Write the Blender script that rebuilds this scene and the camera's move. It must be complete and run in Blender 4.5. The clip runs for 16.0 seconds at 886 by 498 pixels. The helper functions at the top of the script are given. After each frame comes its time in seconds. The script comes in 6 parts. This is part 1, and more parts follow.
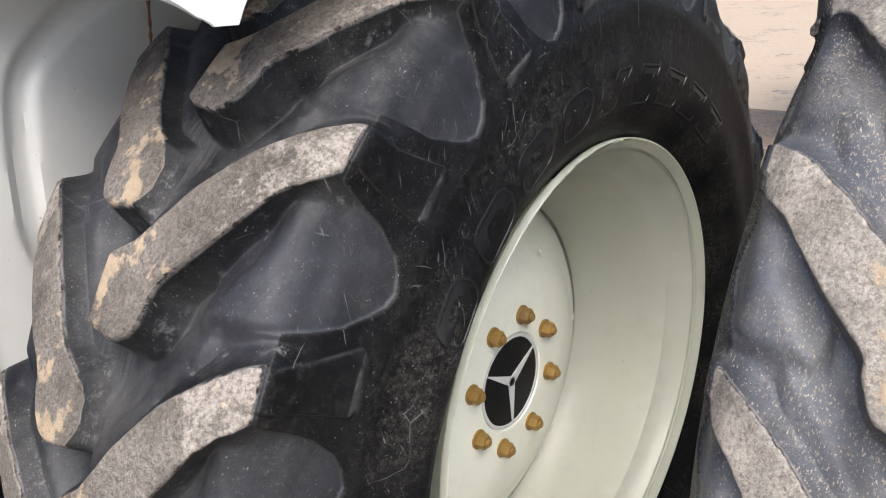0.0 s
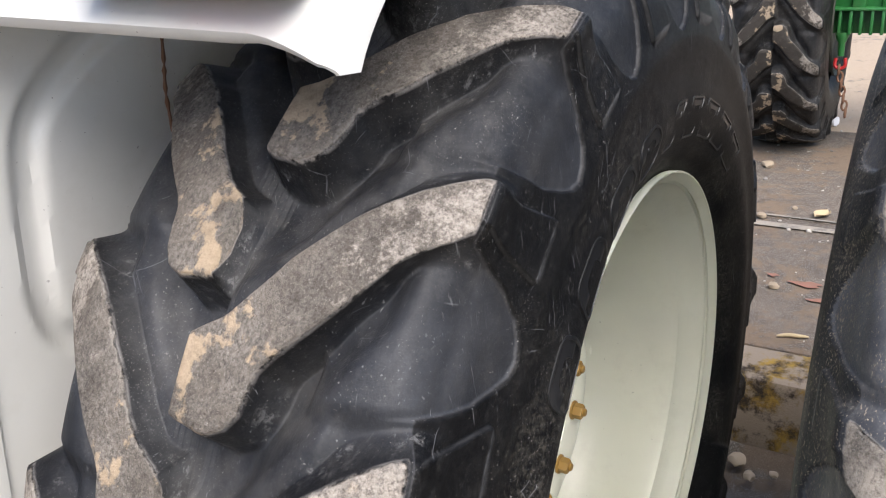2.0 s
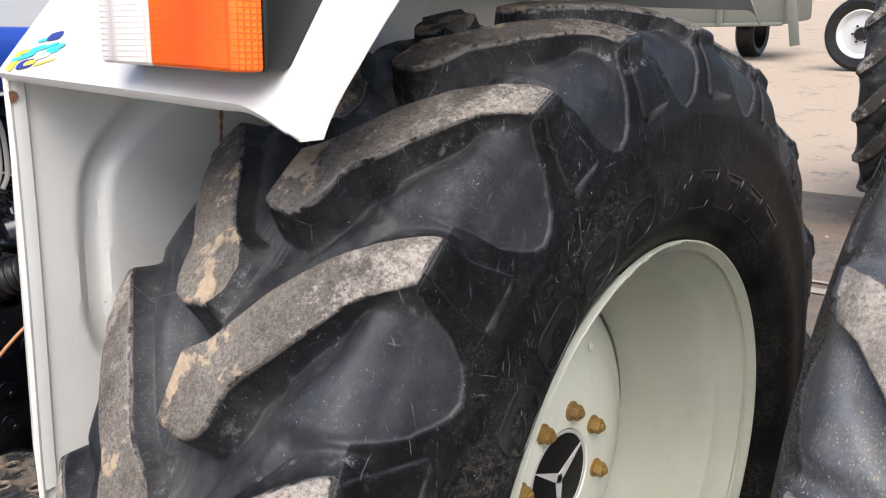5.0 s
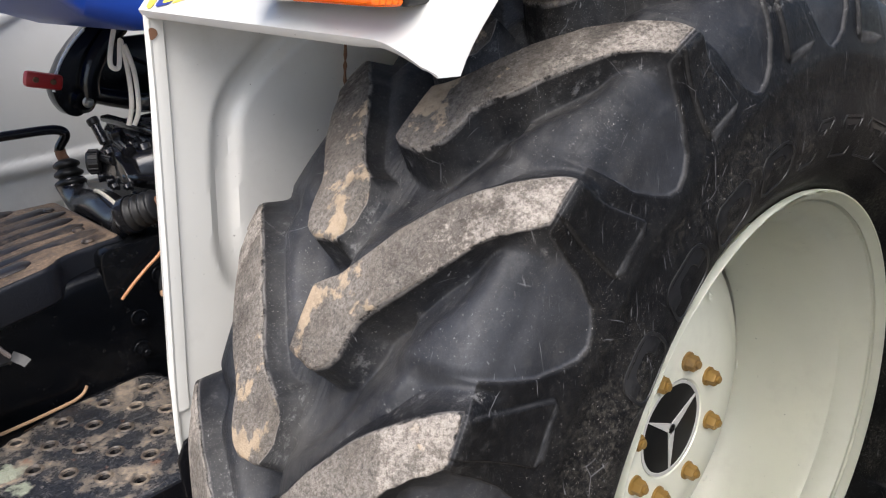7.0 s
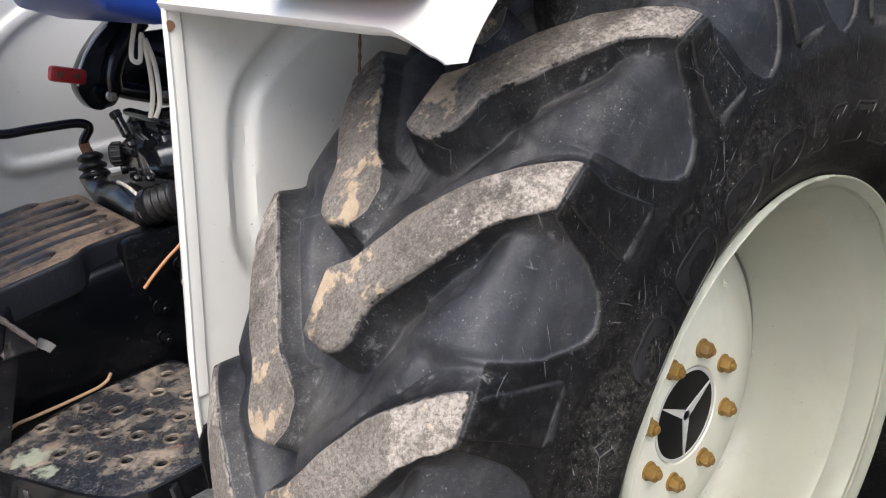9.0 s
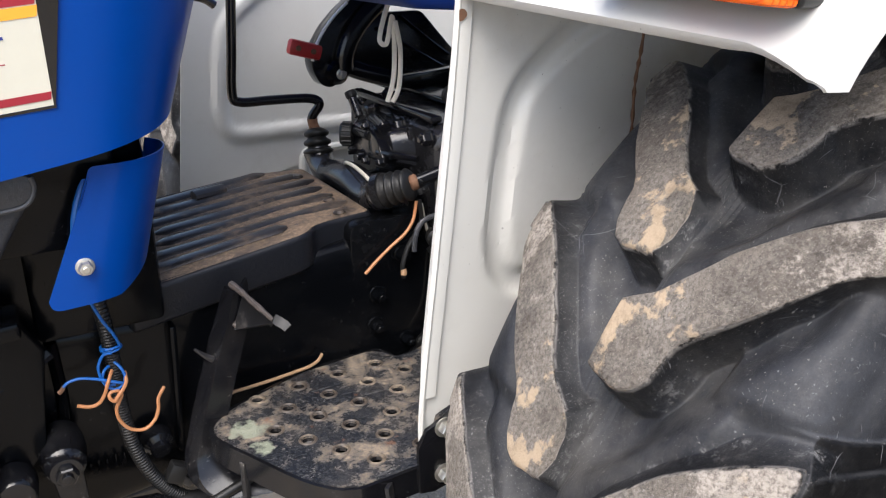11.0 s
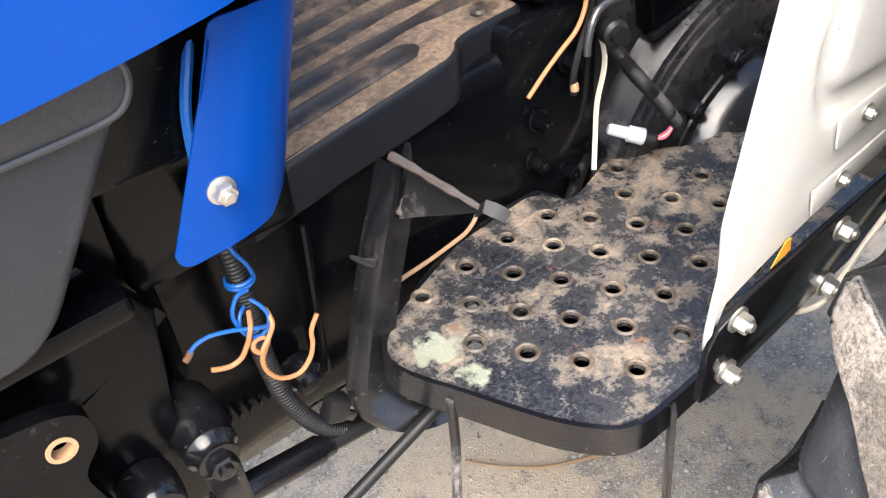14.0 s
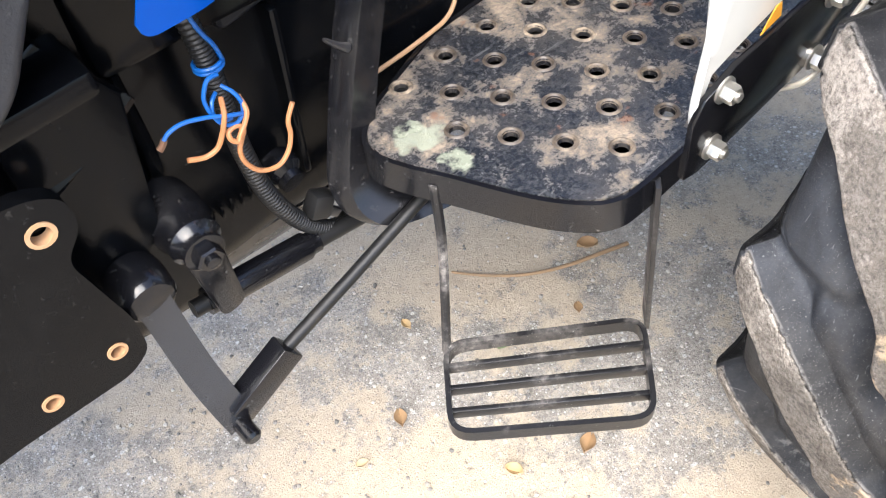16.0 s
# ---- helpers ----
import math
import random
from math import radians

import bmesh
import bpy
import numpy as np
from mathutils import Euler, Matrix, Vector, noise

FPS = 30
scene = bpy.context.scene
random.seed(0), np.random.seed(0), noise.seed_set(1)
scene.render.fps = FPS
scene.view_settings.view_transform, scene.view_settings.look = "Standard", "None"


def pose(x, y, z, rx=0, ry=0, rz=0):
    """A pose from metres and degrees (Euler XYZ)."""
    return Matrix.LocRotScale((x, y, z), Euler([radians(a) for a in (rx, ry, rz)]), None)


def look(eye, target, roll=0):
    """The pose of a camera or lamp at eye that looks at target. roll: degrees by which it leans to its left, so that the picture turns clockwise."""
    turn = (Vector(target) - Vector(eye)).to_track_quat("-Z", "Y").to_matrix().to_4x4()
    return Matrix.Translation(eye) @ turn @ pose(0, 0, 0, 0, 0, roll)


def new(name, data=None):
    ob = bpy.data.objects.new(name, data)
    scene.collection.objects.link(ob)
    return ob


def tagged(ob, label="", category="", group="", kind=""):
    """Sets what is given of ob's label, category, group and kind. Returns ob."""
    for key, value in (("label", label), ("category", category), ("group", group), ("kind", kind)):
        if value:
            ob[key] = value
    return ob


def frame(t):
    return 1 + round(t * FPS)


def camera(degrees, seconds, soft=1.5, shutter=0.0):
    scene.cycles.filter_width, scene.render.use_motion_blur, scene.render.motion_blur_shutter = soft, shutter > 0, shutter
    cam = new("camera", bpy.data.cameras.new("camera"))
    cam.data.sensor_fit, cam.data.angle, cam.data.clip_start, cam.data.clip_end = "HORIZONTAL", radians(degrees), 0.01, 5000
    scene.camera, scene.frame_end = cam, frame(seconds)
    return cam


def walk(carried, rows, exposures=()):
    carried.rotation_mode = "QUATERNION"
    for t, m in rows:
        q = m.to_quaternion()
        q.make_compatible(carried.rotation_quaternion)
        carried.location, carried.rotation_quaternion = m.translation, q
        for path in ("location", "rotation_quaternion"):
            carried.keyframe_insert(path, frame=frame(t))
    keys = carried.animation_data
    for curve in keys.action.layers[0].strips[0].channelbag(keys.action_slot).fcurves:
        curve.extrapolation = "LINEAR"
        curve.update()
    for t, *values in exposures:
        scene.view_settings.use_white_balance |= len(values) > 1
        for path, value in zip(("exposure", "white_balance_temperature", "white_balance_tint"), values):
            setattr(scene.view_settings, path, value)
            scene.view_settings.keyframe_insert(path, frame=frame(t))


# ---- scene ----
cam = camera(56.2, 16.0, 1.15)
PATH = [
    (0, (-0.882, -0.482, 1.294), (0.537, 0.719, 0.557), -4.6),
    (0.5, (-0.884, -0.451, 1.297), (0.548, 0.739, 0.566), -4.1),
    (1, (-0.909, -0.336, 1.306), (0.584, 0.774, 0.57), -3.5),
    (1.5, (-0.923, -0.266, 1.312), (0.626, 0.757, 0.568), -3.8),
    (2, (-0.923, -0.286, 1.321), (0.649, 0.712, 0.591), -3.8),
    (2.5, (-0.924, -0.271, 1.325), (0.668, 0.711, 0.617), -3.8),
    (3, (-0.927, -0.245, 1.326), (0.695, 0.696, 0.63), -3.1),
    (3.2, (-0.924, -0.272, 1.337), (0.687, 0.688, 0.642), -1.8),
    (5.3, (-0.897, -0.454, 1.339), (0.503, 0.845, 0.747), -3.4),
    (5.5, (-0.899, -0.452, 1.341), (0.49, 0.856, 0.741), -3.3),
    (6, (-0.897, -0.43, 1.334), (0.433, 0.917, 0.688), -3.0),
    (6.5, (-0.921, -0.423, 1.335), (0.335, 0.97, 0.641), -3.2),
    (7, (-0.918, -0.427, 1.333), (0.31, 0.989, 0.633), -3.8),
    (7.5, (-0.914, -0.442, 1.332), (0.302, 0.981, 0.627), -4.2),
    (8, (-0.912, -0.457, 1.329), (0.278, 0.981, 0.609), -4.7),
    (8.2, (-0.914, -0.454, 1.324), (0.279, 0.982, 0.607), -4.6),
    (10.3, (-0.933, -0.435, 1.338), (0.119, 1.12, 0.647), -3.1),
    (10.5, (-0.946, -0.417, 1.337), (0.065, 1.164, 0.645), -2.5),
    (11, (-0.997, -0.305, 1.336), (-0.083, 1.326, 0.626), -0.6),
    (11.5, (-1.068, -0.159, 1.332), (-0.196, 1.477, 0.583), 1.0),
    (12, (-1.101, -0.079, 1.332), (-0.261, 1.532, 0.496), 1.4),
    (12.5, (-1.035, 0.016, 1.335), (-0.287, 1.631, 0.422), -2.5),
    (13, (-0.972, 0.116, 1.324), (-0.268, 1.69, 0.31), -6.7),
    (13.5, (-1.032, 0.182, 1.313), (-0.222, 1.601, 0.16), -6.9),
    (14, (-1.077, 0.196, 1.298), (-0.179, 1.463, 0.038), -5.2),
    (14.5, (-1.078, 0.193, 1.279), (-0.226, 1.372, -0.094), -6.3),
    (15, (-1.084, 0.186, 1.279), (-0.257, 1.32, -0.146), -6.6),
    (15.5, (-1.083, 0.182, 1.269), (-0.294, 1.281, -0.204), -7.2),
    (16, (-1.095, 0.178, 1.25), (-0.354, 1.227, -0.283), -7.5),
]
walk(cam, [(t, look(eye, target, roll)) for t, eye, target, roll in PATH], [(0, 0.92, 6250, 12), (3, 0.84, 6250, 12), (5.5, 0.82, 6250, 12), (8, 0.92, 6250, 12), (11, 0.94, 6250, 12), (12, 0.94, 6250, 12), (12.5, 1.10, 6250, 12), (13.5, 1.70, 6350, 12), (14.0, 1.82, 6450, 12), (14.5, 1.86, 6650, 12), (15.5, 1.72, 6500, 12), (16, 1.74, 6150, 11)])

# ---- world and light ----
world = bpy.data.worlds.new("sky")
scene.world = world
world.use_nodes = True
wn = world.node_tree.nodes
sky = wn.new("ShaderNodeTexSky")
sky.sky_type, sky.sun_disc = "NISHITA", False
sky.sun_elevation, sky.sun_rotation = radians(57), radians(232)
sky.dust_density, sky.air_density = 3.0, 1.0
world.node_tree.links.new(sky.outputs[0], wn["Background"].inputs[0])
wn["Background"].inputs[1].default_value = 0.15
sun = new("sun", bpy.data.lights.new("sun", "SUN"))
sun.data.energy, sun.data.angle, sun.data.color = 2.8, radians(55), (1.0, 0.95, 0.87)
sun.matrix_world = look((-2.3, -2.2, 4.9), (0, 0, 0))

# ---- materials ----


def node_mat(name, rough=0.5, metal=0.0, spec=0.5):
    m = bpy.data.materials.new(name)
    m.use_nodes = True
    b = m.node_tree.nodes["Principled BSDF"]
    b.inputs["Roughness"].default_value, b.inputs["Metallic"].default_value = rough, metal
    b.inputs["Specular IOR Level"].default_value = spec
    return m, m.node_tree.nodes, m.node_tree.links, b


def noise_tex(n, l, scale, detail=4.0, rough=0.6, coord="Object", stretch=None):
    tc, t = n.new("ShaderNodeTexCoord"), n.new("ShaderNodeTexNoise")
    t.inputs["Scale"].default_value, t.inputs["Detail"].default_value, t.inputs["Roughness"].default_value = scale, detail, rough
    if stretch:
        mp = n.new("ShaderNodeMapping")
        mp.inputs["Scale"].default_value = stretch
        l.new(tc.outputs[coord], mp.inputs[0]), l.new(mp.outputs[0], t.inputs[0])
    else:
        l.new(tc.outputs[coord], t.inputs[0])
    return t.outputs[0]


def ramp(n, l, fac, a, b, lo=0.0, hi=1.0):
    r = n.new("ShaderNodeMapRange")
    r.inputs[1].default_value, r.inputs[2].default_value, r.inputs[3].default_value, r.inputs[4].default_value = a, b, lo, hi
    l.new(fac, r.inputs[0])
    return r.outputs[0]


def mixc(n, l, fac, a, b):
    m = n.new("ShaderNodeMix")
    m.data_type = "RGBA"
    for sock, v in ((m.inputs[0], fac), (m.inputs[6], a), (m.inputs[7], b)):
        if isinstance(v, (int, float)):
            sock.default_value = v
        elif isinstance(v, tuple):
            sock.default_value = (*v, 1)
        else:
            l.new(v, sock)
    return m.outputs[2]


def mul(n, l, a, b, op="MULTIPLY"):
    m = n.new("ShaderNodeMath")
    m.operation = op
    for sock, v in zip(m.inputs, (a, b)):
        if isinstance(v, (int, float)):
            sock.default_value = v
        else:
            l.new(v, sock)
    return m.outputs[0]


def bump(n, l, b, height, strength=0.3, dist=0.002):
    k = n.new("ShaderNodeBump")
    k.inputs["Strength"].default_value, k.inputs["Distance"].default_value = strength, dist
    l.new(height, k.inputs["Height"]), l.new(k.outputs[0], b.inputs["Normal"])


def attr(n, name):
    a = n.new("ShaderNodeAttribute")
    a.attribute_name = name
    return a.outputs["Fac"]


def painted(name, colour, rough=0.35, metal=0.0, chips=0.0, dirt=(0.2, 0.16, 0.11), dirty=0.25, grain=60.0, relief=0.15, vary=0.12, spec=0.5, specks=0.0, coat=0.0):
    """Paint or plain stuff: slow tone changes, thin dirt in patches, fine grain, optional dark specks."""
    m, n, l, b = node_mat(name, rough, metal, spec)
    slow, fine = noise_tex(n, l, 3.5), noise_tex(n, l, grain, 6.0)
    lo = tuple(c * (1 - vary) for c in colour)
    hi = tuple(min(1.0, c * (1 + vary)) for c in colour)
    col = mixc(n, l, slow, lo, hi)
    patch = ramp(n, l, noise_tex(n, l, 9.0, 8.0, 0.7), 0.5, 0.72, 0.0, dirty)
    col = mixc(n, l, mul(n, l, patch, ramp(n, l, fine, 0.35, 0.6)), col, dirt)
    if chips:
        bare = ramp(n, l, noise_tex(n, l, 150.0, 6.0, 0.75), 0.62, 0.67, 0.0, chips)
        bare = mul(n, l, bare, ramp(n, l, noise_tex(n, l, 9.0, 4.0), 0.40, 0.56))
        col = mixc(n, l, bare, col, (0.42, 0.40, 0.37))
    if specks:
        sp = ramp(n, l, noise_tex(n, l, 130.0, 2.0), 0.74, 0.78, 0.0, specks)
        col = mixc(n, l, sp, col, (0.03, 0.025, 0.02))
    l.new(col, b.inputs["Base Color"])
    l.new(ramp(n, l, patch, 0.0, 0.6, rough, min(1.0, rough + 0.4)), b.inputs["Roughness"])
    b.inputs["Coat Weight"].default_value = coat
    b.inputs["Coat Roughness"].default_value = 0.12
    bump(n, l, b, fine, relief, 0.0006)
    return m


def rubber(name, dusty=1.0, base=(0.0032, 0.0032, 0.0036), grey=1.0, sandy=0.0, pale=1.0, film_grey=1.0, flank=0.02):
    """Black rubber: grit and clay on the worn lug faces, a dull grey film on the floor of the hollows with shade and
    sky reflection painted in, specks, scrapes and brown dirt on the wall.
    The mesh carries the run in centimetres from the rim of the lug faces, of the hollows and of the pads, and the
    height up a lug's flank."""
    m, n, l, b = node_mat(name, 0.5, 0.0, 0.3)
    tc, dist = n.new("ShaderNodeTexCoord"), n.new("ShaderNodeTexNoise")
    dist.inputs["Scale"].default_value = 9.0
    warp = n.new("ShaderNodeVectorMath")
    warp.operation = "MULTIPLY_ADD"
    warp.inputs[1].default_value = (.05, .05, .05)
    l.new(tc.outputs["Object"], dist.inputs["Vector"]), l.new(dist.outputs["Color"], warp.inputs[0]), l.new(tc.outputs["Object"], warp.inputs[2])
    big, mid, fine = noise_tex(n, l, 7.0, 6.0), noise_tex(n, l, 30.0, 10.0, 0.75), noise_tex(n, l, 420.0, 6.0, 0.8)
    grain = noise_tex(n, l, 230.0, 5.0, 0.75)
    ragged = ramp(n, l, noise_tex(n, l, 110.0, 8.0, 0.75), 0.25, 0.75, -0.16, 0.16)
    face = ramp(n, l, mul(n, l, attr(n, "face"), ragged, "ADD"), -0.03, 0.06)
    hollow = ramp(n, l, mul(n, l, attr(n, "hollow"), mul(n, l, ragged, 0.4), "ADD"), -0.05, 0.07)
    sep = n.new("ShaderNodeSeparateXYZ")
    l.new(tc.outputs["Object"], sep.inputs[0])
    # height with noise; film and face dust thin out towards the top
    wavy_z = mul(n, l, sep.outputs[2], ramp(n, l, noise_tex(n, l, 11.0, 8.0, 0.7), 0.3, 0.7, -0.07, 0.07), "ADD")
    # less film up the flanks: shade on the lug sides, put into the colour
    film_shade = ramp(n, l, mul(n, l, attr(n, "rise"), mul(n, l, mid, 0.25), "ADD"), 0.10, 1.05, 1.0, flank)
    # low on the tyre the film turns paler and bluer: painted sky reflection
    low = ramp(n, l, wavy_z, 0.10, 0.48, 1.0, 0.0)
    film_shade = mul(n, l, film_shade, mul(n, l, low, 0.6), "MAXIMUM")
    # sidewall: black with a thin broken film and brown dirt
    film = mul(n, l, ramp(n, l, noise_tex(n, l, 70.0, 12.0, 0.8), 0.48, 0.64, 0.0, 0.8), ramp(n, l, big, 0.35, 0.6, 0.3, 1.0))
    col = mixc(n, l, film, base, (0.014, 0.0137, 0.0134))
    soil = mul(n, l, ramp(n, l, noise_tex(n, l, 5.0, 5.0, 0.6), 0.53, 0.66), ramp(n, l, noise_tex(n, l, 120.0, 12.0, 0.85), 0.50, 0.60, 0.0, 0.8))
    soil = mul(n, l, soil, mul(n, l, ramp(n, l, noise_tex(n, l, 9.0, 6.0, 0.6), 0.46, 0.60), ramp(n, l, noise_tex(n, l, 150.0, 12.0, 0.85), 0.48, 0.60, 0.0, 0.7)), "MAXIMUM")
    rad = n.new("ShaderNodeVectorMath")
    rad.operation = "LENGTH"
    flat = n.new("ShaderNodeVectorMath")
    flat.operation = "MULTIPLY"
    flat.inputs[1].default_value = (1, 0, 1)
    l.new(tc.outputs["Object"], flat.inputs[0]), l.new(flat.outputs[0], rad.inputs[0])
    soil = mul(n, l, soil, ramp(n, l, rad.outputs["Value"], 0.44, 0.53, 1.0, 0.25))
    col = mixc(n, l, soil, col, (0.080, 0.073, 0.060))
    # hollows: dull grey film with smears, cut on the lug flanks as painted shade
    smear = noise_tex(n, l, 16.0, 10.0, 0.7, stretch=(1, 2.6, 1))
    haze = mul(n, l, mul(n, l, hollow, film_shade), mul(n, l, ramp(n, l, big, 0.30, 0.66, 0.45, 1.0), ramp(n, l, smear, 0.30, 0.66, 0.55, 1.15)))
    haze = mul(n, l, mul(n, l, haze, grey), mul(n, l, ramp(n, l, fine, 0.3, 0.62, 0.82, 1.08), ramp(n, l, wavy_z, 0.42, 0.60, 1.0, 0.45)))
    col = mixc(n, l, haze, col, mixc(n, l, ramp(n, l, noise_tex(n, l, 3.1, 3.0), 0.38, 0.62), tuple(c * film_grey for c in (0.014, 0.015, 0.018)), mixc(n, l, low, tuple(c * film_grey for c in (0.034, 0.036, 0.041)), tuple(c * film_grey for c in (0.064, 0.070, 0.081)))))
    blotch = mul(n, l, mul(n, l, hollow, film_shade), ramp(n, l, noise_tex(n, l, 46.0, 12.0, 0.8), 0.50, 0.66, 0.0, 0.25))
    col = mixc(n, l, blotch, col, (0.085, 0.082, 0.078))
    off = mul(n, l, mul(n, l, sep.outputs[1], 0.186, "SUBTRACT"), 0.0, "ABSOLUTE")
    tan = mul(n, l, mul(n, l, hollow, film_shade), ramp(n, l, noise_tex(n, l, 10.0, 10.0, 0.7), 0.44, 0.66, 0.0, 0.6))
    tan = mul(n, l, tan, ramp(n, l, off, 0.10, 0.17, 1.0, 0.25))
    col = mixc(n, l, tan, col, (0.080, 0.076, 0.070))
    # pale scuffs along the foot and the shoulders of the lugs
    foot = mul(n, l, ramp(n, l, attr(n, "rise"), 0.02, 0.16), ramp(n, l, attr(n, "rise"), 0.25, 0.75, 1.0, 0.15))
    foot = mul(n, l, mul(n, l, foot, ramp(n, l, noise_tex(n, l, 95.0, 12.0, 0.8), 0.52, 0.60, 0.0, 0.7)), ramp(n, l, noise_tex(n, l, 12.0, 6.0), 0.46, 0.58))
    col = mixc(n, l, foot, col, (0.16, 0.157, 0.152))
    lines = mul(n, l, ramp(n, l, attr(n, "hollow"), -0.10, -0.01), ramp(n, l, attr(n, "hollow"), 0.02, 0.10, 1.0, 0.0))
    border = ramp(n, l, attr(n, "pad"), -0.05, 0.5)
    worn = mul(n, l, mul(n, l, lines, 0.25), mul(n, l, border, 0.75), "MAXIMUM")
    outline = mul(n, l, ramp(n, l, attr(n, "plate"), -0.13, -0.03), ramp(n, l, attr(n, "plate"), 0.0, 0.09, 1.0, 0.0))
    worn = mul(n, l, worn, mul(n, l, outline, 0.15), "MAXIMUM")
    col = mixc(n, l, mul(n, l, worn, ramp(n, l, mid, 0.38, 0.58, 0.15, 1.0)), col, (0.12, 0.12, 0.12))
    # scrapes, thin crossing scratches, pale specks
    scuff = mul(n, l, ramp(n, l, noise_tex(n, l, 34.0, 12.0, 0.8, stretch=(1, 5, 1)), 0.60, 0.74, 0.0, 0.35), ramp(n, l, mid, 0.4, 0.6))
    col = mixc(n, l, scuff, col, (0.17, 0.165, 0.16))
    for turn, run, lo2, where in (((.4, .2, .9), (300, 300, 5), 0.690, 6.0), ((1.3, .5, .1), (340, 340, 6), 0.695, 7.0), ((.9, 1.2, 2.1), (380, 380, 8), 0.690, 5.0)):
        mp, streak = n.new("ShaderNodeMapping"), n.new("ShaderNodeTexNoise")
        mp.inputs["Rotation"].default_value, mp.inputs["Scale"].default_value = turn, run
        streak.inputs["Scale"].default_value, streak.inputs["Detail"].default_value = 1.0, 2.0
        l.new(warp.outputs[0], mp.inputs[0]), l.new(mp.outputs[0], streak.inputs["Vector"])
        scratch = mul(n, l, ramp(n, l, streak.outputs[0], lo2, lo2 + 0.05, 0.0, 0.6), ramp(n, l, noise_tex(n, l, where, 4.0), 0.50, 0.60))
        col = mixc(n, l, scratch, col, (0.20, 0.20, 0.20))
    cracks = n.new("ShaderNodeTexVoronoi")
    cracks.feature, cracks.inputs["Scale"].default_value = "DISTANCE_TO_EDGE", 15.0
    l.new(warp.outputs[0], cracks.inputs["Vector"])
    scratch = mul(n, l, ramp(n, l, cracks.outputs["Distance"], 0.0, 0.007, 0.65, 0.0), ramp(n, l, noise_tex(n, l, 19.0, 6.0), 0.56, 0.62))
    col = mixc(n, l, scratch, col, (0.16, 0.16, 0.165))
    for scale, lo2, hi2, where in ((170.0, 0.70, 0.73, 14.0), (430.0, 0.675, 0.70, 9.0), (800.0, 0.655, 0.69, 5.0)):
        specks = ramp(n, l, noise_tex(n, l, scale, 3.0, 0.6), lo2, hi2, 0.0, 0.55)
        specks = mul(n, l, specks, ramp(n, l, noise_tex(n, l, where, 4.0), 0.40, 0.60))
        col = mixc(n, l, specks, col, (0.36, 0.34, 0.31))
    if sandy:
        where = ramp(n, l, noise_tex(n, l, 7.0, 8.0, 0.7), 0.40, 0.62, 0.0, 0.10)
        crumb = mul(n, l, noise_tex(n, l, 330.0, 2.0, 0.6, stretch=(1, 1.6, .8)), where, "ADD")
        grit = ramp(n, l, crumb, 0.635, 0.675, 0.0, sandy)
        col = mixc(n, l, grit, col, mixc(n, l, ramp(n, l, noise_tex(n, l, 200.0, 2.0), 0.3, 0.7), (0.10, 0.085, 0.065), (0.33, 0.285, 0.22)))
        film2 = mul(n, l, ramp(n, l, noise_tex(n, l, 6.0, 10.0, 0.7), 0.46, 0.62, 0.0, sandy * 0.6), ramp(n, l, grain, 0.4, 0.6))
        col = mixc(n, l, film2, col, (0.20, 0.18, 0.15))
    # lug faces: grey grit with brown stains, chalky outer ends and clay pressed on near the middle of the tread
    dust = mixc(n, l, ramp(n, l, grain, 0.38, 0.60), tuple(pale * c for c in (0.160, 0.144, 0.125)), tuple(pale * c for c in (0.335, 0.302, 0.260)))
    dust = mixc(n, l, ramp(n, l, mid, 0.30, 0.66, 0.3, 0.0), dust, (0.060, 0.054, 0.048))
    dust = mixc(n, l, ramp(n, l, noise_tex(n, l, 4.3, 4.0), 0.38, 0.58, 0.6, 0.0), dust, (0.085, 0.073, 0.062))
    dust = mixc(n, l, ramp(n, l, noise_tex(n, l, 38.0, 8.0, 0.7), 0.45, 0.62, 0.0, 0.35), dust, tuple(pale * c for c in (0.165, 0.138, 0.112)))
    dust = mixc(n, l, ramp(n, l, fine, 0.56, 0.66, 0.0, 0.7), dust, tuple(min(0.6, pale * c) for c in (0.40, 0.37, 0.325)))
    pits = ramp(n, l, noise_tex(n, l, 260.0, 4.0, 0.7), 0.61, 0.67, 0.0, 0.5)
    dust = mixc(n, l, pits, dust, (0.036, 0.032, 0.028))
    clay = mul(n, l, ramp(n, l, mul(n, l, noise_tex(n, l, 21.0, 8.0, 0.65), ramp(n, l, off, 0.02, 0.10, 0.085, -0.06), "ADD"), 0.585, 0.630), ramp(n, l, mid, 0.30, 0.40))
    dust = mixc(n, l, mul(n, l, clay, 0.95), dust, mixc(n, l, fine, (0.40, 0.305, 0.205), (0.62, 0.49, 0.345)))
    chalk = ramp(n, l, mul(n, l, noise_tex(n, l, 24.0, 12.0, 0.8), ramp(n, l, off, 0.085, 0.15, -0.12, 0.05), "ADD"), 0.50, 0.58, 0.0, 0.7)
    dust = mixc(n, l, mul(n, l, chalk, ramp(n, l, grain, 0.38, 0.55, 0.25, 1.0)), dust, (0.56, 0.50, 0.43))
    edge = mul(n, l, ramp(n, l, attr(n, "face"), -0.14, -0.02), ramp(n, l, attr(n, "face"), 0.0, 0.14, 1.0, 0.0))
    edge = mul(n, l, edge, ramp(n, l, noise_tex(n, l, 55.0, 8.0, 0.7), 0.40, 0.52, 0.0, 0.8))
    col, dust = mixc(n, l, edge, col, (0.22, 0.205, 0.19)), mixc(n, l, edge, dust, (0.38, 0.35, 0.31))
    bare = ramp(n, l, noise_tex(n, l, 13.0, 12.0, 0.75), 0.36, 0.50, 0.62, 1.0)
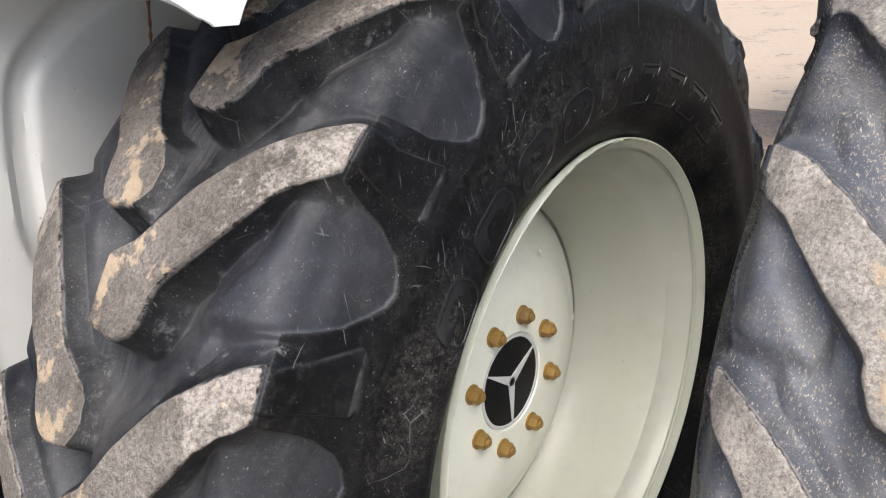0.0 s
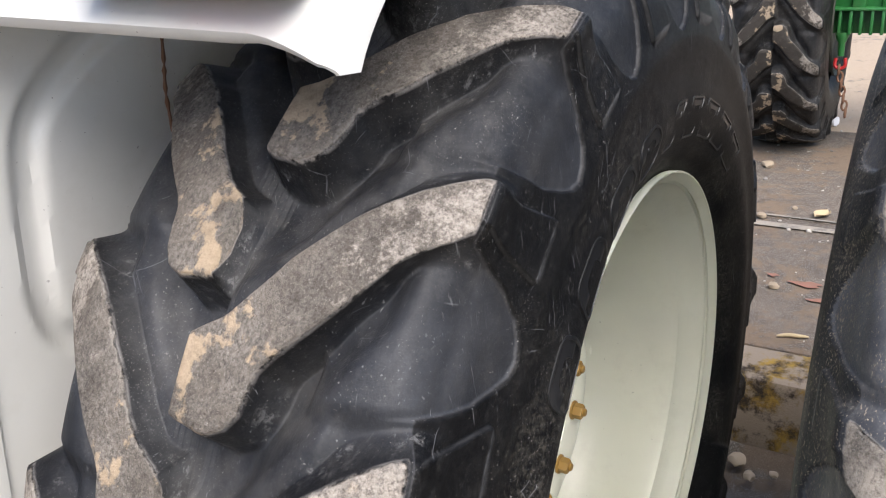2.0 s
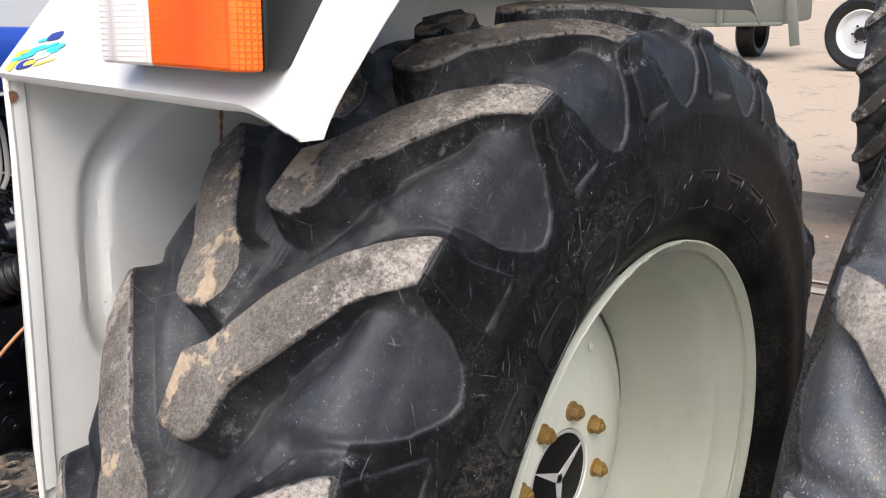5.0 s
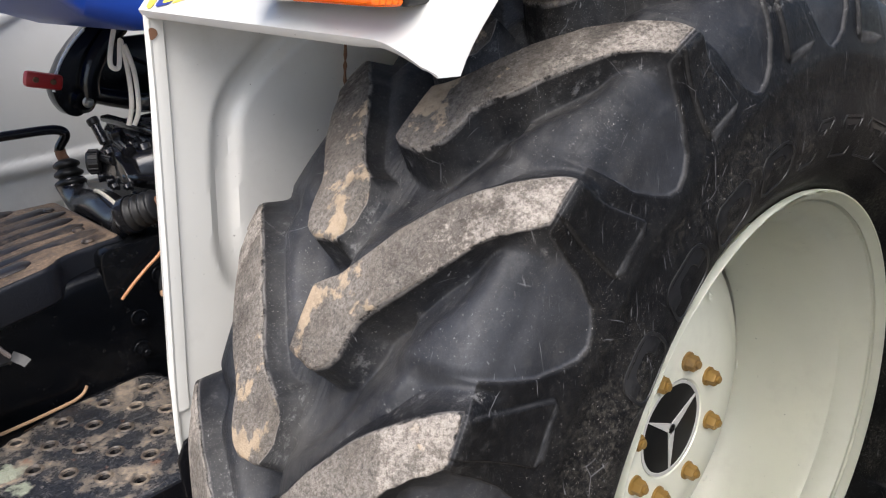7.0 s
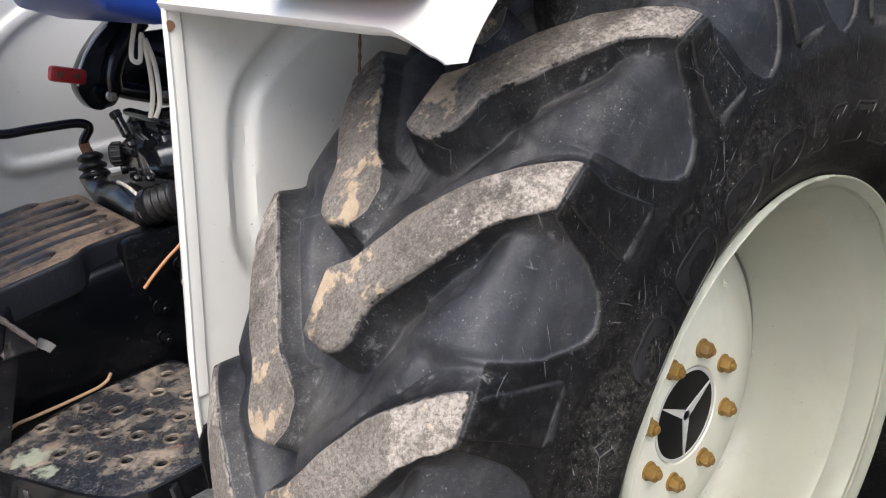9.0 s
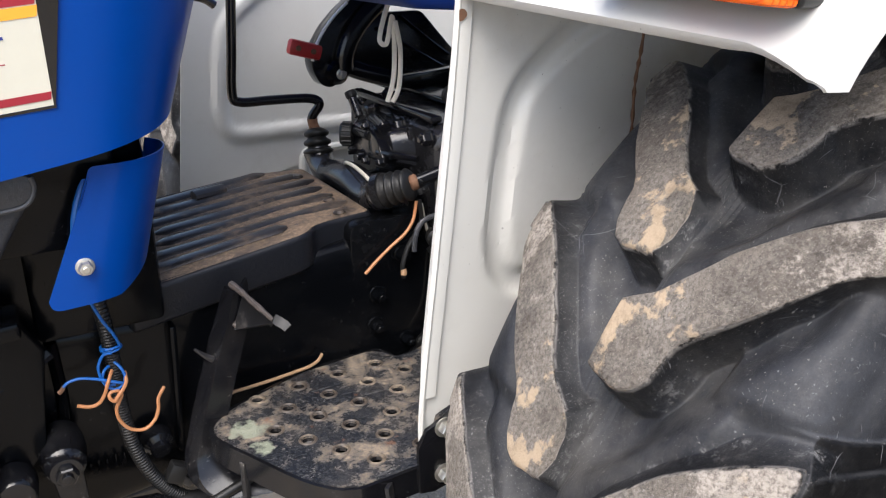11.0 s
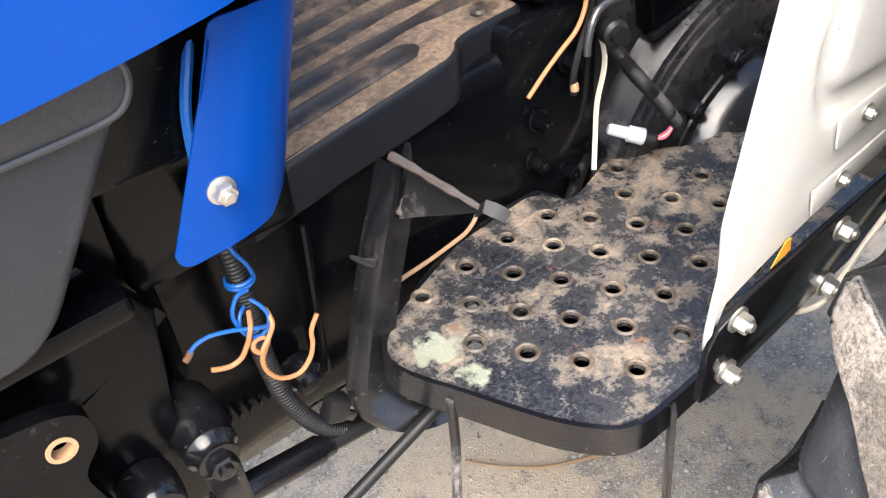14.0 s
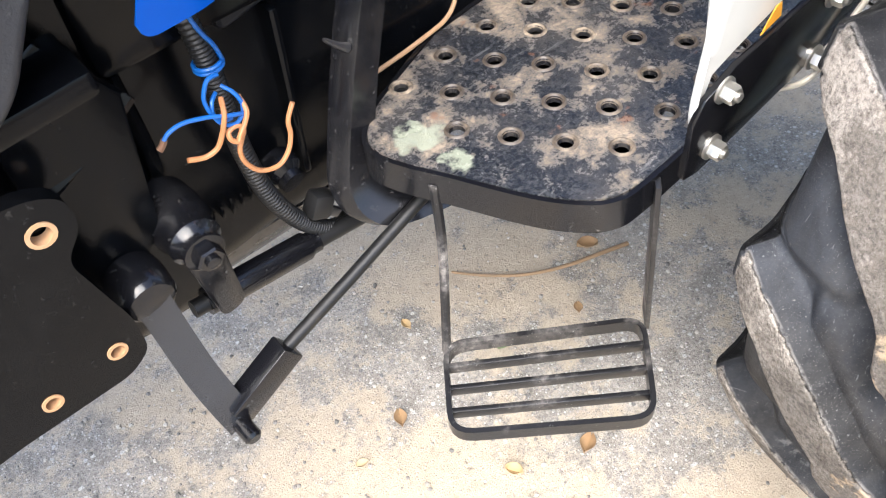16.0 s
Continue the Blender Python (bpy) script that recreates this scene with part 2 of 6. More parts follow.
    cover = mul(n, l, mul(n, l, face, bare), mul(n, l, ramp(n, l, wavy_z, 0.52, 0.64, 1.0, 0.4), dusty))
    l.new(mixc(n, l, cover, col, dust), b.inputs["Base Color"])
    l.new(mul(n, l, ramp(n, l, haze, 0.0, 1.0, 0.17, 0.30), mul(n, l, cover, 0.7), "SUBTRACT"), b.inputs["Specular IOR Level"])
    l.new(mixc(n, l, cover, mixc(n, l, haze, (0.52, 0.52, 0.52), (0.45, 0.45, 0.45)), (0.95, 0.95, 0.95)), b.inputs["Roughness"])
    h = mul(n, l, mul(n, l, mul(n, l, fine, 0.5), mul(n, l, grain, 1.3), "ADD"), mul(n, l, mul(n, l, face, 0.88), 0.12, "ADD"))
    h = mul(n, l, h, mul(n, l, mul(n, l, mid, 1.6), mul(n, l, mul(n, l, face, 0.8), 0.2, "ADD")), "ADD")
    h = mul(n, l, h, mul(n, l, clay, mul(n, l, face, 0.35)), "ADD")
    bump(n, l, b, h, 0.9, 0.0034)
    return m


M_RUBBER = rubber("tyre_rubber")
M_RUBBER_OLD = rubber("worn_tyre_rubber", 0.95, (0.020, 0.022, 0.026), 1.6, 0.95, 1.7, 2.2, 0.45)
# brown dusty rubber, darkened to stand for the shade under the green tractor
M_RUBBER_SHADED = rubber("shaded_brown_rubber", 0.75, (0.006, 0.0055, 0.005), 0.25, 0.0, 0.28)
M_WHITE = painted("white_paint", (0.57, 0.565, 0.53), 0.3, dirty=0.14, specks=0.5, coat=0.3)
M_CREAM = painted("cream_rim_paint", (0.84, 0.85, 0.73), 0.32, dirty=0.12, specks=0.35, coat=0.3)
M_BLUE = painted("blue_paint", (0.0, 0.045, 0.262), 0.3, dirty=0.015, vary=0.05, coat=0.06, spec=0.14)
M_SEAT = painted("blue_vinyl", (0.012, 0.05, 0.30), 0.35, dirty=0.05)
M_BLACK = painted("black_paint", (0.0055, 0.0056, 0.0068), 0.16, dirty=0.2, dirt=(0.075, 0.07, 0.066), spec=0.45, chips=0.15, relief=0.3, grain=40)
M_CAST = painted("black_casting", (0.012, 0.012, 0.014), 0.22, dirty=0.4, dirt=(0.12, 0.11, 0.10), relief=0.5, grain=70, spec=0.6)
M_DARK = painted("black_rubber_boot", (0.009, 0.009, 0.009), 0.45, dirty=0.12, spec=0.35)
M_TANK = painted("dark_grey_plastic", (0.024, 0.026, 0.031), 0.42, dirty=0.9, dirt=(0.078, 0.080, 0.086), relief=1.0, grain=230, vary=0.7, chips=0.15, spec=0.4)
M_TANKBAND = painted("pebbled_grey_plastic", (0.040, 0.042, 0.046), 0.36, dirty=0.3, dirt=(0.11, 0.107, 0.103), relief=1.0, grain=160, vary=0.3)
# blacker than M_BLACK, for gear housing, engine block and frame
M_MATT = painted("deep_black_paint", (0.0018, 0.0021, 0.0028), 0.19, dirty=0.15, dirt=(0.03, 0.03, 0.03), relief=0.35, grain=50, spec=0.17, chips=0.04)
M_MARK = painted("moulded_rubber_mark", (0.009, 0.009, 0.0095), 0.36, dirty=0.25, dirt=(0.05, 0.048, 0.045), spec=0.4)
M_ZINC = painted("zinc_bolt", (0.55, 0.53, 0.48), 0.35, 0.9, dirty=0.3)
M_BRASS = painted("yellow_zinc_bolt", (0.33, 0.20, 0.055), 0.45, 0.35, dirty=0.9, dirt=(0.14, 0.10, 0.07), vary=0.3)
M_CHROME = painted("silver_emblem", (0.62, 0.62, 0.60), 0.45, 0.1, dirty=0.05)
M_EMBLEM = painted("black_emblem", (0.007, 0.007, 0.0075), 0.55, dirty=0.05, spec=0.2)
M_GLOSSBLACK = painted("gloss_black", (0.006, 0.006, 0.006), 0.15, dirty=0.03)
M_RED = painted("red_plastic", (0.40, 0.02, 0.02), 0.4, dirty=0.1)
M_GREEN = painted("green_paint", (0.02, 0.13, 0.03), 0.4, dirty=0.3)
M_OLIVE = painted("olive_grey_paint", (0.135, 0.14, 0.115), 0.6, dirty=0.4)
M_PALEWIRE = painted("pale_orange_wire", (0.40, 0.24, 0.13), 0.5, dirty=0.3)
M_PINKWIRE = painted("pink_wire", (0.65, 0.12, 0.22), 0.4, dirty=0.1)
M_ORANGEWIRE = painted("orange_wire", (0.45, 0.19, 0.075), 0.45, dirty=0.2)
M_BLUEWIRE = painted("blue_wire", (0.006, 0.10, 0.38), 0.4, dirty=0.1)
M_WHITEWIRE = painted("white_wire", (0.62, 0.57, 0.47), 0.5, dirty=0.3)
M_ROPE = painted("white_cord", (0.66, 0.62, 0.54), 0.85, dirty=0.4, grain=400, relief=0.6)
M_DECAL = painted("cream_decal", (0.57, 0.55, 0.45), 0.35, dirty=0.05, vary=0.03)
M_DECALRED = painted("red_decal", (0.28, 0.012, 0.024), 0.35, dirty=0.02)
M_DECALORANGE = painted("orange_decal", (0.80, 0.36, 0.03), 0.35, dirty=0.02)
M_DECALTEAL = painted("teal_decal", (0.05, 0.45, 0.55), 0.35, dirty=0.02)
M_DECALYELLOW = painted("yellow_decal", (0.75, 0.62, 0.06), 0.35, dirty=0.02)
M_NAVY = painted("navy_decal", (0.022, 0.035, 0.20), 0.35, dirty=0.02)
M_RUST = painted("rusty_steel", (0.16, 0.08, 0.045), 0.8, 0.2, dirty=0.5)
M_STRAW = painted("dry_straw", (0.42, 0.30, 0.15), 0.85, dirty=0.3)
M_TWIG = painted("dry_twig", (0.24, 0.155, 0.085), 0.85, dirty=0.3)
M_LEAF = painted("dry_leaf", (0.27, 0.17, 0.085), 0.8, dirty=0.3)
M_PLUG = painted("milky_plastic", (0.50, 0.52, 0.56), 0.35, dirty=0.1)
M_PAPER = painted("white_litter", (0.75, 0.75, 0.75), 0.6, dirty=0.1)
M_PAPERSTONE = painted("pale_stone", (0.27, 0.215, 0.15), 0.9, dirty=0.4, grain=120, relief=0.5)

M_PALELEAF = painted("yellow_leaf", (0.40, 0.31, 0.18), 0.7, dirty=0.2)
M_GREENLEAF = painted("faded_green_leaf", (0.17, 0.22, 0.10), 0.7, dirty=0.3)
M_GRIT, n, l, b = node_mat("loose_grit", 0.9, 0, 0.2)
per = n.new("ShaderNodeNewGeometry")
l.new(mixc(n, l, per.outputs["Random Per Island"], (0.14, 0.13, 0.12), (0.46, 0.42, 0.36)), b.inputs["Base Color"])

M_SCRAPED, n, l, b = node_mat("scraped_black_paint", 0.28, 0, 0.6)
bare = ramp(n, l, noise_tex(n, l, 45.0, 12.0, 0.8, stretch=(1, 1, 2.5)), 0.60, 0.72)
l.new(mixc(n, l, bare, (0.016, 0.016, 0.017), (0.27, 0.25, 0.23)), b.inputs["Base Color"])
bump(n, l, b, bare, 0.5, 0.001)

M_BAREEDGE = painted("bare_scarred_steel", (0.075, 0.062, 0.055), 0.45, 0.2, dirty=1.0, dirt=(0.40, 0.31, 0.25), grain=150, relief=0.9, vary=0.5)
M_HOLERIM = painted("muddy_hole_rim", (0.060, 0.046, 0.034), 0.45, dirty=1.0, dirt=(0.42, 0.33, 0.23), grain=120, relief=0.8, vary=0.6)
M_LEVER = painted("worn_grey_black_steel", (0.014, 0.016, 0.020), 0.24, dirty=0.35, dirt=(0.06, 0.06, 0.062), spec=0.7, vary=0.5, relief=0.3, grain=30)
M_PRIMER = painted("orange_primer", (0.40, 0.225, 0.11), 0.8, dirty=0.7, dirt=(0.42, 0.34, 0.24), grain=200, relief=0.5)
M_LADDER = painted("scuffed_black_bar", (0.010, 0.010, 0.011), 0.3, dirty=1.0, dirt=(0.22, 0.20, 0.18), grain=130, relief=0.4, chips=0.6, spec=0.5)
M_PIPE = painted("grey_gloss_pipe", (0.060, 0.062, 0.068), 0.25, 0.3, dirty=0.2, spec=0.6)
M_ELBOW = painted("dusty_black_elbow", (0.014, 0.014, 0.016), 0.20, dirty=0.6, dirt=(0.24, 0.19, 0.145), grain=110, relief=0.5, vary=0.3, spec=0.6)

# ---- mesh helpers ----


def finish(bm, sharp=0.6):
    bmesh.ops.recalc_face_normals(bm, faces=bm.faces)
    for f in bm.faces:
        f.smooth = True
    for e in bm.edges:
        if len(e.link_faces) == 2 and e.calc_face_angle(0) > sharp:
            e.smooth = False


def part(name, bm, material, parent=None, label="", sharp=0.6):
    """Links a bmesh as one mesh object under a thing or a part."""
    finish(bm, sharp)
    me = bpy.data.meshes.new(name)
    bm.to_mesh(me)
    bm.free()
    me.materials.append(material)
    ob = new(name, me)
    if parent:
        ob.parent = parent
        ob.matrix_parent_inverse = parent.matrix_world.inverted() if parent.type != "EMPTY" else HOME[parent.name].inverted()
    return tagged(ob, label)


HOME = {}


def empty(name, place, parent=None, label="", category="", group="", kind=""):
    ob = new(name)
    ob.empty_display_size = 0.1
    m = Matrix.Translation(place)
    if parent:
        ob.parent = parent
        ob.matrix_parent_inverse = HOME[parent.name].inverted()
    ob.matrix_basis = m
    HOME[ob.name] = m
    return tagged(ob, label, category, group, kind)


def soften(bm, width, seg=2, edges=None, angle=0.5):
    es = [e for e in (edges or bm.edges) if len(e.link_faces) == 2 and e.calc_face_angle(0) > angle]
    bmesh.ops.bevel(bm, geom=es, offset=width, segments=seg, profile=0.5, affect="EDGES", clamp_overlap=True)


def box(c, size, rot=None, bevel=0.003, bm=None):
    b2 = bmesh.new()
    bmesh.ops.create_cube(b2, size=1.0, matrix=Matrix.Diagonal((*size, 1)))
    if bevel:
        soften(b2, bevel)
    m = Matrix.Translation(c) @ (rot or Matrix())
    bmesh.ops.transform(b2, matrix=m, verts=b2.verts)
    return join(bm, b2)


def join(bm, b2):
    if bm is None:
        return b2
    me = bpy.data.meshes.new("t")
    b2.to_mesh(me)
    b2.free()
    bm.from_mesh(me)
    bpy.data.meshes.remove(me)
    return bm


def axis_frame(a, b):
    a, b = Vector(a), Vector(b)
    return Matrix.Translation(a) @ (b - a).to_track_quat("Z", "Y").to_matrix().to_4x4(), (b - a).length


def lathe(profile, a=(0, 0, 0), b=(0, 0, 1), seg=32, bm=None, close=False):
    """profile: (distance along a-b in metres, radius) turned round the line from a towards b."""
    b2 = bmesh.new()
    m, _ = axis_frame(a, b)
    rings = []
    for h, r in profile:
        rings.append([b2.verts.new(m @ Vector((r * math.cos(2 * math.pi * k / seg), r * math.sin(2 * math.pi * k / seg), h))) for k in range(seg)] if r > 1e-6 else [b2.verts.new(m @ Vector((0, 0, h)))])
    pairs = list(zip(rings, rings[1:])) + ([(rings[-1], rings[0])] if close else [])
    for p, q in pairs:
        for k in range(seg):
            k2 = (k + 1) % seg
            if len(p) == 1 and len(q) > 1:
                b2.faces.new((p[0], q[k], q[k2]))
            elif len(q) == 1 and len(p) > 1:
                b2.faces.new((p[k], q[0], p[k2]))
            elif len(p) > 1:
                b2.faces.new((p[k], q[k], q[k2], p[k2]))
    return join(bm, b2)


def rod(a, b, r, seg=16, bevel=0.0, bm=None):
    n = (Vector(b) - Vector(a)).length
    e = min(bevel, r * 0.6)
    prof = [(0, 0), (0, r - e), (e, r), (n - e, r), (n, r - e), (n, 0)] if e else [(0, 0), (0, r), (n, r), (n, 0)]
    return lathe(prof, a, b, seg, bm)


def hexbolt(a, b, r, washer=0.0, bm=None):
    """A hexagon head from a (seat) to b (top), with a washer and a stub of thread."""
    n = (Vector(b) - Vector(a)).length
    bm = lathe([(0.18 * n, 0), (0.18 * n, r), (0.85 * n, r), (n, r * 0.86), (n, 0)], a, b, 6, bm)
    if washer:
        bm = lathe([(0, 0), (0, washer), (0.16 * n, washer), (0.2 * n, washer * 0.93), (0.2 * n, 0)], a, b, 20, bm)
    return lathe([(n * 0.9, 0), (n * 0.9, r * 0.5), (n * 1.22, r * 0.5), (n * 1.28, r * 0.4), (n * 1.28, 0)], a, b, 12, bm)


def spline(pts, per=6):
    pts = [Vector(p) for p in pts]
    out = []
    for i in range(len(pts) - 1):
        p0, p1, p2, p3 = pts[max(i - 1, 0)], pts[i], pts[i + 1], pts[min(i + 2, len(pts) - 1)]
        for k in range(per):
            t = k / per
            out.append(0.5 * (2 * p1 + (p2 - p0) * t + (2 * p0 - 5 * p1 + 4 * p2 - p3) * t * t + (3 * p1 - p0 - 3 * p2 + p3) * t ** 3))
    return out + [pts[-1]]


def tube(pts, r, seg=8, per=6, bm=None, radii=None, flat=None):
    """A round bar along points; radii: a function of the run 0..1; flat: squash across."""
    line = spline(pts, per) if per > 1 else [Vector(p) for p in pts]
    b2 = bmesh.new()
    up = Vector((0, 0, 1))
    rings = []
    for i, p in enumerate(line):
        d = (line[min(i + 1, len(line) - 1)] - line[max(i - 1, 0)]).normalized()
        side = d.cross(up)
        if side.length < 0.05:
            side = d.cross(Vector((1, 0, 0)))
        side.normalize()
        up = side.cross(d).normalized()
        rr = radii(i / (len(line) - 1)) if radii else r
        rings.append([b2.verts.new(p + rr * (math.cos(2 * math.pi * k / seg) * side + (flat or 1) * math.sin(2 * math.pi * k / seg) * up)) for k in range(seg)])
    for p, q in zip(rings, rings[1:]):
        for k in range(seg):
            b2.faces.new((p[k], p[(k + 1) % seg], q[(k + 1) % seg], q[k]))
    b2.faces.new(rings[0][::-1]), b2.faces.new(rings[-1])
    return join(bm, b2)


def sheet(outline, depth, bevel=0.0, seg=2, bm=None, holes=()):
    """A plate: outline is a list of 3D points (flat, in order), depth a vector through its thickness."""
    b2 = bmesh.new()
    vs = [b2.verts.new(p) for p in outline]
    f = b2.faces.new(vs)
    if holes:
        es = list(b2.edges)
        b2.faces.remove(f)
        for hole in holes:
            hv = [b2.verts.new(p) for p in hole]
            es += [b2.edges.new((hv[k], hv[(k + 1) % len(hv)])) for k in range(len(hv))]
        bmesh.ops.triangle_fill(b2, use_beauty=True, edges=es)
    fs = list(b2.faces)
    ex = bmesh.ops.extrude_face_region(b2, geom=fs)
    bmesh.ops.translate(b2, verts=[v for v in ex["geom"] if isinstance(v, bmesh.types.BMVert)], vec=depth)
    bmesh.ops.recalc_face_normals(b2, faces=b2.faces)
    if bevel:
        soften(b2, bevel, seg, angle=0.7)
    return join(bm, b2)


def rounded(poly, r, seg=5):
    """Rounds the corners of a flat polygon of 2D points."""
    out = []
    for i, p in enumerate(poly):
        a, p, b = Vector(poly[i - 1]), Vector(p), Vector(poly[(i + 1) % len(poly)])
        d1, d2 = (a - p), (b - p)
        k = min(r, d1.length * 0.45, d2.length * 0.45)
        s, e = p + d1.normalized() * k, p + d2.normalized() * k
        for t in range(seg + 1):
            t /= seg
            out.append(tuple((1 - t) ** 2 * s + 2 * t * (1 - t) * p + t * t * e))
    return out


def xz(poly, y):
    return [(x, y, z) for x, z in poly]


def xy(poly, z):
    return [(x, y, z) for x, y in poly]


def surface(grid, thick=0.0, bm=None):
    """A skin over a grid of points (rows of equal length), given a thickness along its normals."""
    b2 = bmesh.new()
    vs = [[b2.verts.new(p) for p in row] for row in grid]
    for r1, r2 in zip(vs, vs[1:]):
        for k in range(len(r1) - 1):
            b2.faces.new((r1[k], r1[k + 1], r2[k + 1], r2[k]))
    if thick:
        b2.normal_update()
        back = [[b2.verts.new(v.co - v.normal * thick) for v in row] for row in vs]
        for r1, r2 in zip(back, back[1:]):
            for k in range(len(r1) - 1):
                b2.faces.new((r1[k], r2[k], r2[k + 1], r1[k + 1]))
        rim = lambda g: [v for v in g[0]] + [row[-1] for row in g[1:]] + g[-1][-2::-1] + [row[0] for row in g[-2:0:-1]]
        a, c = rim(vs), rim(back)
        for k in range(len(a)):
            k2 = (k + 1) % len(a)
            b2.faces.new((a[k2], a[k], c[k], c[k2]))
    return join(bm, b2)

# ---- tyres and wheels ----
HUB = 0.645
PITCHES = 19
LUG = [(0, .150), (0.3, .178), (1.2, .203), (3.2, .220), (4.6, .217), (5.6, .196), (7.4, .160), (9.7, .136), (12.0, .117), (15.6, .077), (18.4, .037), (20.4, .002), (22.0, -.03), (18.6, -.03), (17.0, -.006), (15.8, .004), (13.8, .031), (11.1, .054), (7.7, .086), (5.7, .110), (4.6, .119), (3.4, .121), (1.8, .126), (0.6, .136)]
LOBE = [(17.6, .70), (16.3, .651), (16.5, .625), (15.2, .57), (13.9, .545), (12.3, .534), (10.6, .529), (9.1, .534), (7.7, .547), (6.0, .57), (4.1, .621), (2.6, .66), (1.0, .70)]
PAD = [(17.6, .634), (19.6, .637), (23.2, .556), (23.8, .543), (23.0, .534), (18.2, .531), (17.4, .540)]
FLOOR = [(.021, .364), (.006, .384), (-.013, .410), (-.0245, .455), (-.019, .506), (-.008, .556), (.000, .600), (.022, .625), (.060, .636), (.120, .641), (.186, .642)]
CREST = [(.021, .364), (.006, .384), (-.013, .410), (-.0245, .455), (-.019, .506), (-.010, .560), (-.009, .616), (-.001, .644), (.040, .661), (.115, .673), (.186, .676)]


def poly_dist(px, py, poly):
    """Signed distance to a closed polygon, positive inside."""
    d = np.full(px.shape, 1e9)
    inside = np.zeros(px.shape, bool)
    for (ax, ay), (bx, by) in zip(poly, poly[1:] + poly[:1]):
        ex, ey = bx - ax, by - ay
        t = np.clip(((px - ax) * ex + (py - ay) * ey) / (ex * ex + ey * ey), 0, 1)
        d = np.minimum(d, np.hypot(px - ax - t * ex, py - ay - t * ey))
        cross = ((ay > py) != (by > py)) & (px < (bx - ax) * (py - ay) / (by - ay + 1e-12) + ax)
        inside ^= cross
    return np.where(inside, d, -d)


def run_through(ctrl, steps):
    """A smooth line through 2D control points, cut at the given runs (0..1 by control point)."""
    line = np.array([tuple(p)[:2] for p in spline([(a, b, 0) for a, b in ctrl], 24)])
    return np.array([np.interp(steps, np.linspace(0, 1, len(line)), line[:, k]) for k in (0, 1)]).T


def smooth(x):
    x = np.clip(x, 0, 1)
    return x * x * (3 - 2 * x)


def blur(a, times, along=1):
    """Softens a field that closes on itself along the first axis."""
    for _ in range(times):
        a = (np.roll(a, along, 0) + 2 * a + np.roll(a, -along, 0)) / 4
        p = np.pad(a, ((0, 0), (along, along)), mode="edge")
        a = (p[:, :-2 * along] + 2 * a + p[:, 2 * along:]) / 4
    return a


def tyre_pitch(around, ns, shift, mirror, yl, rl, fl, cr, nor, pitch, rough=None):
    """One pitch of the tread: points of the profile, and where the lug faces and the hollows lie."""
    g = np.arange(around) / around * pitch
    th = g[:, None] + shift[None, :]
    off = np.where(mirror, pitch / 2, 0.0)[None, :]
    m = np.zeros((around, ns))
    lobe = np.full((around, ns), -1.0)
    pad = np.full((around, ns), -1.0)
    yy, rr = np.broadcast_to(yl, th.shape), np.broadcast_to(rl, th.shape)
    k_lug, k_wall = math.radians(1) * .66, math.radians(1) * .57
    lug = [(a * k_lug, b) for a, b in LUG]
    d_lug = np.full(th.shape, -1.0)
    shelf, under = np.full(th.shape, -1.0), np.full(th.shape, -1.0)
    for i in (-2, -1, 0, 1, 2):
        rel = th - off + i * pitch
        d_lug = np.maximum(d_lug, poly_dist(rel * k_lug, yy, lug))
        shelf = np.maximum(shelf, poly_dist((rel - 4.3) * k_lug, yy, lug))
        under = np.maximum(under, poly_dist((rel + 5.0) * k_lug, yy, lug))
        lobe = np.maximum(lobe, poly_dist(rel * k_wall, rr, [(a * k_wall, b) for a, b in LOBE]))
        pad = np.maximum(pad, poly_dist(rel * k_wall, rr, [(a * k_wall, b) for a, b in PAD]))
    if rough is not None:
        for _ in range(7):
            kx, ky, ph = rough.uniform(40, 230), rough.uniform(40, 230), rough.uniform(0, 6.3)
            d_lug = d_lug + .00022 * np.sin(rough.choice((-1, 1)) * kx * th * k_lug + ky * yy + ph)
    tread = smooth((rl - .585) / .03)[None, :]
    flank = np.where(d_lug > -.011, 1 + d_lug / .011 * .70, .30 * (np.clip(d_lug + .0205, 0, 1) / .0095) ** 2)
    m = np.clip(np.where(d_lug > 0, 1 - .03 * np.clip(1 - d_lug / .0022, 0, 1) ** 2, flank - .03), 0, 1) * tread
    rise = m.copy()
    m = np.maximum(m, .30 * blur(smooth((shelf + .005) / .011), 5, max(1, around // 50)) * tread * smooth((yl - .03) / .03)[None, :])
    wall = smooth((.632 - rl) / .02)[None, :] * smooth((rl - .492) / .03)[None, :]
    lift = .0045 * smooth((-lobe + .0008) / .0022) * wall + .0046 * smooth((pad + .0009) / .0018) * smooth((rr - .531) / .013) * wall
    ring = .0022 * np.exp(-((rl - .499) / .0016) ** 2)[None, :] + .002 * np.exp(-((rl - .385) / .004) ** 2)[None, :]
    lift = lift + ring
    tie = smooth((.082 - yl) / .011)[None, :] * smooth((rl - .60) / .03)[None, :]
    lift = lift + .0095 * tie * (1 - m) * smooth((lobe + .012) / .02)
    lift = lift - .016 * blur(smooth((under + .018) / .030), 6, max(1, around // 50)) * tread * (1 - m) * smooth((yl - .0) / .03)[None, :]
    base = fl[None] + (cr - fl)[None] * m[..., None] + nor[None] * lift[..., None]
    top = np.clip(100 * np.minimum(d_lug + .0008, .9 * (rl - .6205)[None, :]), -3, 3)
    hol = np.clip(100 * np.maximum(lobe, (rl - .617)[None, :]), -3, 3)
    chamfer = np.clip(100 * np.minimum(pad, .014 - np.abs(rr - .5375) * 2), -3, 3)
    return base, top, hol, chamfer, rise, np.clip(100 * (pad * wall - (1 - wall)), -3, 3), th


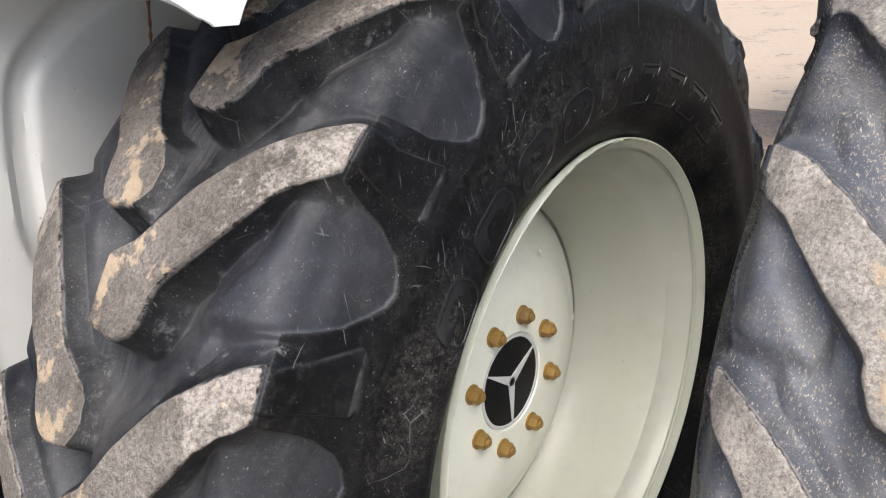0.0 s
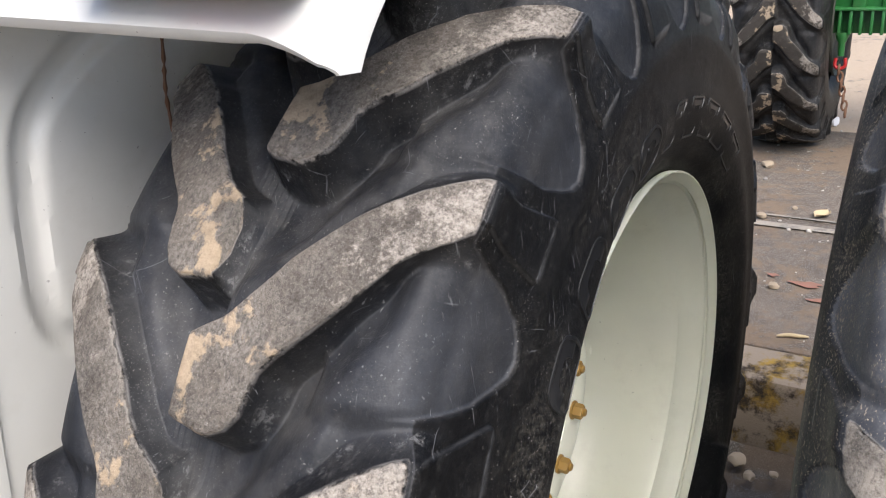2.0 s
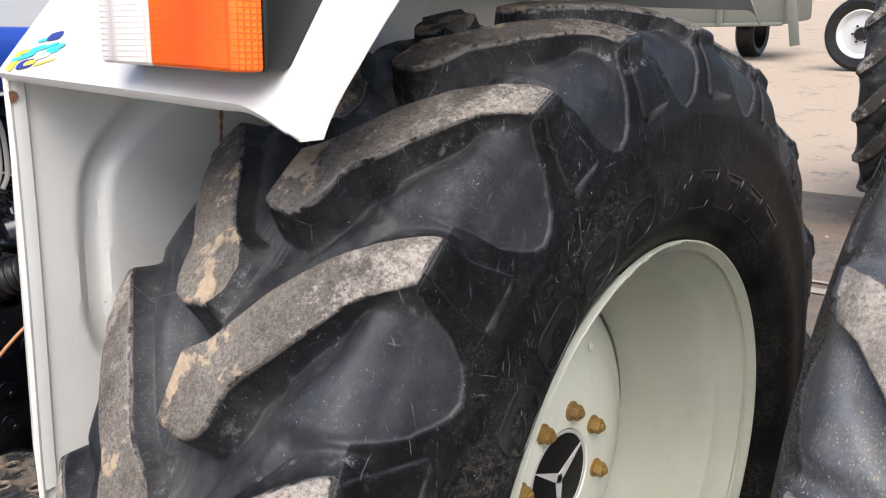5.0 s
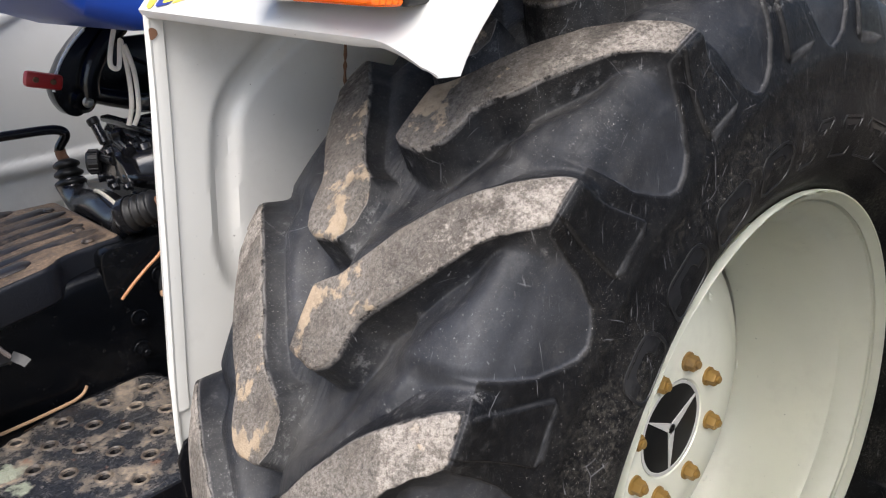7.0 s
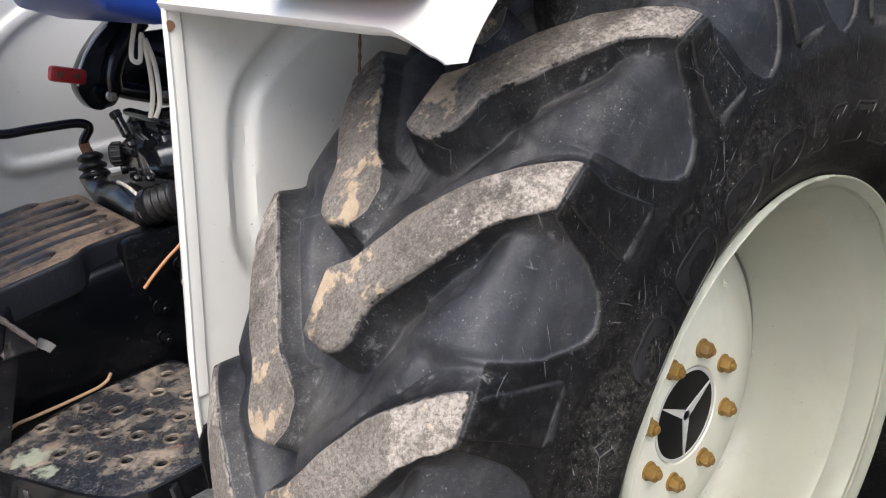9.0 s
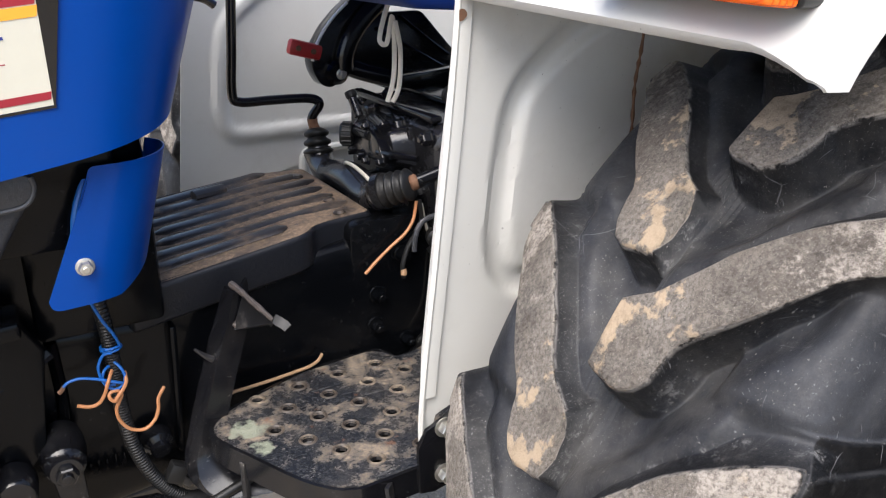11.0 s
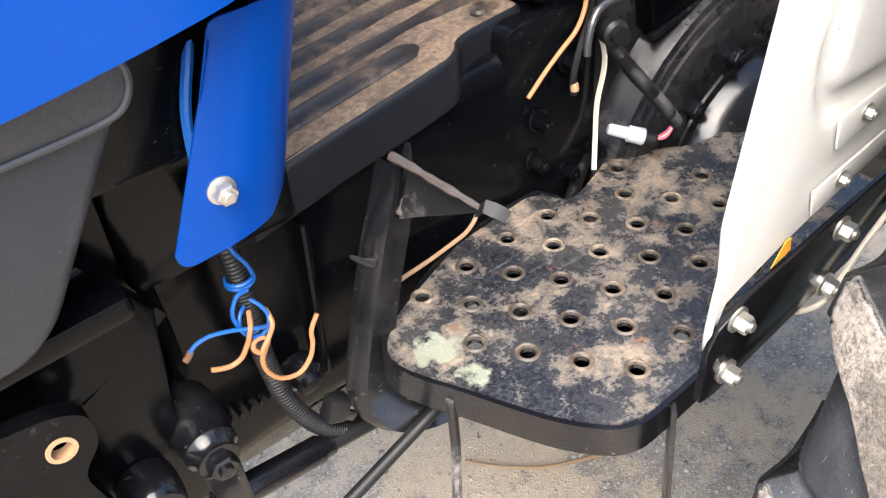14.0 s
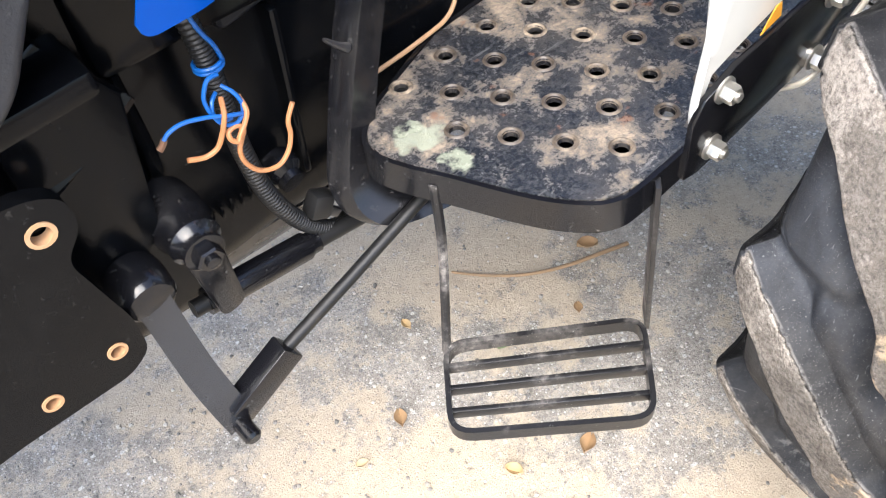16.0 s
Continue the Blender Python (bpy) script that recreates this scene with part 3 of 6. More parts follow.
def front_bulge(a, r):
    """The wall stands fuller towards the front of the wheel, next to the bead; a in degrees."""
    a = (np.asarray(a) + 150) % 360 - 150
    return .013 * smooth((78 - a) / 45) * np.exp(-((r - .425) / .036) ** 2)


def tyre_mesh(name, around, coarse, wall, crown, wear=1.0, phase=30.1, seed=1, fine_from=-60, fine_to=170, bulge=0.0, blunt=0.0, uneven=0.0):
    """A tractor tyre on the y axis, its outer wall near y = 0: a closed skin with chevron lugs, buttresses and wall pads.
    around: columns in a pitch (coarse: outside the given sector); wall, crown: rows on a wall and on half the tread."""
    top_from = 6.0 / (len(FLOOR) - 1)
    steps = np.concatenate([np.linspace(0, .4, wall // 4, endpoint=False), np.linspace(.4, top_from, wall - wall // 4, endpoint=False), top_from + (1 - top_from) * np.linspace(0, 1, crown) ** 1.0])
    tread_x = np.array([0, .07, .30, .66, 1.0])
    steps[wall:] = top_from + (1 - top_from) * np.interp(np.linspace(0, 1, crown), tread_x, [0, .25, .5, .75, 1.0])
    half = len(steps)
    fl, cr = run_through(FLOOR, steps), run_through(CREST, steps)
    for line in (fl, cr):
        line[:, 0] -= bulge * np.exp(-((line[:, 1] - .48) / .075) ** 2)
    fl = np.vstack([fl, (fl * [-1, 1] + [.372, 0])[-2::-1]])
    cr = np.vstack([cr, (cr * [-1, 1] + [.372, 0])[-2::-1]])
    near_wall = smooth((.055 - np.where(np.arange(len(fl)) > half - 1, .372 - fl[:, 0], fl[:, 0])) / .05)
    cr = fl + (cr - fl) * (wear * (1 - blunt * near_wall))[:, None]
    ns = len(fl)
    tan = np.gradient(fl, axis=0)
    nor = np.stack([-tan[:, 1], tan[:, 0]], 1)
    nor /= np.linalg.norm(nor, axis=1)[:, None]
    mirror = np.arange(ns) > half - 1
    yl = np.where(mirror, .372 - cr[:, 0], cr[:, 0])
    rl = fl[:, 1]
    pitch = 360 / PITCHES
    shift = 92 * (.186 - np.clip(yl, 0.0, .186))
    verts, face, hollow, pads, rises, plates = [], [], [], [], [], []
    rng = np.random.default_rng(seed)
    cache = {}
    for p in range(PITCHES):
        mid_deg = (phase + p * pitch + 15 + 180) % 360 - 180
        cols = around if fine_from < mid_deg < fine_to else coarse
        if cols > 80:
            base, top, hol, pd, rise, plate, th = tyre_pitch(cols, ns, shift, mirror, yl, rl, fl, cr, nor, pitch, rng)
        else:
            if cols not in cache:
                cache[cols] = tyre_pitch(cols, ns, shift, mirror, yl, rl, fl, cr, nor, pitch)
            base, top, hol, pd, rise, plate, th = cache[cols]
        pads.append(pd), rises.append(rise), plates.append(plate)
        a = phase + th + p * pitch
        y, r = base[..., 0], base[..., 1]
        # the moulding runs slightly closer and higher over the top of the tyre
        over = uneven * smooth((a - 57) / 48) * smooth((190 - a) / 40)
        y = y + .016 * over * smooth((r - .56) / .07) * smooth((.1 - y) / .08)
        r = r + .022 * over * smooth((r - .49) / .03) * smooth((.635 - r) / .05)
        y = y - uneven * front_bulge(a, r) * (y < .186)
        a = np.radians(a - 5.0 * over)
        verts.append(np.stack([-np.cos(a) * r, y, np.sin(a) * r], -1)), face.append(top), hollow.append(hol)
    verts, face, hollow, pads, rises, plates = (np.concatenate(v) for v in (verts, face, hollow, pads, rises, plates))
    na = len(verts)
    verts = verts.reshape(na * ns, 3)
    i, j = np.meshgrid(np.arange(na), np.arange(ns - 1), indexing="ij")
    i2 = (i + 1) % na
    quads = np.stack([i * ns + j, i * ns + j + 1, i2 * ns + j + 1, i2 * ns + j], -1).reshape(-1, 4)
    me = bpy.data.meshes.new(name)
    me.vertices.add(len(verts)), me.loops.add(quads.size), me.polygons.add(len(quads))
    me.vertices.foreach_set("co", verts.ravel())
    me.loops.foreach_set("vertex_index", quads.ravel().astype(np.int32))
    me.polygons.foreach_set("loop_start", np.arange(0, quads.size, 4, dtype=np.int32))
    me.polygons.foreach_set("use_smooth", np.ones(len(quads), bool))
    for key, data in (("face", face), ("hollow", hollow), ("pad", pads), ("rise", rises), ("plate", plates)):
        me.attributes.new(key, "FLOAT", "POINT").data.foreach_set("value", data.reshape(-1).astype(np.float32))
    me.update()
    return me


def rim_mesh(deep=True):
    """A well rim between flanges at y = 0 and y = 0.372, with a dished disc set in."""
    prof = [(.012, .3795), (.004, .3805), (.0015, .3795), (.0015, .3775), (.004, .3755), (.010, .3690), (.0122, .3650), (.0140, .3672), (.0165, .3672), (.0180, .3615), (.036, .352), (.046, .342), (.052, .330), (.064, .322), (.085, .316), (.110, .309), (.150, .297), (.185, .282), (.202, .273)]
    back = [(.215, .280), (.250, .305), (.272, .335), (.330, .346), (.362, .352), (.372, .378), (.378, .380), (.378, .372), (.366, .346), (.330, .340)]
    bm = lathe(prof + back, (0, 0, 0), (0, 1, 0), 128)
    for v in bm.verts:
        k = 1 - float(smooth(v.co.y / .17))
        v.co.x, v.co.z, v.co.y = v.co.x * (1 - .082 * k) + .004 * k, v.co.z * (1 - .082 * k) + .028 * k, v.co.y - .004 * k
    bmesh.ops.solidify(bm, geom=list(bm.faces), thickness=.0035)
    return bm


def disc_bm():
    prof = [(.203, .274), (.198, .270), (.190, .262), (.180, .248), (.174, .236), (.171, .225), (.162, .208), (.152, .185), (.145, .160), (.140, .140), (.138, .125), (.138, .076), (.146, .072), (.146, 0)]
    back = [(.150, 0), (.150, .12), (.170, .2), (.215, .274)]
    return lathe(prof + back, (0, 0, 0), (0, 1, 0), 96)


AXIS = Matrix.Translation((-.0165, 0, .010))


def lugs_wheel(wheel, tyre, side=-1, bolts=True):
    """Rim, disc, bolts and emblem of a rear wheel under the Empty wheel; the tyre mesh is given."""
    o = new("tyre", tyre)
    o.parent = wheel
    part("rim", rim_mesh(), M_CREAM, None, "").parent = wheel
    disc = part("disc", disc_bm(), M_CREAM, None)
    disc.parent = wheel
    disc.matrix_basis = AXIS
    if bolts:
        for k, deg in enumerate((71.8, 28.6, -17, -65, -109, -152, 163, 114)):
            a = radians(deg)
            x, z = .1016 * math.cos(a), .1016 * math.sin(a)
            bolt = part("wheel_bolt", hexbolt((x, .138, z), (x, .1215, z), .0118, .0145), M_BRASS, None, "yellow-zinc hexagon wheel bolt")
            bolt.parent, bolt.matrix_basis = wheel, AXIS
        pieces = [part("emblem_disc", lathe([(.147, .066), (.144, .0695), (.1415, .070), (.1402, .067), (.1400, 0)], (0, 0, 0), (0, 1, 0), 64), M_EMBLEM, None, "black round emblem plate")]
        pieces.append(part("emblem_ring", lathe([(.143, .0735), (.1392, .0730), (.1392, .0682), (.143, .0675)], (0, 0, 0), (0, 1, 0), 64, close=True), M_CHROME, None, "pale silver emblem ring"))
        for deg in (268, 148, 28):
            a = radians(deg)
            c, s = math.cos(a), math.sin(a)
            pts = [(c * u - s * v, .1378, s * u + c * v) for u, v in ((-.003, .0075), (.010, .0066), (.067, .0007), (.067, -.0007), (.010, -.0066), (-.003, -.0075))]
            pieces.append(part("emblem_blade", sheet(pts, (0, .003, 0)), M_CHROME, None, "pale silver tapered bar"))
        pieces.append(part("emblem_hole", lathe([(.1372, .0048), (.1366, .0040), (.1370, 0)], (0, 0, 0), (0, 1, 0), 16), M_EMBLEM, None))
        # small pressed dents and a tab on the disc
        for x, z in ((.105, .168), (.195, .02), (.072, -.183), (.118, -.152)):
            pieces.append(part("pressed_dent", lathe([(0, 0), (.002, .004), (.0005, .0085)], (x, .1495, z), (x * 1.02, .1395, z * 1.02), 4), M_CREAM, None))
        for p in pieces:
            p.parent, p.matrix_basis = wheel, AXIS


tractor = empty("tractor", (0, .99, 0), None, "blue and white farm tractor with muddy black tyres", "tractor")
rear_wheel = empty("rear_wheel", (0, 0, HUB), tractor, "cream-painted wheel with deep lugged tyre")
TYRE = tyre_mesh("tyre", 150, 44, 80, 116, uneven=1.0)
TYRE.materials.append(M_RUBBER)
lugs_wheel(rear_wheel, TYRE)
# raised plain blocks and ovals round the wall, each with a thin proud border
def wall_y(r, a):
    return float(np.interp(r, [p[1] for p in FLOOR[1:6]], [p[0] for p in FLOOR[1:6]]) - front_bulge(math.degrees(a), r))


for k, (deg, w, slant, oval) in enumerate(((42, .036, 0, 1), (54.3, .040, 0, 1), (66.5, .040, 0, 1), (78, .036, 0, 1), (89.8, .017, -.020, 0), (99.6, .026, -.010, 0), (109.8, .032, -.008, 0), (119.8, .031, -.012, 0), (130, .032, -.008, 0))):
    a, h, rr = radians(deg), .025, .447
    poly = rounded([(-w, -h), (w * .95, -h), (w, h), (-w * .9, h)], .024 if oval else .004, 7 if oval else 2)
    poly = [(u - slant * v / h, v) for u, v in poly]
    n = len(poly)
    bm = bmesh.new()
    loops = []
    for shrink, out in ((1.0, -.003), (.99, .0026), (.90, .0026), (.88, .0012), (.46, .0012), (.42, -.0004), (.1, -.0004)):
        row = []
        for u, v in poly:
            ang, r2 = a + u * shrink / rr, rr + v * (shrink if shrink > .8 else shrink * 1.15)
            row.append(bm.verts.new((-r2 * math.cos(ang), wall_y(r2, ang) - out, r2 * math.sin(ang))))
        loops.append(row)
    for q1, q2 in zip(loops, loops[1:]):
        for i in range(n):
            bm.faces.new((q1[i], q1[(i + 1) % n], q2[(i + 1) % n], q2[i]))
    bm.faces.new(loops[-1])
    part("raised_mark", bm, M_MARK, None, "raised oval moulded in the rubber" if oval else "raised block moulded in the rubber").parent = rear_wheel
# short mould lines towards the bead
for k in range(9):
    a = radians(128 + 6.4 * k)
    pts = [(-r * math.cos(a + t), wall_y(r, a) - .0006, r * math.sin(a + t)) for r, t in ((.402, 0), (.425, .03), (.450, .065))]
    part("mould_line", tube(pts, .0010, 5, 4), M_MARK, None).parent = rear_wheel

off_wheel = empty("rear_wheel", (0, 2.10, HUB), tractor, "cream-painted wheel with deep lugged tyre")
off_wheel.matrix_basis = Matrix.Translation((0, 2.10, HUB)) @ Matrix.Rotation(math.pi, 4, "Z")
LOWTYRE = tyre_mesh("tyre", 34, 34, 20, 36, 1.0, 37.0, 2)
LOWTYRE.materials.append(M_RUBBER)
o = new("tyre", LOWTYRE)
o.parent = off_wheel
part("rim", rim_mesh(), M_CREAM, None).parent = off_wheel
part("disc", disc_bm(), M_CREAM, None).parent = off_wheel

# ---- ground ----


def ground_mat(name, sand=(0.46, 0.383, 0.283), grit=(0.36, 0.327, 0.28), level=0.475, coat=0.9, stones=1.0):
    """Worn asphalt or concrete: stone chips in a grey binder, drifts of sand with ragged edges, dark damp specks."""
    m, n, l, b = node_mat(name, 0.95, 0, 0.2)
    big, mid = noise_tex(n, l, 2.6, 5.0), noise_tex(n, l, 13.0, 14.0, 0.75)
    fine, grain = noise_tex(n, l, 170.0, 8.0, 0.8), noise_tex(n, l, 480.0, 4.0, 0.7)
    st = mixc(n, l, ramp(n, l, mid, 0.36, 0.62), tuple(c * 0.62 for c in grit), tuple(min(1, c * 1.35) for c in grit))
    st = mixc(n, l, ramp(n, l, fine, 0.38, 0.58, 0.7, 0.0), st, (0.10, 0.092, 0.08))
    st = mixc(n, l, ramp(n, l, grain, 0.55, 0.66, 0.0, 0.6), st, (0.62, 0.60, 0.55))
    chips = None
    for scale, share in ((95.0, 0.80), (210.0, 0.62)):
        tc, cells, tone = n.new("ShaderNodeTexCoord"), n.new("ShaderNodeTexVoronoi"), n.new("ShaderNodeSeparateColor")
        cells.inputs["Scale"].default_value = scale
        l.new(tc.outputs["Object"], cells.inputs["Vector"]), l.new(cells.outputs["Color"], tone.inputs[0])
        ragged = mul(n, l, cells.outputs["Distance"], ramp(n, l, fine, 0.3, 0.7, -0.10, 0.10), "ADD")
        some = mul(n, l, ramp(n, l, tone.outputs[1], share, share + 0.02), ramp(n, l, ragged, 0.32, 0.44, 0.75 * stones, 0.0))
        st = mixc(n, l, some, st, mixc(n, l, tone.outputs[0], (0.11, 0.11, 0.115), (0.66, 0.64, 0.59)))
        chips = some if chips is None else mul(n, l, chips, some, "MAXIMUM")
    drift = mul(n, l, mul(n, l, mul(n, l, big, 0.55), mul(n, l, mid, 0.45), "ADD"), mul(n, l, fine, 0.12), "ADD")
    fac = ramp(n, l, drift, level + 0.055, level + 0.105, 0.0, coat)
    sandc = mixc(n, l, grain, tuple(c * 0.68 for c in sand), tuple(min(1, c * 1.22) for c in sand))
    sandc = mixc(n, l, ramp(n, l, noise_tex(n, l, 34.0, 8.0, 0.7), 0.5, 0.68, 0.0, 0.5), sandc, tuple(c * 0.66 for c in sand))
    col = mixc(n, l, fac, st, sandc)
    col = mixc(n, l, mul(n, l, ramp(n, l, noise_tex(n, l, 60.0, 5.0), 0.63, 0.70, 0.0, 0.6), ramp(n, l, big, 0.4, 0.6, 0.3, 1.0)), col, (0.10, 0.09, 0.075))
    l.new(col, b.inputs["Base Color"])
    h = mul(n, l, mul(n, l, fine, 1.2), mul(n, l, mul(n, l, chips, 0.8), mul(n, l, grain, 0.5), "ADD"), "ADD")
    bump(n, l, b, mul(n, l, h, mul(n, l, fac, -0.5), "ADD"), 0.6, 0.004)
    return m


M_GROUND = ground_mat("sandy_asphalt")
M_SLAB = ground_mat("worn_concrete", (0.175, 0.125, 0.083), (0.105, 0.079, 0.058), 0.48, 0.75, 0.15)
M_YARD = ground_mat("pale_sandy_yard", (0.40, 0.315, 0.23), (0.30, 0.245, 0.185), 0.40, 0.9, 0.1)
# brown soil, its colour darkened to hold the shade beside the kerb
M_SOIL = ground_mat("shaded_gutter_soil", (0.085, 0.062, 0.042), (0.045, 0.035, 0.026), 0.46, 0.8, 0.2)
M_JOINT = ground_mat("pale_mortar", (0.30, 0.26, 0.21), (0.24, 0.21, 0.17), 0.42, 0.8, 0.2)
M_BRICKDUST = painted("brick_red_smear", (0.22, 0.105, 0.07), 0.9, dirty=1.0, dirt=(0.13, 0.10, 0.075), grain=60)

bm = bmesh.new()
rng = np.random.default_rng(5)
xs = np.concatenate([np.linspace(-60, -2.4, 8), np.linspace(-2, 1.12, 60)])
ys = np.concatenate([np.linspace(-60, -1.6, 8), np.linspace(-1.2, 2.4, 60), np.linspace(3, 60, 8)])
gv = [[bm.verts.new((x, y, (0.006 * (noise.noise((x * 2, y * 2, 0)) - .3) if -2 < x < 1.1 and -1.2 < y < 2.4 else -0.002) - .09 * smooth((x - .62) / .42))) for y in ys] for x in xs]
for r1, r2 in zip(gv, gv[1:]):
    for k in range(len(ys) - 1):
        bm.faces.new((r1[k], r2[k], r2[k + 1], r1[k + 1]))
tagged(part("ground", bm, M_GROUND), "grey asphalt with drifts of pale sand", "ground", "", "structure")
KERB = 1.12
bm = box((KERB + .095, 0, .005), (.19, 120, .28), None, .018)
M_KERB, n, l, b = node_mat("painted_kerb", 0.9, 0, 0.2)
mid = noise_tex(n, l, 9.0, 10.0, 0.7)
col = mixc(n, l, ramp(n, l, mid, 0.46, 0.60), (0.035, 0.026, 0.018), (0.27, 0.17, 0.035))
col = mixc(n, l, ramp(n, l, noise_tex(n, l, 11.0, 10.0, 0.7), 0.44, 0.54), col, (0.24, 0.19, 0.14))
l.new(col, b.inputs["Base Color"])
bump(n, l, b, noise_tex(n, l, 120.0, 8.0), 0.6, 0.004)
tagged(part("kerb", bm, M_KERB), "worn concrete kerb with faded yellow and black paint", "kerb", "", "structure")
bm = box((KERB + .19 + .008 + .55, 0, .045), (1.1, 120, .19), None, .008)
bm = box((KERB + .19 + .016 + 1.1 + .75, 0, .047), (1.5, 120, .19), None, .008, bm)
tagged(part("pavement", bm, M_SLAB), "stained concrete slab behind the kerb", "pavement", "", "structure")
bm = bmesh.new()
gx = np.linspace(.80, 1.119, 14)
gv = [[bm.verts.new((x, y, -.09 * float(smooth((x - .62) / .42)) + .006 + .012 * noise.noise((x * 9, y * 9, 3)) + .02 * float(smooth((x - 1.02) / .1)))) for y in np.linspace(-2.5, 2.5, 120)] for x in gx]
for r1, r2 in zip(gv, gv[1:]):
    for k in range(119):
        bm.faces.new((r1[k], r2[k], r2[k + 1], r1[k + 1]))
tagged(part("gutter", bm, M_SOIL), "brown soil in the gutter along the kerb, shade put into its colour", "gutter", "", "structure")
bm = bmesh.new()
for x0, w in ((2.30, .055), (2.425, .02)):
    top = [(x0 + .012 * noise.noise((x0, y * 3, 0)), x0 + w + .014 * noise.noise((x0, y * 3, 5)), y) for y in np.linspace(-3, 3, 90)]
    rows = [[bm.verts.new((a1, y, .1465)), bm.verts.new((b1, y, .1465))] for a1, b1, y in top]
    for r1, r2 in zip(rows, rows[1:]):
        bm.faces.new((r1[0], r1[1], r2[1], r2[0]))
tagged(part("slab_joint", bm, M_JOINT), "pale mortar smeared along the slab joint", "joint", "", "structure")
bm = bmesh.new()
yd = [bm.verts.new(p) for p in ((KERB + 2.81, -300, .138), (400, -300, .138), (400, 300, .138), (KERB + 2.81, 300, .138))]
bm.faces.new(yd)
tagged(part("yard", bm, M_YARD), "pale sandy open yard", "yard", "", "structure")

# ---- fenders ----


def fender_panel(name, y, flip):
    """The upright inner sheet beside a rear tyre, with a pressed groove; flip: +1 faces outwards to -y, -1 the other way."""
    edge = [(1.275, -.531), (1.17, -.541), (1.04, -.556), (.91, -.572), (.855, -.579), (.80, -.585), (.742, -.588), (.712, -.582), (.70, -.575)]
    zs = np.array(sorted(e[0] for e in edge))
    xsx = np.array([e[1] for e in sorted(edge)])
    groove = [(-.30, 1.262), (-.358, 1.240), (-.414, 1.207), (-.462, 1.160), (-.480, 1.090), (-.489, 1.02), (-.490, .975), (-.478, .940), (-.44, .925), (-.30, .925), (-.05, .925)]
    gpts = [tuple(p)[:2] for p in spline([(a + .014, b, 0) for a, b in groove], 6)]
    nu, nv = 110, 90
    grid = []
    for j in range(nv + 1):
        row = []
        for i in range(nu + 1):
            u, v = i / nu, j / nv
            x1 = .46
            low = np.interp(-.60 + u * 1.06, [-.60, -.572, -.545, -.40, -.1, .46], [.700, .700, .770, .800, .86, .86])
            high = np.interp(-.60 + u * 1.06, [-.60, -.531, -.469, -.30, 0, .30, .46], [1.27, 1.276, 1.34, 1.42, 1.46, 1.42, 1.30])
            z = low + (high - low) * v
            x0 = float(np.interp(z, zs, xsx))
            if z > 1.275:
                x0 = -.531 + (z - 1.275) * .94
            x = x0 + (x1 - x0) * u ** 1.35
            d = 1.0
            for (ax, az), (bx, bz) in zip(gpts, gpts[1:]):
                ex, ez = bx - ax, bz - az
                t = min(1, max(0, ((x - ax) * ex + (z - az) * ez) / (ex * ex + ez * ez + 1e-12)))
                d = min(d, math.hypot(x - ax - t * ex, z - az - t * ez))
            k = min(1.0, max(0.0, (1 - d / .021) * 1.5))
            depth = .0095 * k * k * (3 - 2 * k)
            row.append((x, y + flip * depth, z))
        grid.append(row)
    return surface(grid, .002)


fender = part("fender", fender_panel("fender", .488, 1), M_WHITE, tractor, "white pressed steel fender beside the tyre")
front = [(-.531, .486, 1.275), (-.541, .486, 1.17), (-.556, .486, 1.04), (-.572, .486, .91), (-.579, .486, .855), (-.585, .486, .80), (-.588, .486, .742), (-.578, .486, .708)]
part("rolled_edge", tube(front, .0040, 8, 5), M_WHITE, fender)
rows = []
for p in spline(front[:6], 5):
    deep = .009 * float(smooth((p.z - .80) / .07)) * (1 - .9 * float(smooth((p.z - 1.10) / .12)))
    rows.append([(p.x - .002, .486, p.z), (p.x - .003, .488 + deep * .6, p.z), (p.x - .001, .4885 + deep, p.z)])
part("front_flange", surface(rows, .0025), M_WHITE, fender)
rows = [[(p.x + .003, .4835, p.z), (p.x + .008, .4828, p.z), (p.x + .017, .4835, p.z), (p.x + .019, .486, p.z)] for p in spline(front[:6], 5)]
part("edge_strip", surface(rows), M_WHITE, fender)

# sloping cover over the tyre: its near corner, its far corner, and the way up and back
A, B = Vector((-.486, .080, 1.2555)), Vector((-.535, .490, 1.281))
top_line = [(0, 0), (.05, .05), (.10, .098), (.18, .165), (.30, .225), (.46, .25), (.62, .225), (.78, .15), (.92, .03)]
grid = []
runs = [tuple(p)[:2] for p in spline([(a, b2, 0) for a, b2 in top_line], 6)]
for i, (dx, dz) in enumerate(runs):
    row = []
    dip = (0.0165, 0.008, 0.0035, 0.001)[i] if i < 4 else 0
    for k in range(33):
        t = k / 32
        p = A.lerp(B, t) + Vector((dx, 0, dz))
        p.z -= dip * max(0, 1 - t / .13) ** 1.6
        row.append(p)
    e = row[0]
    lip = [e + Vector((.002, -.0055, -.0015)), e + Vector((.006, -.010, -.006)), e + Vector((.012, -.013, -.014)), e + Vector((.019, -.014, -.024))]
    if i == 0:
        lip = [e + Vector((-.000, -.005, -.001)), e + Vector((.001, -.009, -.003)), e + Vector((.002, -.012, -.005)), e + Vector((.004, -.013, -.008))]
    grid.append([tuple(p) for p in lip[::-1] + row])
front_row = grid[0]
turn = [min(1.0, max(0.03, (k - 3) / 7)) for k in range(len(front_row))]
fold = [(x + .003 * s, y, z - .006 * s) for s, (x, y, z) in zip(turn, front_row)]
fold2 = [(x + .012 * s, y, z - .008 * s) for s, (x, y, z) in zip(turn, front_row)]
part("fender_top", surface([fold2, fold] + grid, .0022), M_WHITE, fender, "white sloping fender top", .9)

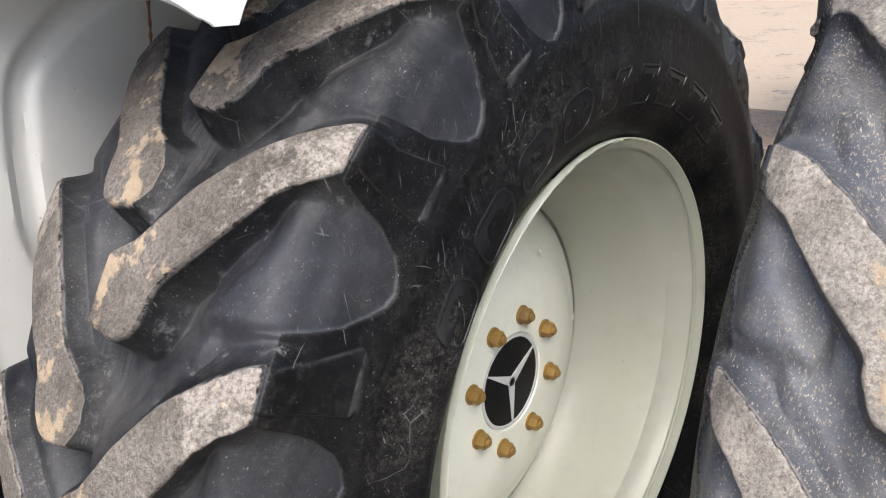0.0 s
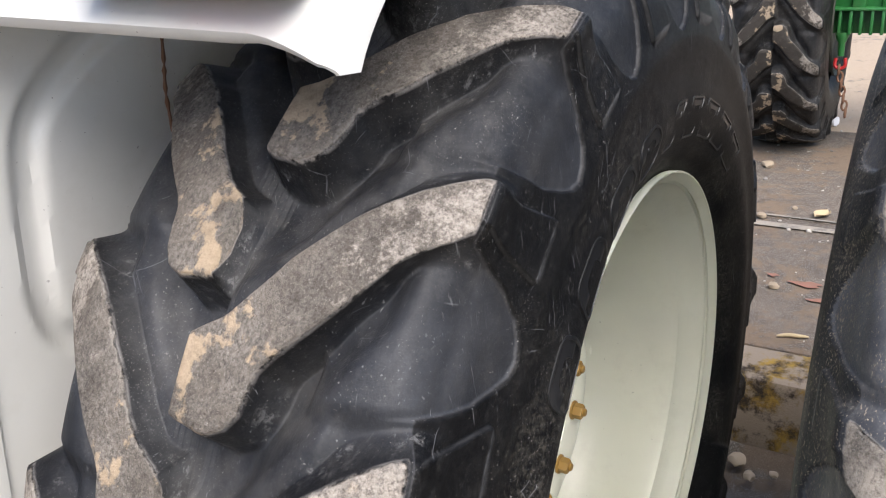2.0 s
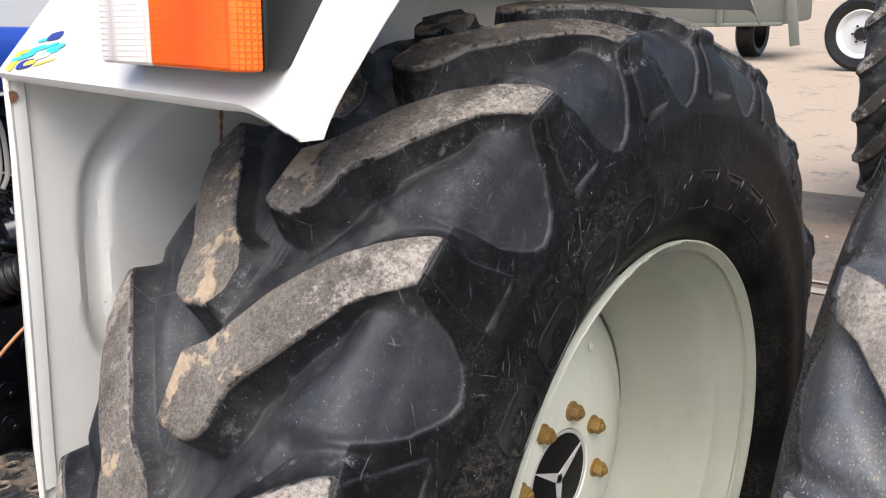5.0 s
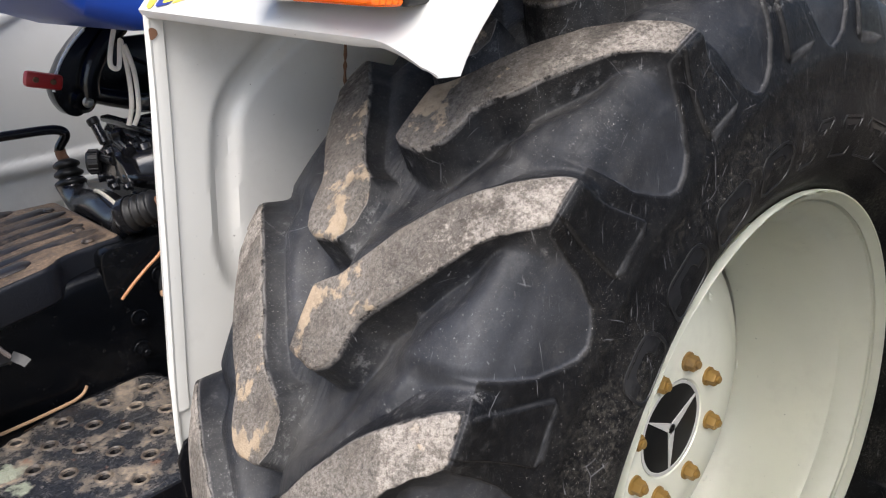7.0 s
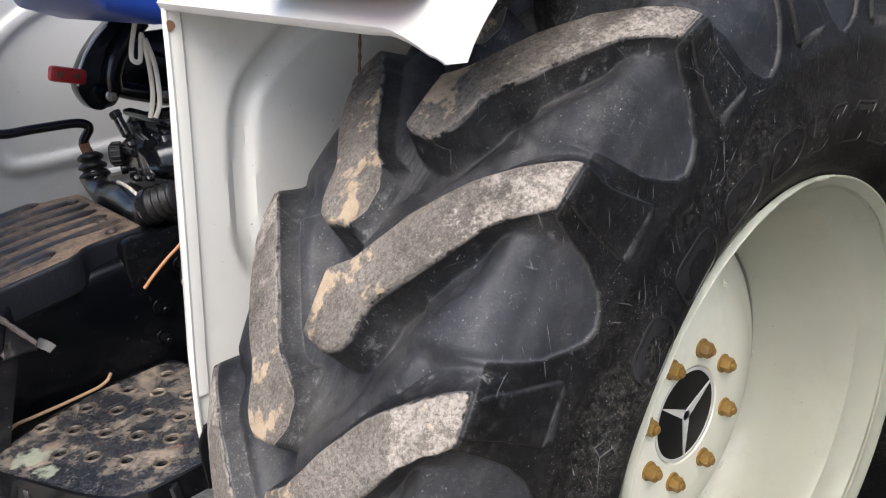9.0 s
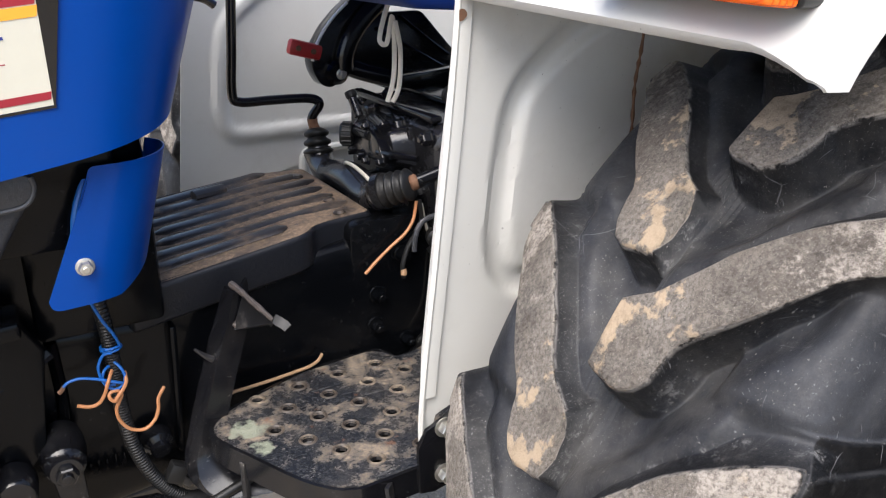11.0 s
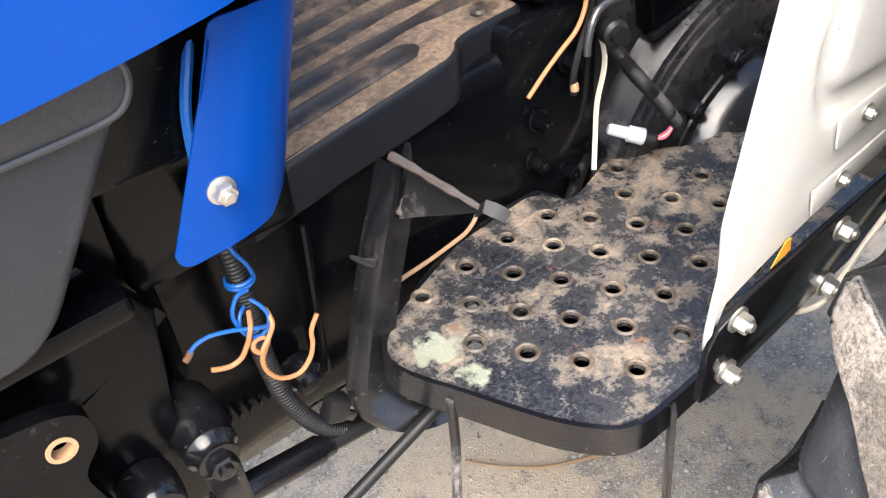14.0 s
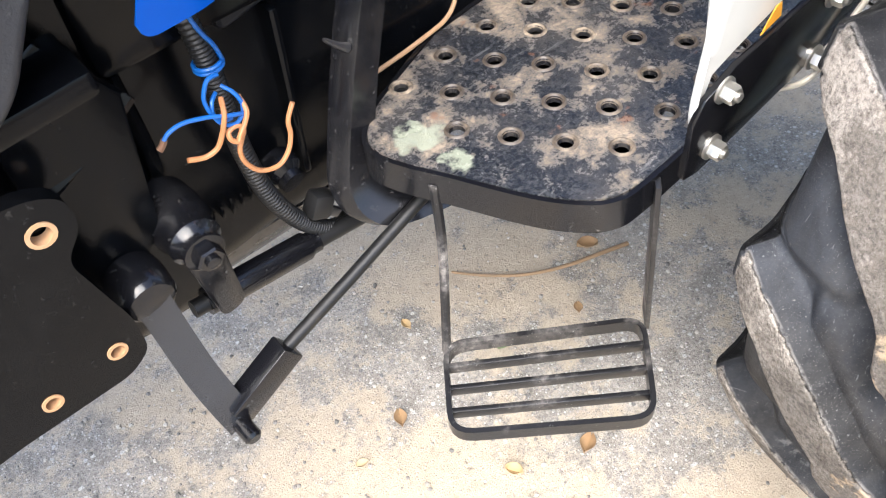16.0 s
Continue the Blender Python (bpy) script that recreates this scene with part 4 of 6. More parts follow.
# lamp on the fender top
M_AMBER, n, l, b = node_mat("amber_lens", 0.18)
b.inputs["Base Color"].default_value = (0.85, 0.16, 0.012, 1)
b.inputs["Subsurface Weight"].default_value = 0.25
b.inputs["Subsurface Radius"].default_value = (0.02, 0.008, 0.002)
wv = n.new("ShaderNodeTexVoronoi")
wv.distance, wv.inputs["Randomness"].default_value, wv.inputs["Scale"].default_value = "CHEBYCHEV", 0.0, 210.0
tc = n.new("ShaderNodeTexCoord")
mp = n.new("ShaderNodeMapping")
mp.inputs["Rotation"].default_value, mp.inputs["Scale"].default_value = (0, radians(-5.7), radians(-97)), (1, 0, 1)
l.new(tc.outputs["Object"], mp.inputs[0]), l.new(mp.outputs[0], wv.inputs["Vector"])
bump(n, l, b, wv.outputs["Distance"], 0.6, 0.002)
l.new(mixc(n, l, ramp(n, l, wv.outputs["Distance"], .25, .5), (0.92, 0.19, 0.015), (0.65, 0.09, 0.006)), b.inputs["Base Color"])
M_CLEAR, n, l, b = node_mat("clear_lens", 0.15)
wv = n.new("ShaderNodeTexVoronoi")
wv.distance, wv.inputs["Randomness"].default_value, wv.inputs["Scale"].default_value = "CHEBYCHEV", 0.0, 210.0
tc = n.new("ShaderNodeTexCoord")
mp = n.new("ShaderNodeMapping")
mp.inputs["Rotation"].default_value, mp.inputs["Scale"].default_value = (0, radians(-5.7), radians(-97)), (1, 0, 1)
l.new(tc.outputs["Object"], mp.inputs[0]), l.new(mp.outputs[0], wv.inputs["Vector"])
l.new(mixc(n, l, ramp(n, l, wv.outputs["Distance"], .25, .5), (0.80, 0.76, 0.70), (0.50, 0.46, 0.42)), b.inputs["Base Color"])
bump(n, l, b, wv.outputs["Distance"], 0.6, 0.002)


LF = Vector((-.515, .100, 1.285))
LU = (Vector((-.531, .274, 1.292)) - LF).normalized()
LD = Vector((-LU.y, LU.x, 0)).normalized() * -1


def lens(f0, f1, b0, b1, d0, d1, h, foot=0.0):
    """A lamp block: the face from f0 to f1 along the lamp, the back from b0 to b1, at depths d0 and d1, h high."""
    up2 = Vector((.10, 0, 1)).normalized()
    pt = lambda u, d, z: LF + LU * u + LD * d + up2 * z
    bm = bmesh.new()
    p0 = [bm.verts.new(pt(*q)) for q in ((f0, d0, foot + .002), (f1, d0, foot + .002), (f1, d0, h - .004), (f0, d0, h - .004))]
    p1 = [bm.verts.new(pt(*q)) for q in ((b0, d1, foot), (b1, d1, foot), (b1, d1, h), (b0, d1, h))]
    for k in range(4):
        bm.faces.new((p0[k], p0[(k + 1) % 4], p1[(k + 1) % 4], p1[k]))
    bm.faces.new(p0), bm.faces.new(p1[::-1])
    bmesh.ops.recalc_face_normals(bm, faces=bm.faces)
    soften(bm, .004, 3)
    return bm


lamp = part("lamp", lens(-.012, .180, .0, .170, .0235, .12, .118, -.002), M_DARK, tractor, "amber and clear marker lamp in a black housing")
part("amber_lens", lens(.0, .1045, -.011, .1045, 0, .023, .118, .0), M_AMBER, lamp, "ribbed amber lens")
part("clear_lens", lens(.105, .175, .105, .180, 0, .023, .118, .0), M_CLEAR, lamp, "clear ribbed lens")
sc = LF + LU * .014 + Vector((.007, 0, .068))
part("lens_screw", rod(tuple(sc - LD * .002), tuple(sc + LD * .004), .0045, 12, .001), M_ZINC, lamp)
# plain coloured shapes of the sticker on the slope
up = Vector((1, 0, 1)).normalized()
slope_n = (B - A).cross(Vector((1, 0, 1))).normalized()
if slope_n.z < 0:
    slope_n = -slope_n
shapes = [(.955, .012, .006, .014, M_DECALYELLOW), (.945, .026, .010, .004, M_DECALYELLOW), (.93, .020, .016, .004, M_DECALTEAL), (.915, .030, .018, .0035, M_DECALTEAL), (.90, .012, .012, .008, M_NAVY), (.885, .014, .008, .004, M_DECALYELLOW), (.875, .034, .020, .003, M_DECALTEAL), (.865, .022, .014, .004, M_PAPER), (.86, .050, .010, .007, M_NAVY), (.845, .028, .016, .003, M_DECALTEAL), (.83, .017, .014, .002, M_DECALYELLOW), (.825, .036, .012, .004, M_DECALTEAL), (.895, .044, .008, .003, M_DECALTEAL)]
for k, (t, h, w, d, mt) in enumerate(shapes):
    c = A.lerp(B, t) + up * h + slope_n * (.0030 + .0002 * (k % 3))
    ex = (B - A).normalized()
    pts = [tuple(c + ex * u * w + up * (v * d - u * w * .45)) for u, v in rounded([(-1, -1), (1, -.5), (1, 1), (-1, .5)], .6, 4)]
    part("sticker_shape", sheet(pts, tuple(slope_n * .0004)), mt, fender)

part("rust_mark", sheet(xz(rounded([(-.5335, 1.248), (-.528, 1.250), (-.5235, 1.254), (-.5245, 1.259), (-.529, 1.262), (-.5335, 1.261)], .002, 2), .4815), (0, -.0004, 0)), M_RUST, fender, "rust spot at the corner")
# black mounting bar with its bolts, on the fender's foot
bar = [(-.596, .668), (-.575, .664), (-.455, .690), (-.30, .722), (-.05, .775), (-.05, .86), (-.30, .808), (-.40, .796), (-.545, .775), (-.585, .758), (-.597, .735)]
mount = part("mounting_bar", sheet(xz(bar, .484), (0, -.007, 0), .0015), M_BLACK, tractor, "black steel mounting bar")
for x, z in ((-.560, .757), (-.561, .689), (-.401, .776), (-.403, .704)):
    part("bolt", hexbolt((x, .477, z), (x, .463, z), .010, .0135), M_ZINC, mount, "zinc hexagon bolt")
for pts in ([(-.448, .915), (-.440, .880), (-.33, .897), (-.335, .925)], [(-.462, .845), (-.455, .815), (-.345, .838), (-.35, .862)]):
    br = part("clip_plate", sheet(xz(pts, .486), (0, -.003, 0), .0008), M_WHITE, fender)
    cx, cz = sum(p[0] for p in pts) / 4 - .015, sum(p[1] for p in pts) / 4
    part("bolt", hexbolt((cx, .483, cz), (cx, .475, cz), .006, .009), M_ZINC, br)
part("orange_tag", sheet(xz([(-.508, .783), (-.480, .790), (-.484, .806), (-.492, .806)], .4835), (0, -.0008, 0)), M_DECALORANGE, fender)
part("rusty_chain", tube([(-.272, .478, 1.25), (-.283, .472, 1.20), (-.287, .474, 1.16), (-.285, .476, 1.10), (-.289, .474, 1.03)], .0035, 6, 6, radii=lambda t: .0022 + .0010 * math.sin(t * 60)), M_RUST, fender, "rusty twisted wire")

off_fender = part("fender", fender_panel("fender", 1.492, -1), M_WHITE, tractor, "white pressed steel fender beside the tyre")
bmf = off_fender.data
for v in bmf.vertices:
    v.co.x -= .062

part("fender_foot", box((-.30, 1.504, .79), (.60, .004, .24), None, .001), M_WHITE, off_fender)
part("pressed_rib", tube([(-.363, 1.490, .72), (-.363, 1.490, .80), (-.360, 1.490, .852), (-.345, 1.490, .868), (-.305, 1.490, .871), (-.10, 1.490, .872)], .010, 10, 5), M_WHITE, off_fender)

# ---- step plate ----
plate = [(-.797, .700), (-.788, .715), (-.762, .737), (-.732, .750), (-.640, .786), (-.519, .799), (-.497, .785), (-.490, .759), (-.462, .762), (-.385, .790), (-.352, .776), (-.289, .735), (-.20, .72), (-.20, .52), (-.40, .487), (-.589, .4865), (-.659, .483), (-.682, .486), (-.704, .500), (-.733, .540), (-.770, .618), (-.786, .650), (-.797, .680)]
HOLES = [((-.724, .654), (-.694, .610), (-.664, .567), (-.633, .525)), ((-.721, .744), (-.690, .700), (-.660, .657), (-.630, .615), (-.599, .571), (-.566, .527)), ((-.655, .750), (-.625, .706), (-.595, .664), (-.566, .617), (-.534, .575), (-.503, .530)), ((-.590, .755), (-.560, .711), (-.531, .668), (-.499, .625), (-.468, .582), (-.437, .54)), ((-.527, .755), (-.495, .717), (-.464, .673), (-.433, .629), (-.402, .585)), ((-.430, .722), (-.398, .678), (-.367, .634), (-.336, .59)), ((-.396, .765), (-.335, .683), (-.304, .64))]
flat_holes = [h for row in HOLES for h in row]
M_PLATE, n, l, b = node_mat("muddy_black_plate", 0.4, 0, 0.55)
mid, big, fine = noise_tex(n, l, 26.0, 14.0, 0.70), noise_tex(n, l, 9.0, 4.0), noise_tex(n, l, 240.0, 8.0, 0.8)
col = mixc(n, l, ramp(n, l, fine, 0.46, 0.72, 0.0, 0.45), (0.010, 0.012, 0.016), (0.15, 0.145, 0.14))
streak = ramp(n, l, noise_tex(n, l, 60.0, 6.0, 0.7, stretch=(.25, 2.2, 1)), 0.60, 0.68, 0.0, 0.5)
col = mixc(n, l, streak, col, (0.17, 0.165, 0.16))
# thin dust film, its colour raised to stand in for reflected sky
col = mixc(n, l, ramp(n, l, mul(n, l, mul(n, l, big, 0.6), mul(n, l, mid, 0.4), "ADD"), 0.44, 0.62, 0.0, 0.5), col, (0.10, 0.090, 0.078))
mud = ramp(n, l, mul(n, l, mul(n, l, mul(n, l, mid, 0.62), mul(n, l, fine, 0.22), "ADD"), mul(n, l, big, 0.22), "ADD"), 0.535, 0.615)
mud = mul(n, l, mud, ramp(n, l, fine, 0.32, 0.52, 0.15, 0.9))
col = mixc(n, l, mud, col, mixc(n, l, fine, (0.15, 0.113, 0.078), (0.43, 0.345, 0.25)))
rustm = ramp(n, l, noise_tex(n, l, 30.0, 8.0), 0.64, 0.69, 0.0, 0.6)
col = mixc(n, l, rustm, col, (0.16, 0.065, 0.03))
tc, dist = n.new("ShaderNodeTexCoord"), n.new("ShaderNodeVectorMath")
dist.operation = "DISTANCE"
dist.inputs[1].default_value = (-.722, .712, .706)
wob = n.new("ShaderNodeVectorMath")
wob.operation = "MULTIPLY_ADD"
nc = n.new("ShaderNodeTexNoise")
nc.inputs["Scale"].default_value, nc.inputs["Detail"].default_value = 34.0, 6.0
l.new(tc.outputs["Object"], nc.inputs["Vector"]), l.new(nc.outputs["Color"], wob.inputs[0])
wob.inputs[1].default_value = (.07, .07, .0)
l.new(tc.outputs["Object"], wob.inputs[2]), l.new(wob.outputs[0], dist.inputs[0])
primer = ramp(n, l, dist.outputs["Value"], 0.018, 0.024, 0.9, 0.0)
dist2 = n.new("ShaderNodeVectorMath")
dist2.operation = "DISTANCE"
dist2.inputs[1].default_value = (-.715, .662, .706)
l.new(wob.outputs[0], dist2.inputs[0])
primer = mul(n, l, primer, ramp(n, l, dist2.outputs["Value"], 0.011, 0.016, 0.8, 0.0), "MAXIMUM")
primer = mul(n, l, primer, ramp(n, l, mid, 0.36, 0.46))
col = mixc(n, l, primer, col, mixc(n, l, fine, (0.20, 0.22, 0.16), (0.34, 0.36, 0.27)))
l.new(col, b.inputs["Base Color"])
l.new(ramp(n, l, mud, 0, 1, 0.27, 0.95), b.inputs["Roughness"])
bump(n, l, b, mul(n, l, mul(n, l, mud, 1.6), fine, "ADD"), 0.5, 0.0015)
rings = [[(hx + .0084 * math.cos(a), hy + .0084 * math.sin(a), .700) for a in np.linspace(0, 2 * math.pi, 13)[:-1]] for hx, hy in flat_holes]
step_plate = part("step_plate", sheet(xy(rounded(plate, .012, 3), .700), (0, 0, .006), 0, holes=rings), M_PLATE, tractor, "black perforated footplate caked with dry mud")
for hx, hy in flat_holes:
    ring = lathe([(.7058, .0132), (.7074, .0118), (.7078, .0104), (.7066, .0090), (.7040, .0079)], (hx, hy, 0), (hx, hy, 1), 16)
    rim = part("hole_rim", ring, M_HOLERIM, step_plate)
    part("hole_wall", lathe([(.7040, .0079), (.699, .0076), (.6985, .0084)], (hx, hy, 0), (hx, hy, 1), 16), M_CAST, rim)
part("support_plate", sheet(xy([(-.70, .60), (-.62, .535), (-.36, .60), (-.38, .75), (-.62, .745)], .655), (0, 0, .006), .001), M_MATT, step_plate, "black support under the footplate")
outer = [(-.462, .762), (-.490, .759), (-.497, .785), (-.519, .799), (-.640, .786), (-.732, .750), (-.762, .737), (-.788, .715), (-.797, .700), (-.797, .680), (-.786, .650), (-.770, .618), (-.733, .540), (-.704, .500), (-.682, .486), (-.659, .483), (-.589, .4865)]
sk = [tuple(p)[:2] for p in spline([(a, b2, 0) for a, b2 in outer], 4)]
part("skirt", surface([[(x, y, .7055) for x, y in sk], [(x, y, .690) for x, y in sk], [(x, y, .668) for x, y in sk]], .005), M_BLACK, step_plate, "black folded edge")

part("skirt_hole", lathe([(0, 0), (0, .0055), (.0012, .0065), (.002, .0055)], (-.7205, .522, .682), (-.735, .512, .682), 14), M_RUST, step_plate, "rust-edged drain hole")

# ladder step under the plate
step = part("side_rail", tube([(-.778, .628, .69), (-.782, .622, .60), (-.806, .606, .455)], .0055, 8, 4), M_LADDER, tractor, "black steel rail")
part("side_rail", sheet([(-.648, .472, .70), (-.632, .488, .70), (-.606, .492, .456), (-.622, .474, .448)], (.004, -.004, 0), .001), M_LADDER, step)
c = [Vector(p) for p in ((-.806, .613, .456), (-.877, .521, .456), (-.706, .385, .456), (-.617, .479, .456))]
loop = [tuple(p) for p in rounded([(v.x, v.y) for v in c], .028, 5)]
loop = [(x, y, .458) for x, y in loop]
bm = bmesh.new()
for hgt in (0,):
    for (x1, y1, z1), (x2, y2, z2) in zip(loop, loop[1:] + loop[:1]):
        bm.faces.new([bm.verts.new(p) for p in ((x1, y1, z1 - .010), (x2, y2, z2 - .010), (x2, y2, z2 + .008), (x1, y1, z1 + .008))])
bmesh.ops.remove_doubles(bm, verts=bm.verts, dist=.0001)
bmesh.ops.recalc_face_normals(bm, faces=bm.faces)
bmesh.ops.solidify(bm, geom=list(bm.faces), thickness=.006)
foot = part("step_frame", bm, M_LADDER, step, "black flat-bar step frame")
for k in (.26, .5, .74):
    a, b2 = c[0].lerp(c[1], k), c[3].lerp(c[2], k)
    rotm = (b2 - a).to_track_quat("X", "Z").to_matrix().to_4x4()
    part("tread_bar", box(tuple((a + b2) / 2), ((b2 - a).length, .006, .014), rotm, .001), M_LADDER, step)

# ---- pedal bracket ----
# an angle bar, folded along its front corner, with a worn web and the torn edge where the pad was
line = [(-.733, .737, .893), (-.744, .736, .84), (-.771, .733, .76), (-.795, .726, .69), (-.806, .718, .655), (-.802, .70, .627), (-.774, .68, .614), (-.70, .66, .615)]
rows = []
for k, p in enumerate(spline(line, 4)):
    w = min(1, .45 + k * .11)
    rows.append([tuple(p + Vector((-.024 * w, .016, -.006))), tuple(p + Vector((-.020 * w, .006, -.007))), tuple(p + Vector((-.014 * w, -.004, -.006))), tuple(p + Vector((.004, -.001, .002))), tuple(p + Vector((.022 * w, .003, .008)))])
pedal = part("pedal_arm", surface(rows, .005), M_BLACK, tractor, "bent flat black pedal arm")
part("split_pin", tube([(-.779, .734, .793), (-.790, .733, .802), (-.802, .732, .815)], .004, 8, 4, radii=lambda t: .0052 - .0034 * t), M_CAST, pedal, "small black split pin")
web_rows = []
for k in range(9):
    u = k / 8
    top_p = Vector((-.731, .727, .882)).lerp(Vector((-.7165, .647, .8725)), u)
    low_p = Vector((-.748, .727, .833)).lerp(Vector((-.7170, .647, .8690)), u ** .85)
    dish = .004 * math.sin(math.pi * u)
    web_rows.append([tuple(top_p.lerp(low_p, v) + Vector((dish * math.sin(math.pi * v), 0, 0))) for v in (0, .25, .5, .75, 1)])
part("pedal_plate", surface(web_rows, .004), M_LADDER, pedal, "scraped web plate of the pedal")
part("web_fold", tube([(-.728, .729, .866), (-.735, .7295, .850), (-.746, .729, .836)], .0045, 8, 5, radii=lambda t: .0046 + .0008 * math.sin(t * 23)), M_BAREEDGE, pedal, "bare bright fold")
part("pedal_pad_rod", tube([(-.743, .736, .897), (-.735, .713, .891), (-.729, .69, .885), (-.722, .665, .879), (-.716, .645, .873)], .0042, 7, 9, radii=lambda t: .0046 + .0004 * math.sin(t * 31) + .0005 * math.sin(t * 13) - .0012 * t), M_BAREEDGE, pedal, "scarred pedal edge without its pad")
part("pedal_tongue", surface([[(-.718, .648, .872), (-.722, .646, .866)], [(-.714, .639, .884), (-.720, .637, .874)], [(-.709, .632, .882), (-.717, .630, .872)], [(-.703, .626, .877), (-.713, .624, .870)], [(-.700, .622, .873), (-.710, .620, .867)]], .003), M_DARK, pedal, "curled end of the pedal edge")

part("cable", tube([(-.475, .492, .705), (-.452, .486, .688), (-.415, .477, .677), (-.393, .472, .685), (-.378, .470, .708), (-.357, .469, .733), (-.335, .469, .748), (-.300, .468, .775), (-.25, .468, .81)], .0034, 8, 6), M_WHITEWIRE, tractor, "white cable looped round the mounting bar")

# ---- gearbox, housing and controls ----


def loft(sections, bm=None):
    """Joins closed sections (lists of 3D points of equal length) and caps the ends."""
    b2 = bmesh.new()
    vs = [[b2.verts.new(p) for p in s] for s in sections]
    n = len(vs[0])
    for p, q in zip(vs, vs[1:]):
        for k in range(n):
            b2.faces.new((p[k], p[(k + 1) % n], q[(k + 1) % n], q[k]))
    b2.faces.new(vs[0][::-1]), b2.faces.new(vs[-1])
    return join(bm, b2)


def across(x, sec):
    return [(x, y, z) for y, z in sec]


# clutch and gear housing: a long casting with a flat side
secs = []
for x, y0, y1, z0, z1 in ((-1.75, .80, 1.18, .50, .93), (-1.0, .80, 1.18, .52, .86), (-.86, .797, 1.18, .54, .85), (-.60, .808, 1.18, .53, .885), (-.47, .80, 1.18, .51, .90), (-.40, .80, 1.18, .50, .90)):
    secs.append(across(x, rounded([(y0, z0 + .03), (y0 + .01, z1), (y1 - .01, z1), (y1, z0 + .03), (y1 - .12, z0 + .01), (y0 + .12, z0 + .01)], .03, 3)))
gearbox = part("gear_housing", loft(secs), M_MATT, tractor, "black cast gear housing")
# ribbed cover on top
cover = [(-.870, .788), (-.767, .798), (-.66, .803), (-.612, .806), (-.597, .814), (-.583, .830), (-.560, .836), (-.482, .840), (-.484, 1.145), (-.560, 1.165), (-.620, 1.175), (-.870, 1.18)]
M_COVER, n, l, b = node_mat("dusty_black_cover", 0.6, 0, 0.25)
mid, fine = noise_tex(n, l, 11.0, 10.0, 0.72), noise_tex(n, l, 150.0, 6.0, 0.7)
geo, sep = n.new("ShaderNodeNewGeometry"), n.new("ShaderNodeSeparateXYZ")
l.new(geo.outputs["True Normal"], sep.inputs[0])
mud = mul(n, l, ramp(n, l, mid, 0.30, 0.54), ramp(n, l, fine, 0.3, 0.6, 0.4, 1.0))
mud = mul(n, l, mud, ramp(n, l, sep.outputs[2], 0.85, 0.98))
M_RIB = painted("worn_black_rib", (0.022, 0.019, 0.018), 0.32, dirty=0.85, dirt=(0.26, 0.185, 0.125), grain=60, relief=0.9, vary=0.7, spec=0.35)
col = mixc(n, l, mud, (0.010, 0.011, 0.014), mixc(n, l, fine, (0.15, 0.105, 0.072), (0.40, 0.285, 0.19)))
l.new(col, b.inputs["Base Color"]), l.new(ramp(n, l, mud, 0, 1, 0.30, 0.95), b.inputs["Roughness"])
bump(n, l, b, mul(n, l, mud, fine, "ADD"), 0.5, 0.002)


def cover_z(x):
    return float(np.interp(x, [-.86, -.60, -.48], [.888, .922, .928]))


top = [(x, y, cover_z(x)) for x, y in rounded(cover, .012, 3)]
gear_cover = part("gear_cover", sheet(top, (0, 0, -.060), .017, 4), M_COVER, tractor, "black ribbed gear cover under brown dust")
for k in range(7):
    y = .846 + k * .049
    x0 = (-.835, -.84, -.80, -.79, -.83, -.80, -.84)[k]
    x1 = (-.62, -.50, -.505, -.505, -.50, -.51, -.56)[k]
    p0, p1 = (x0, y, cover_z(x0) + .001), (x1, y + .01, cover_z(x1) + .001)
    part("rib", tube([p0, tuple(Vector(p0).lerp(Vector(p1), .5)), p1], .016, 12, 6, radii=lambda t: .016 * min(1, .35 + 9 * t, .35 + 9 * (1 - t)), flat=.34), M_RIB, gear_cover)
part("rib", tube([(-.70, 1.105, .9155), (-.645, 1.112, .9185)], .016, 12, 1, flat=.6), M_RIB, gear_cover)
for x, y in ((-.835, .815), (-.53, .862), (-.515, 1.09), (-.52, .93), (-.835, .99)):
    part("cover_bolt", rod((x, y, cover_z(x) - .004), (x, y, cover_z(x) + .005), .010, 12, .003), M_RIB, gear_cover)
# flange bolts down the housing side
for x, z in ((-.496, .800), (-.501, .747), (-.446, .709), (-.515, .66), (-.45, .86), (-.50, .61), (-.40, .72)):
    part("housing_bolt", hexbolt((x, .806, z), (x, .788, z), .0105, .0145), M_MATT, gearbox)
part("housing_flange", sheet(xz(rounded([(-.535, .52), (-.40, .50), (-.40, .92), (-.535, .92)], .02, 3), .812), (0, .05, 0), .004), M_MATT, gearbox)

# cast elbow with two rubber boots and the control rods
elbow = part("control_elbow", tube([(-.447, 1.162, .950), (-.446, 1.145, .930), (-.445, 1.105, .918), (-.445, 1.05, .928), (-.445, .99, .930), (-.445, .94, .920), (-.450, .895, .925), (-.458, .862, .944), (-.466, .838, .957)], .026, 20, 6, radii=lambda t: .0245 + .0065 * math.sin(math.pi * min(1, t * 1.1)) ** 2 + .003 * max(0, 1 - t * 9)), M_ELBOW, tractor, "gloss black cast control elbow")


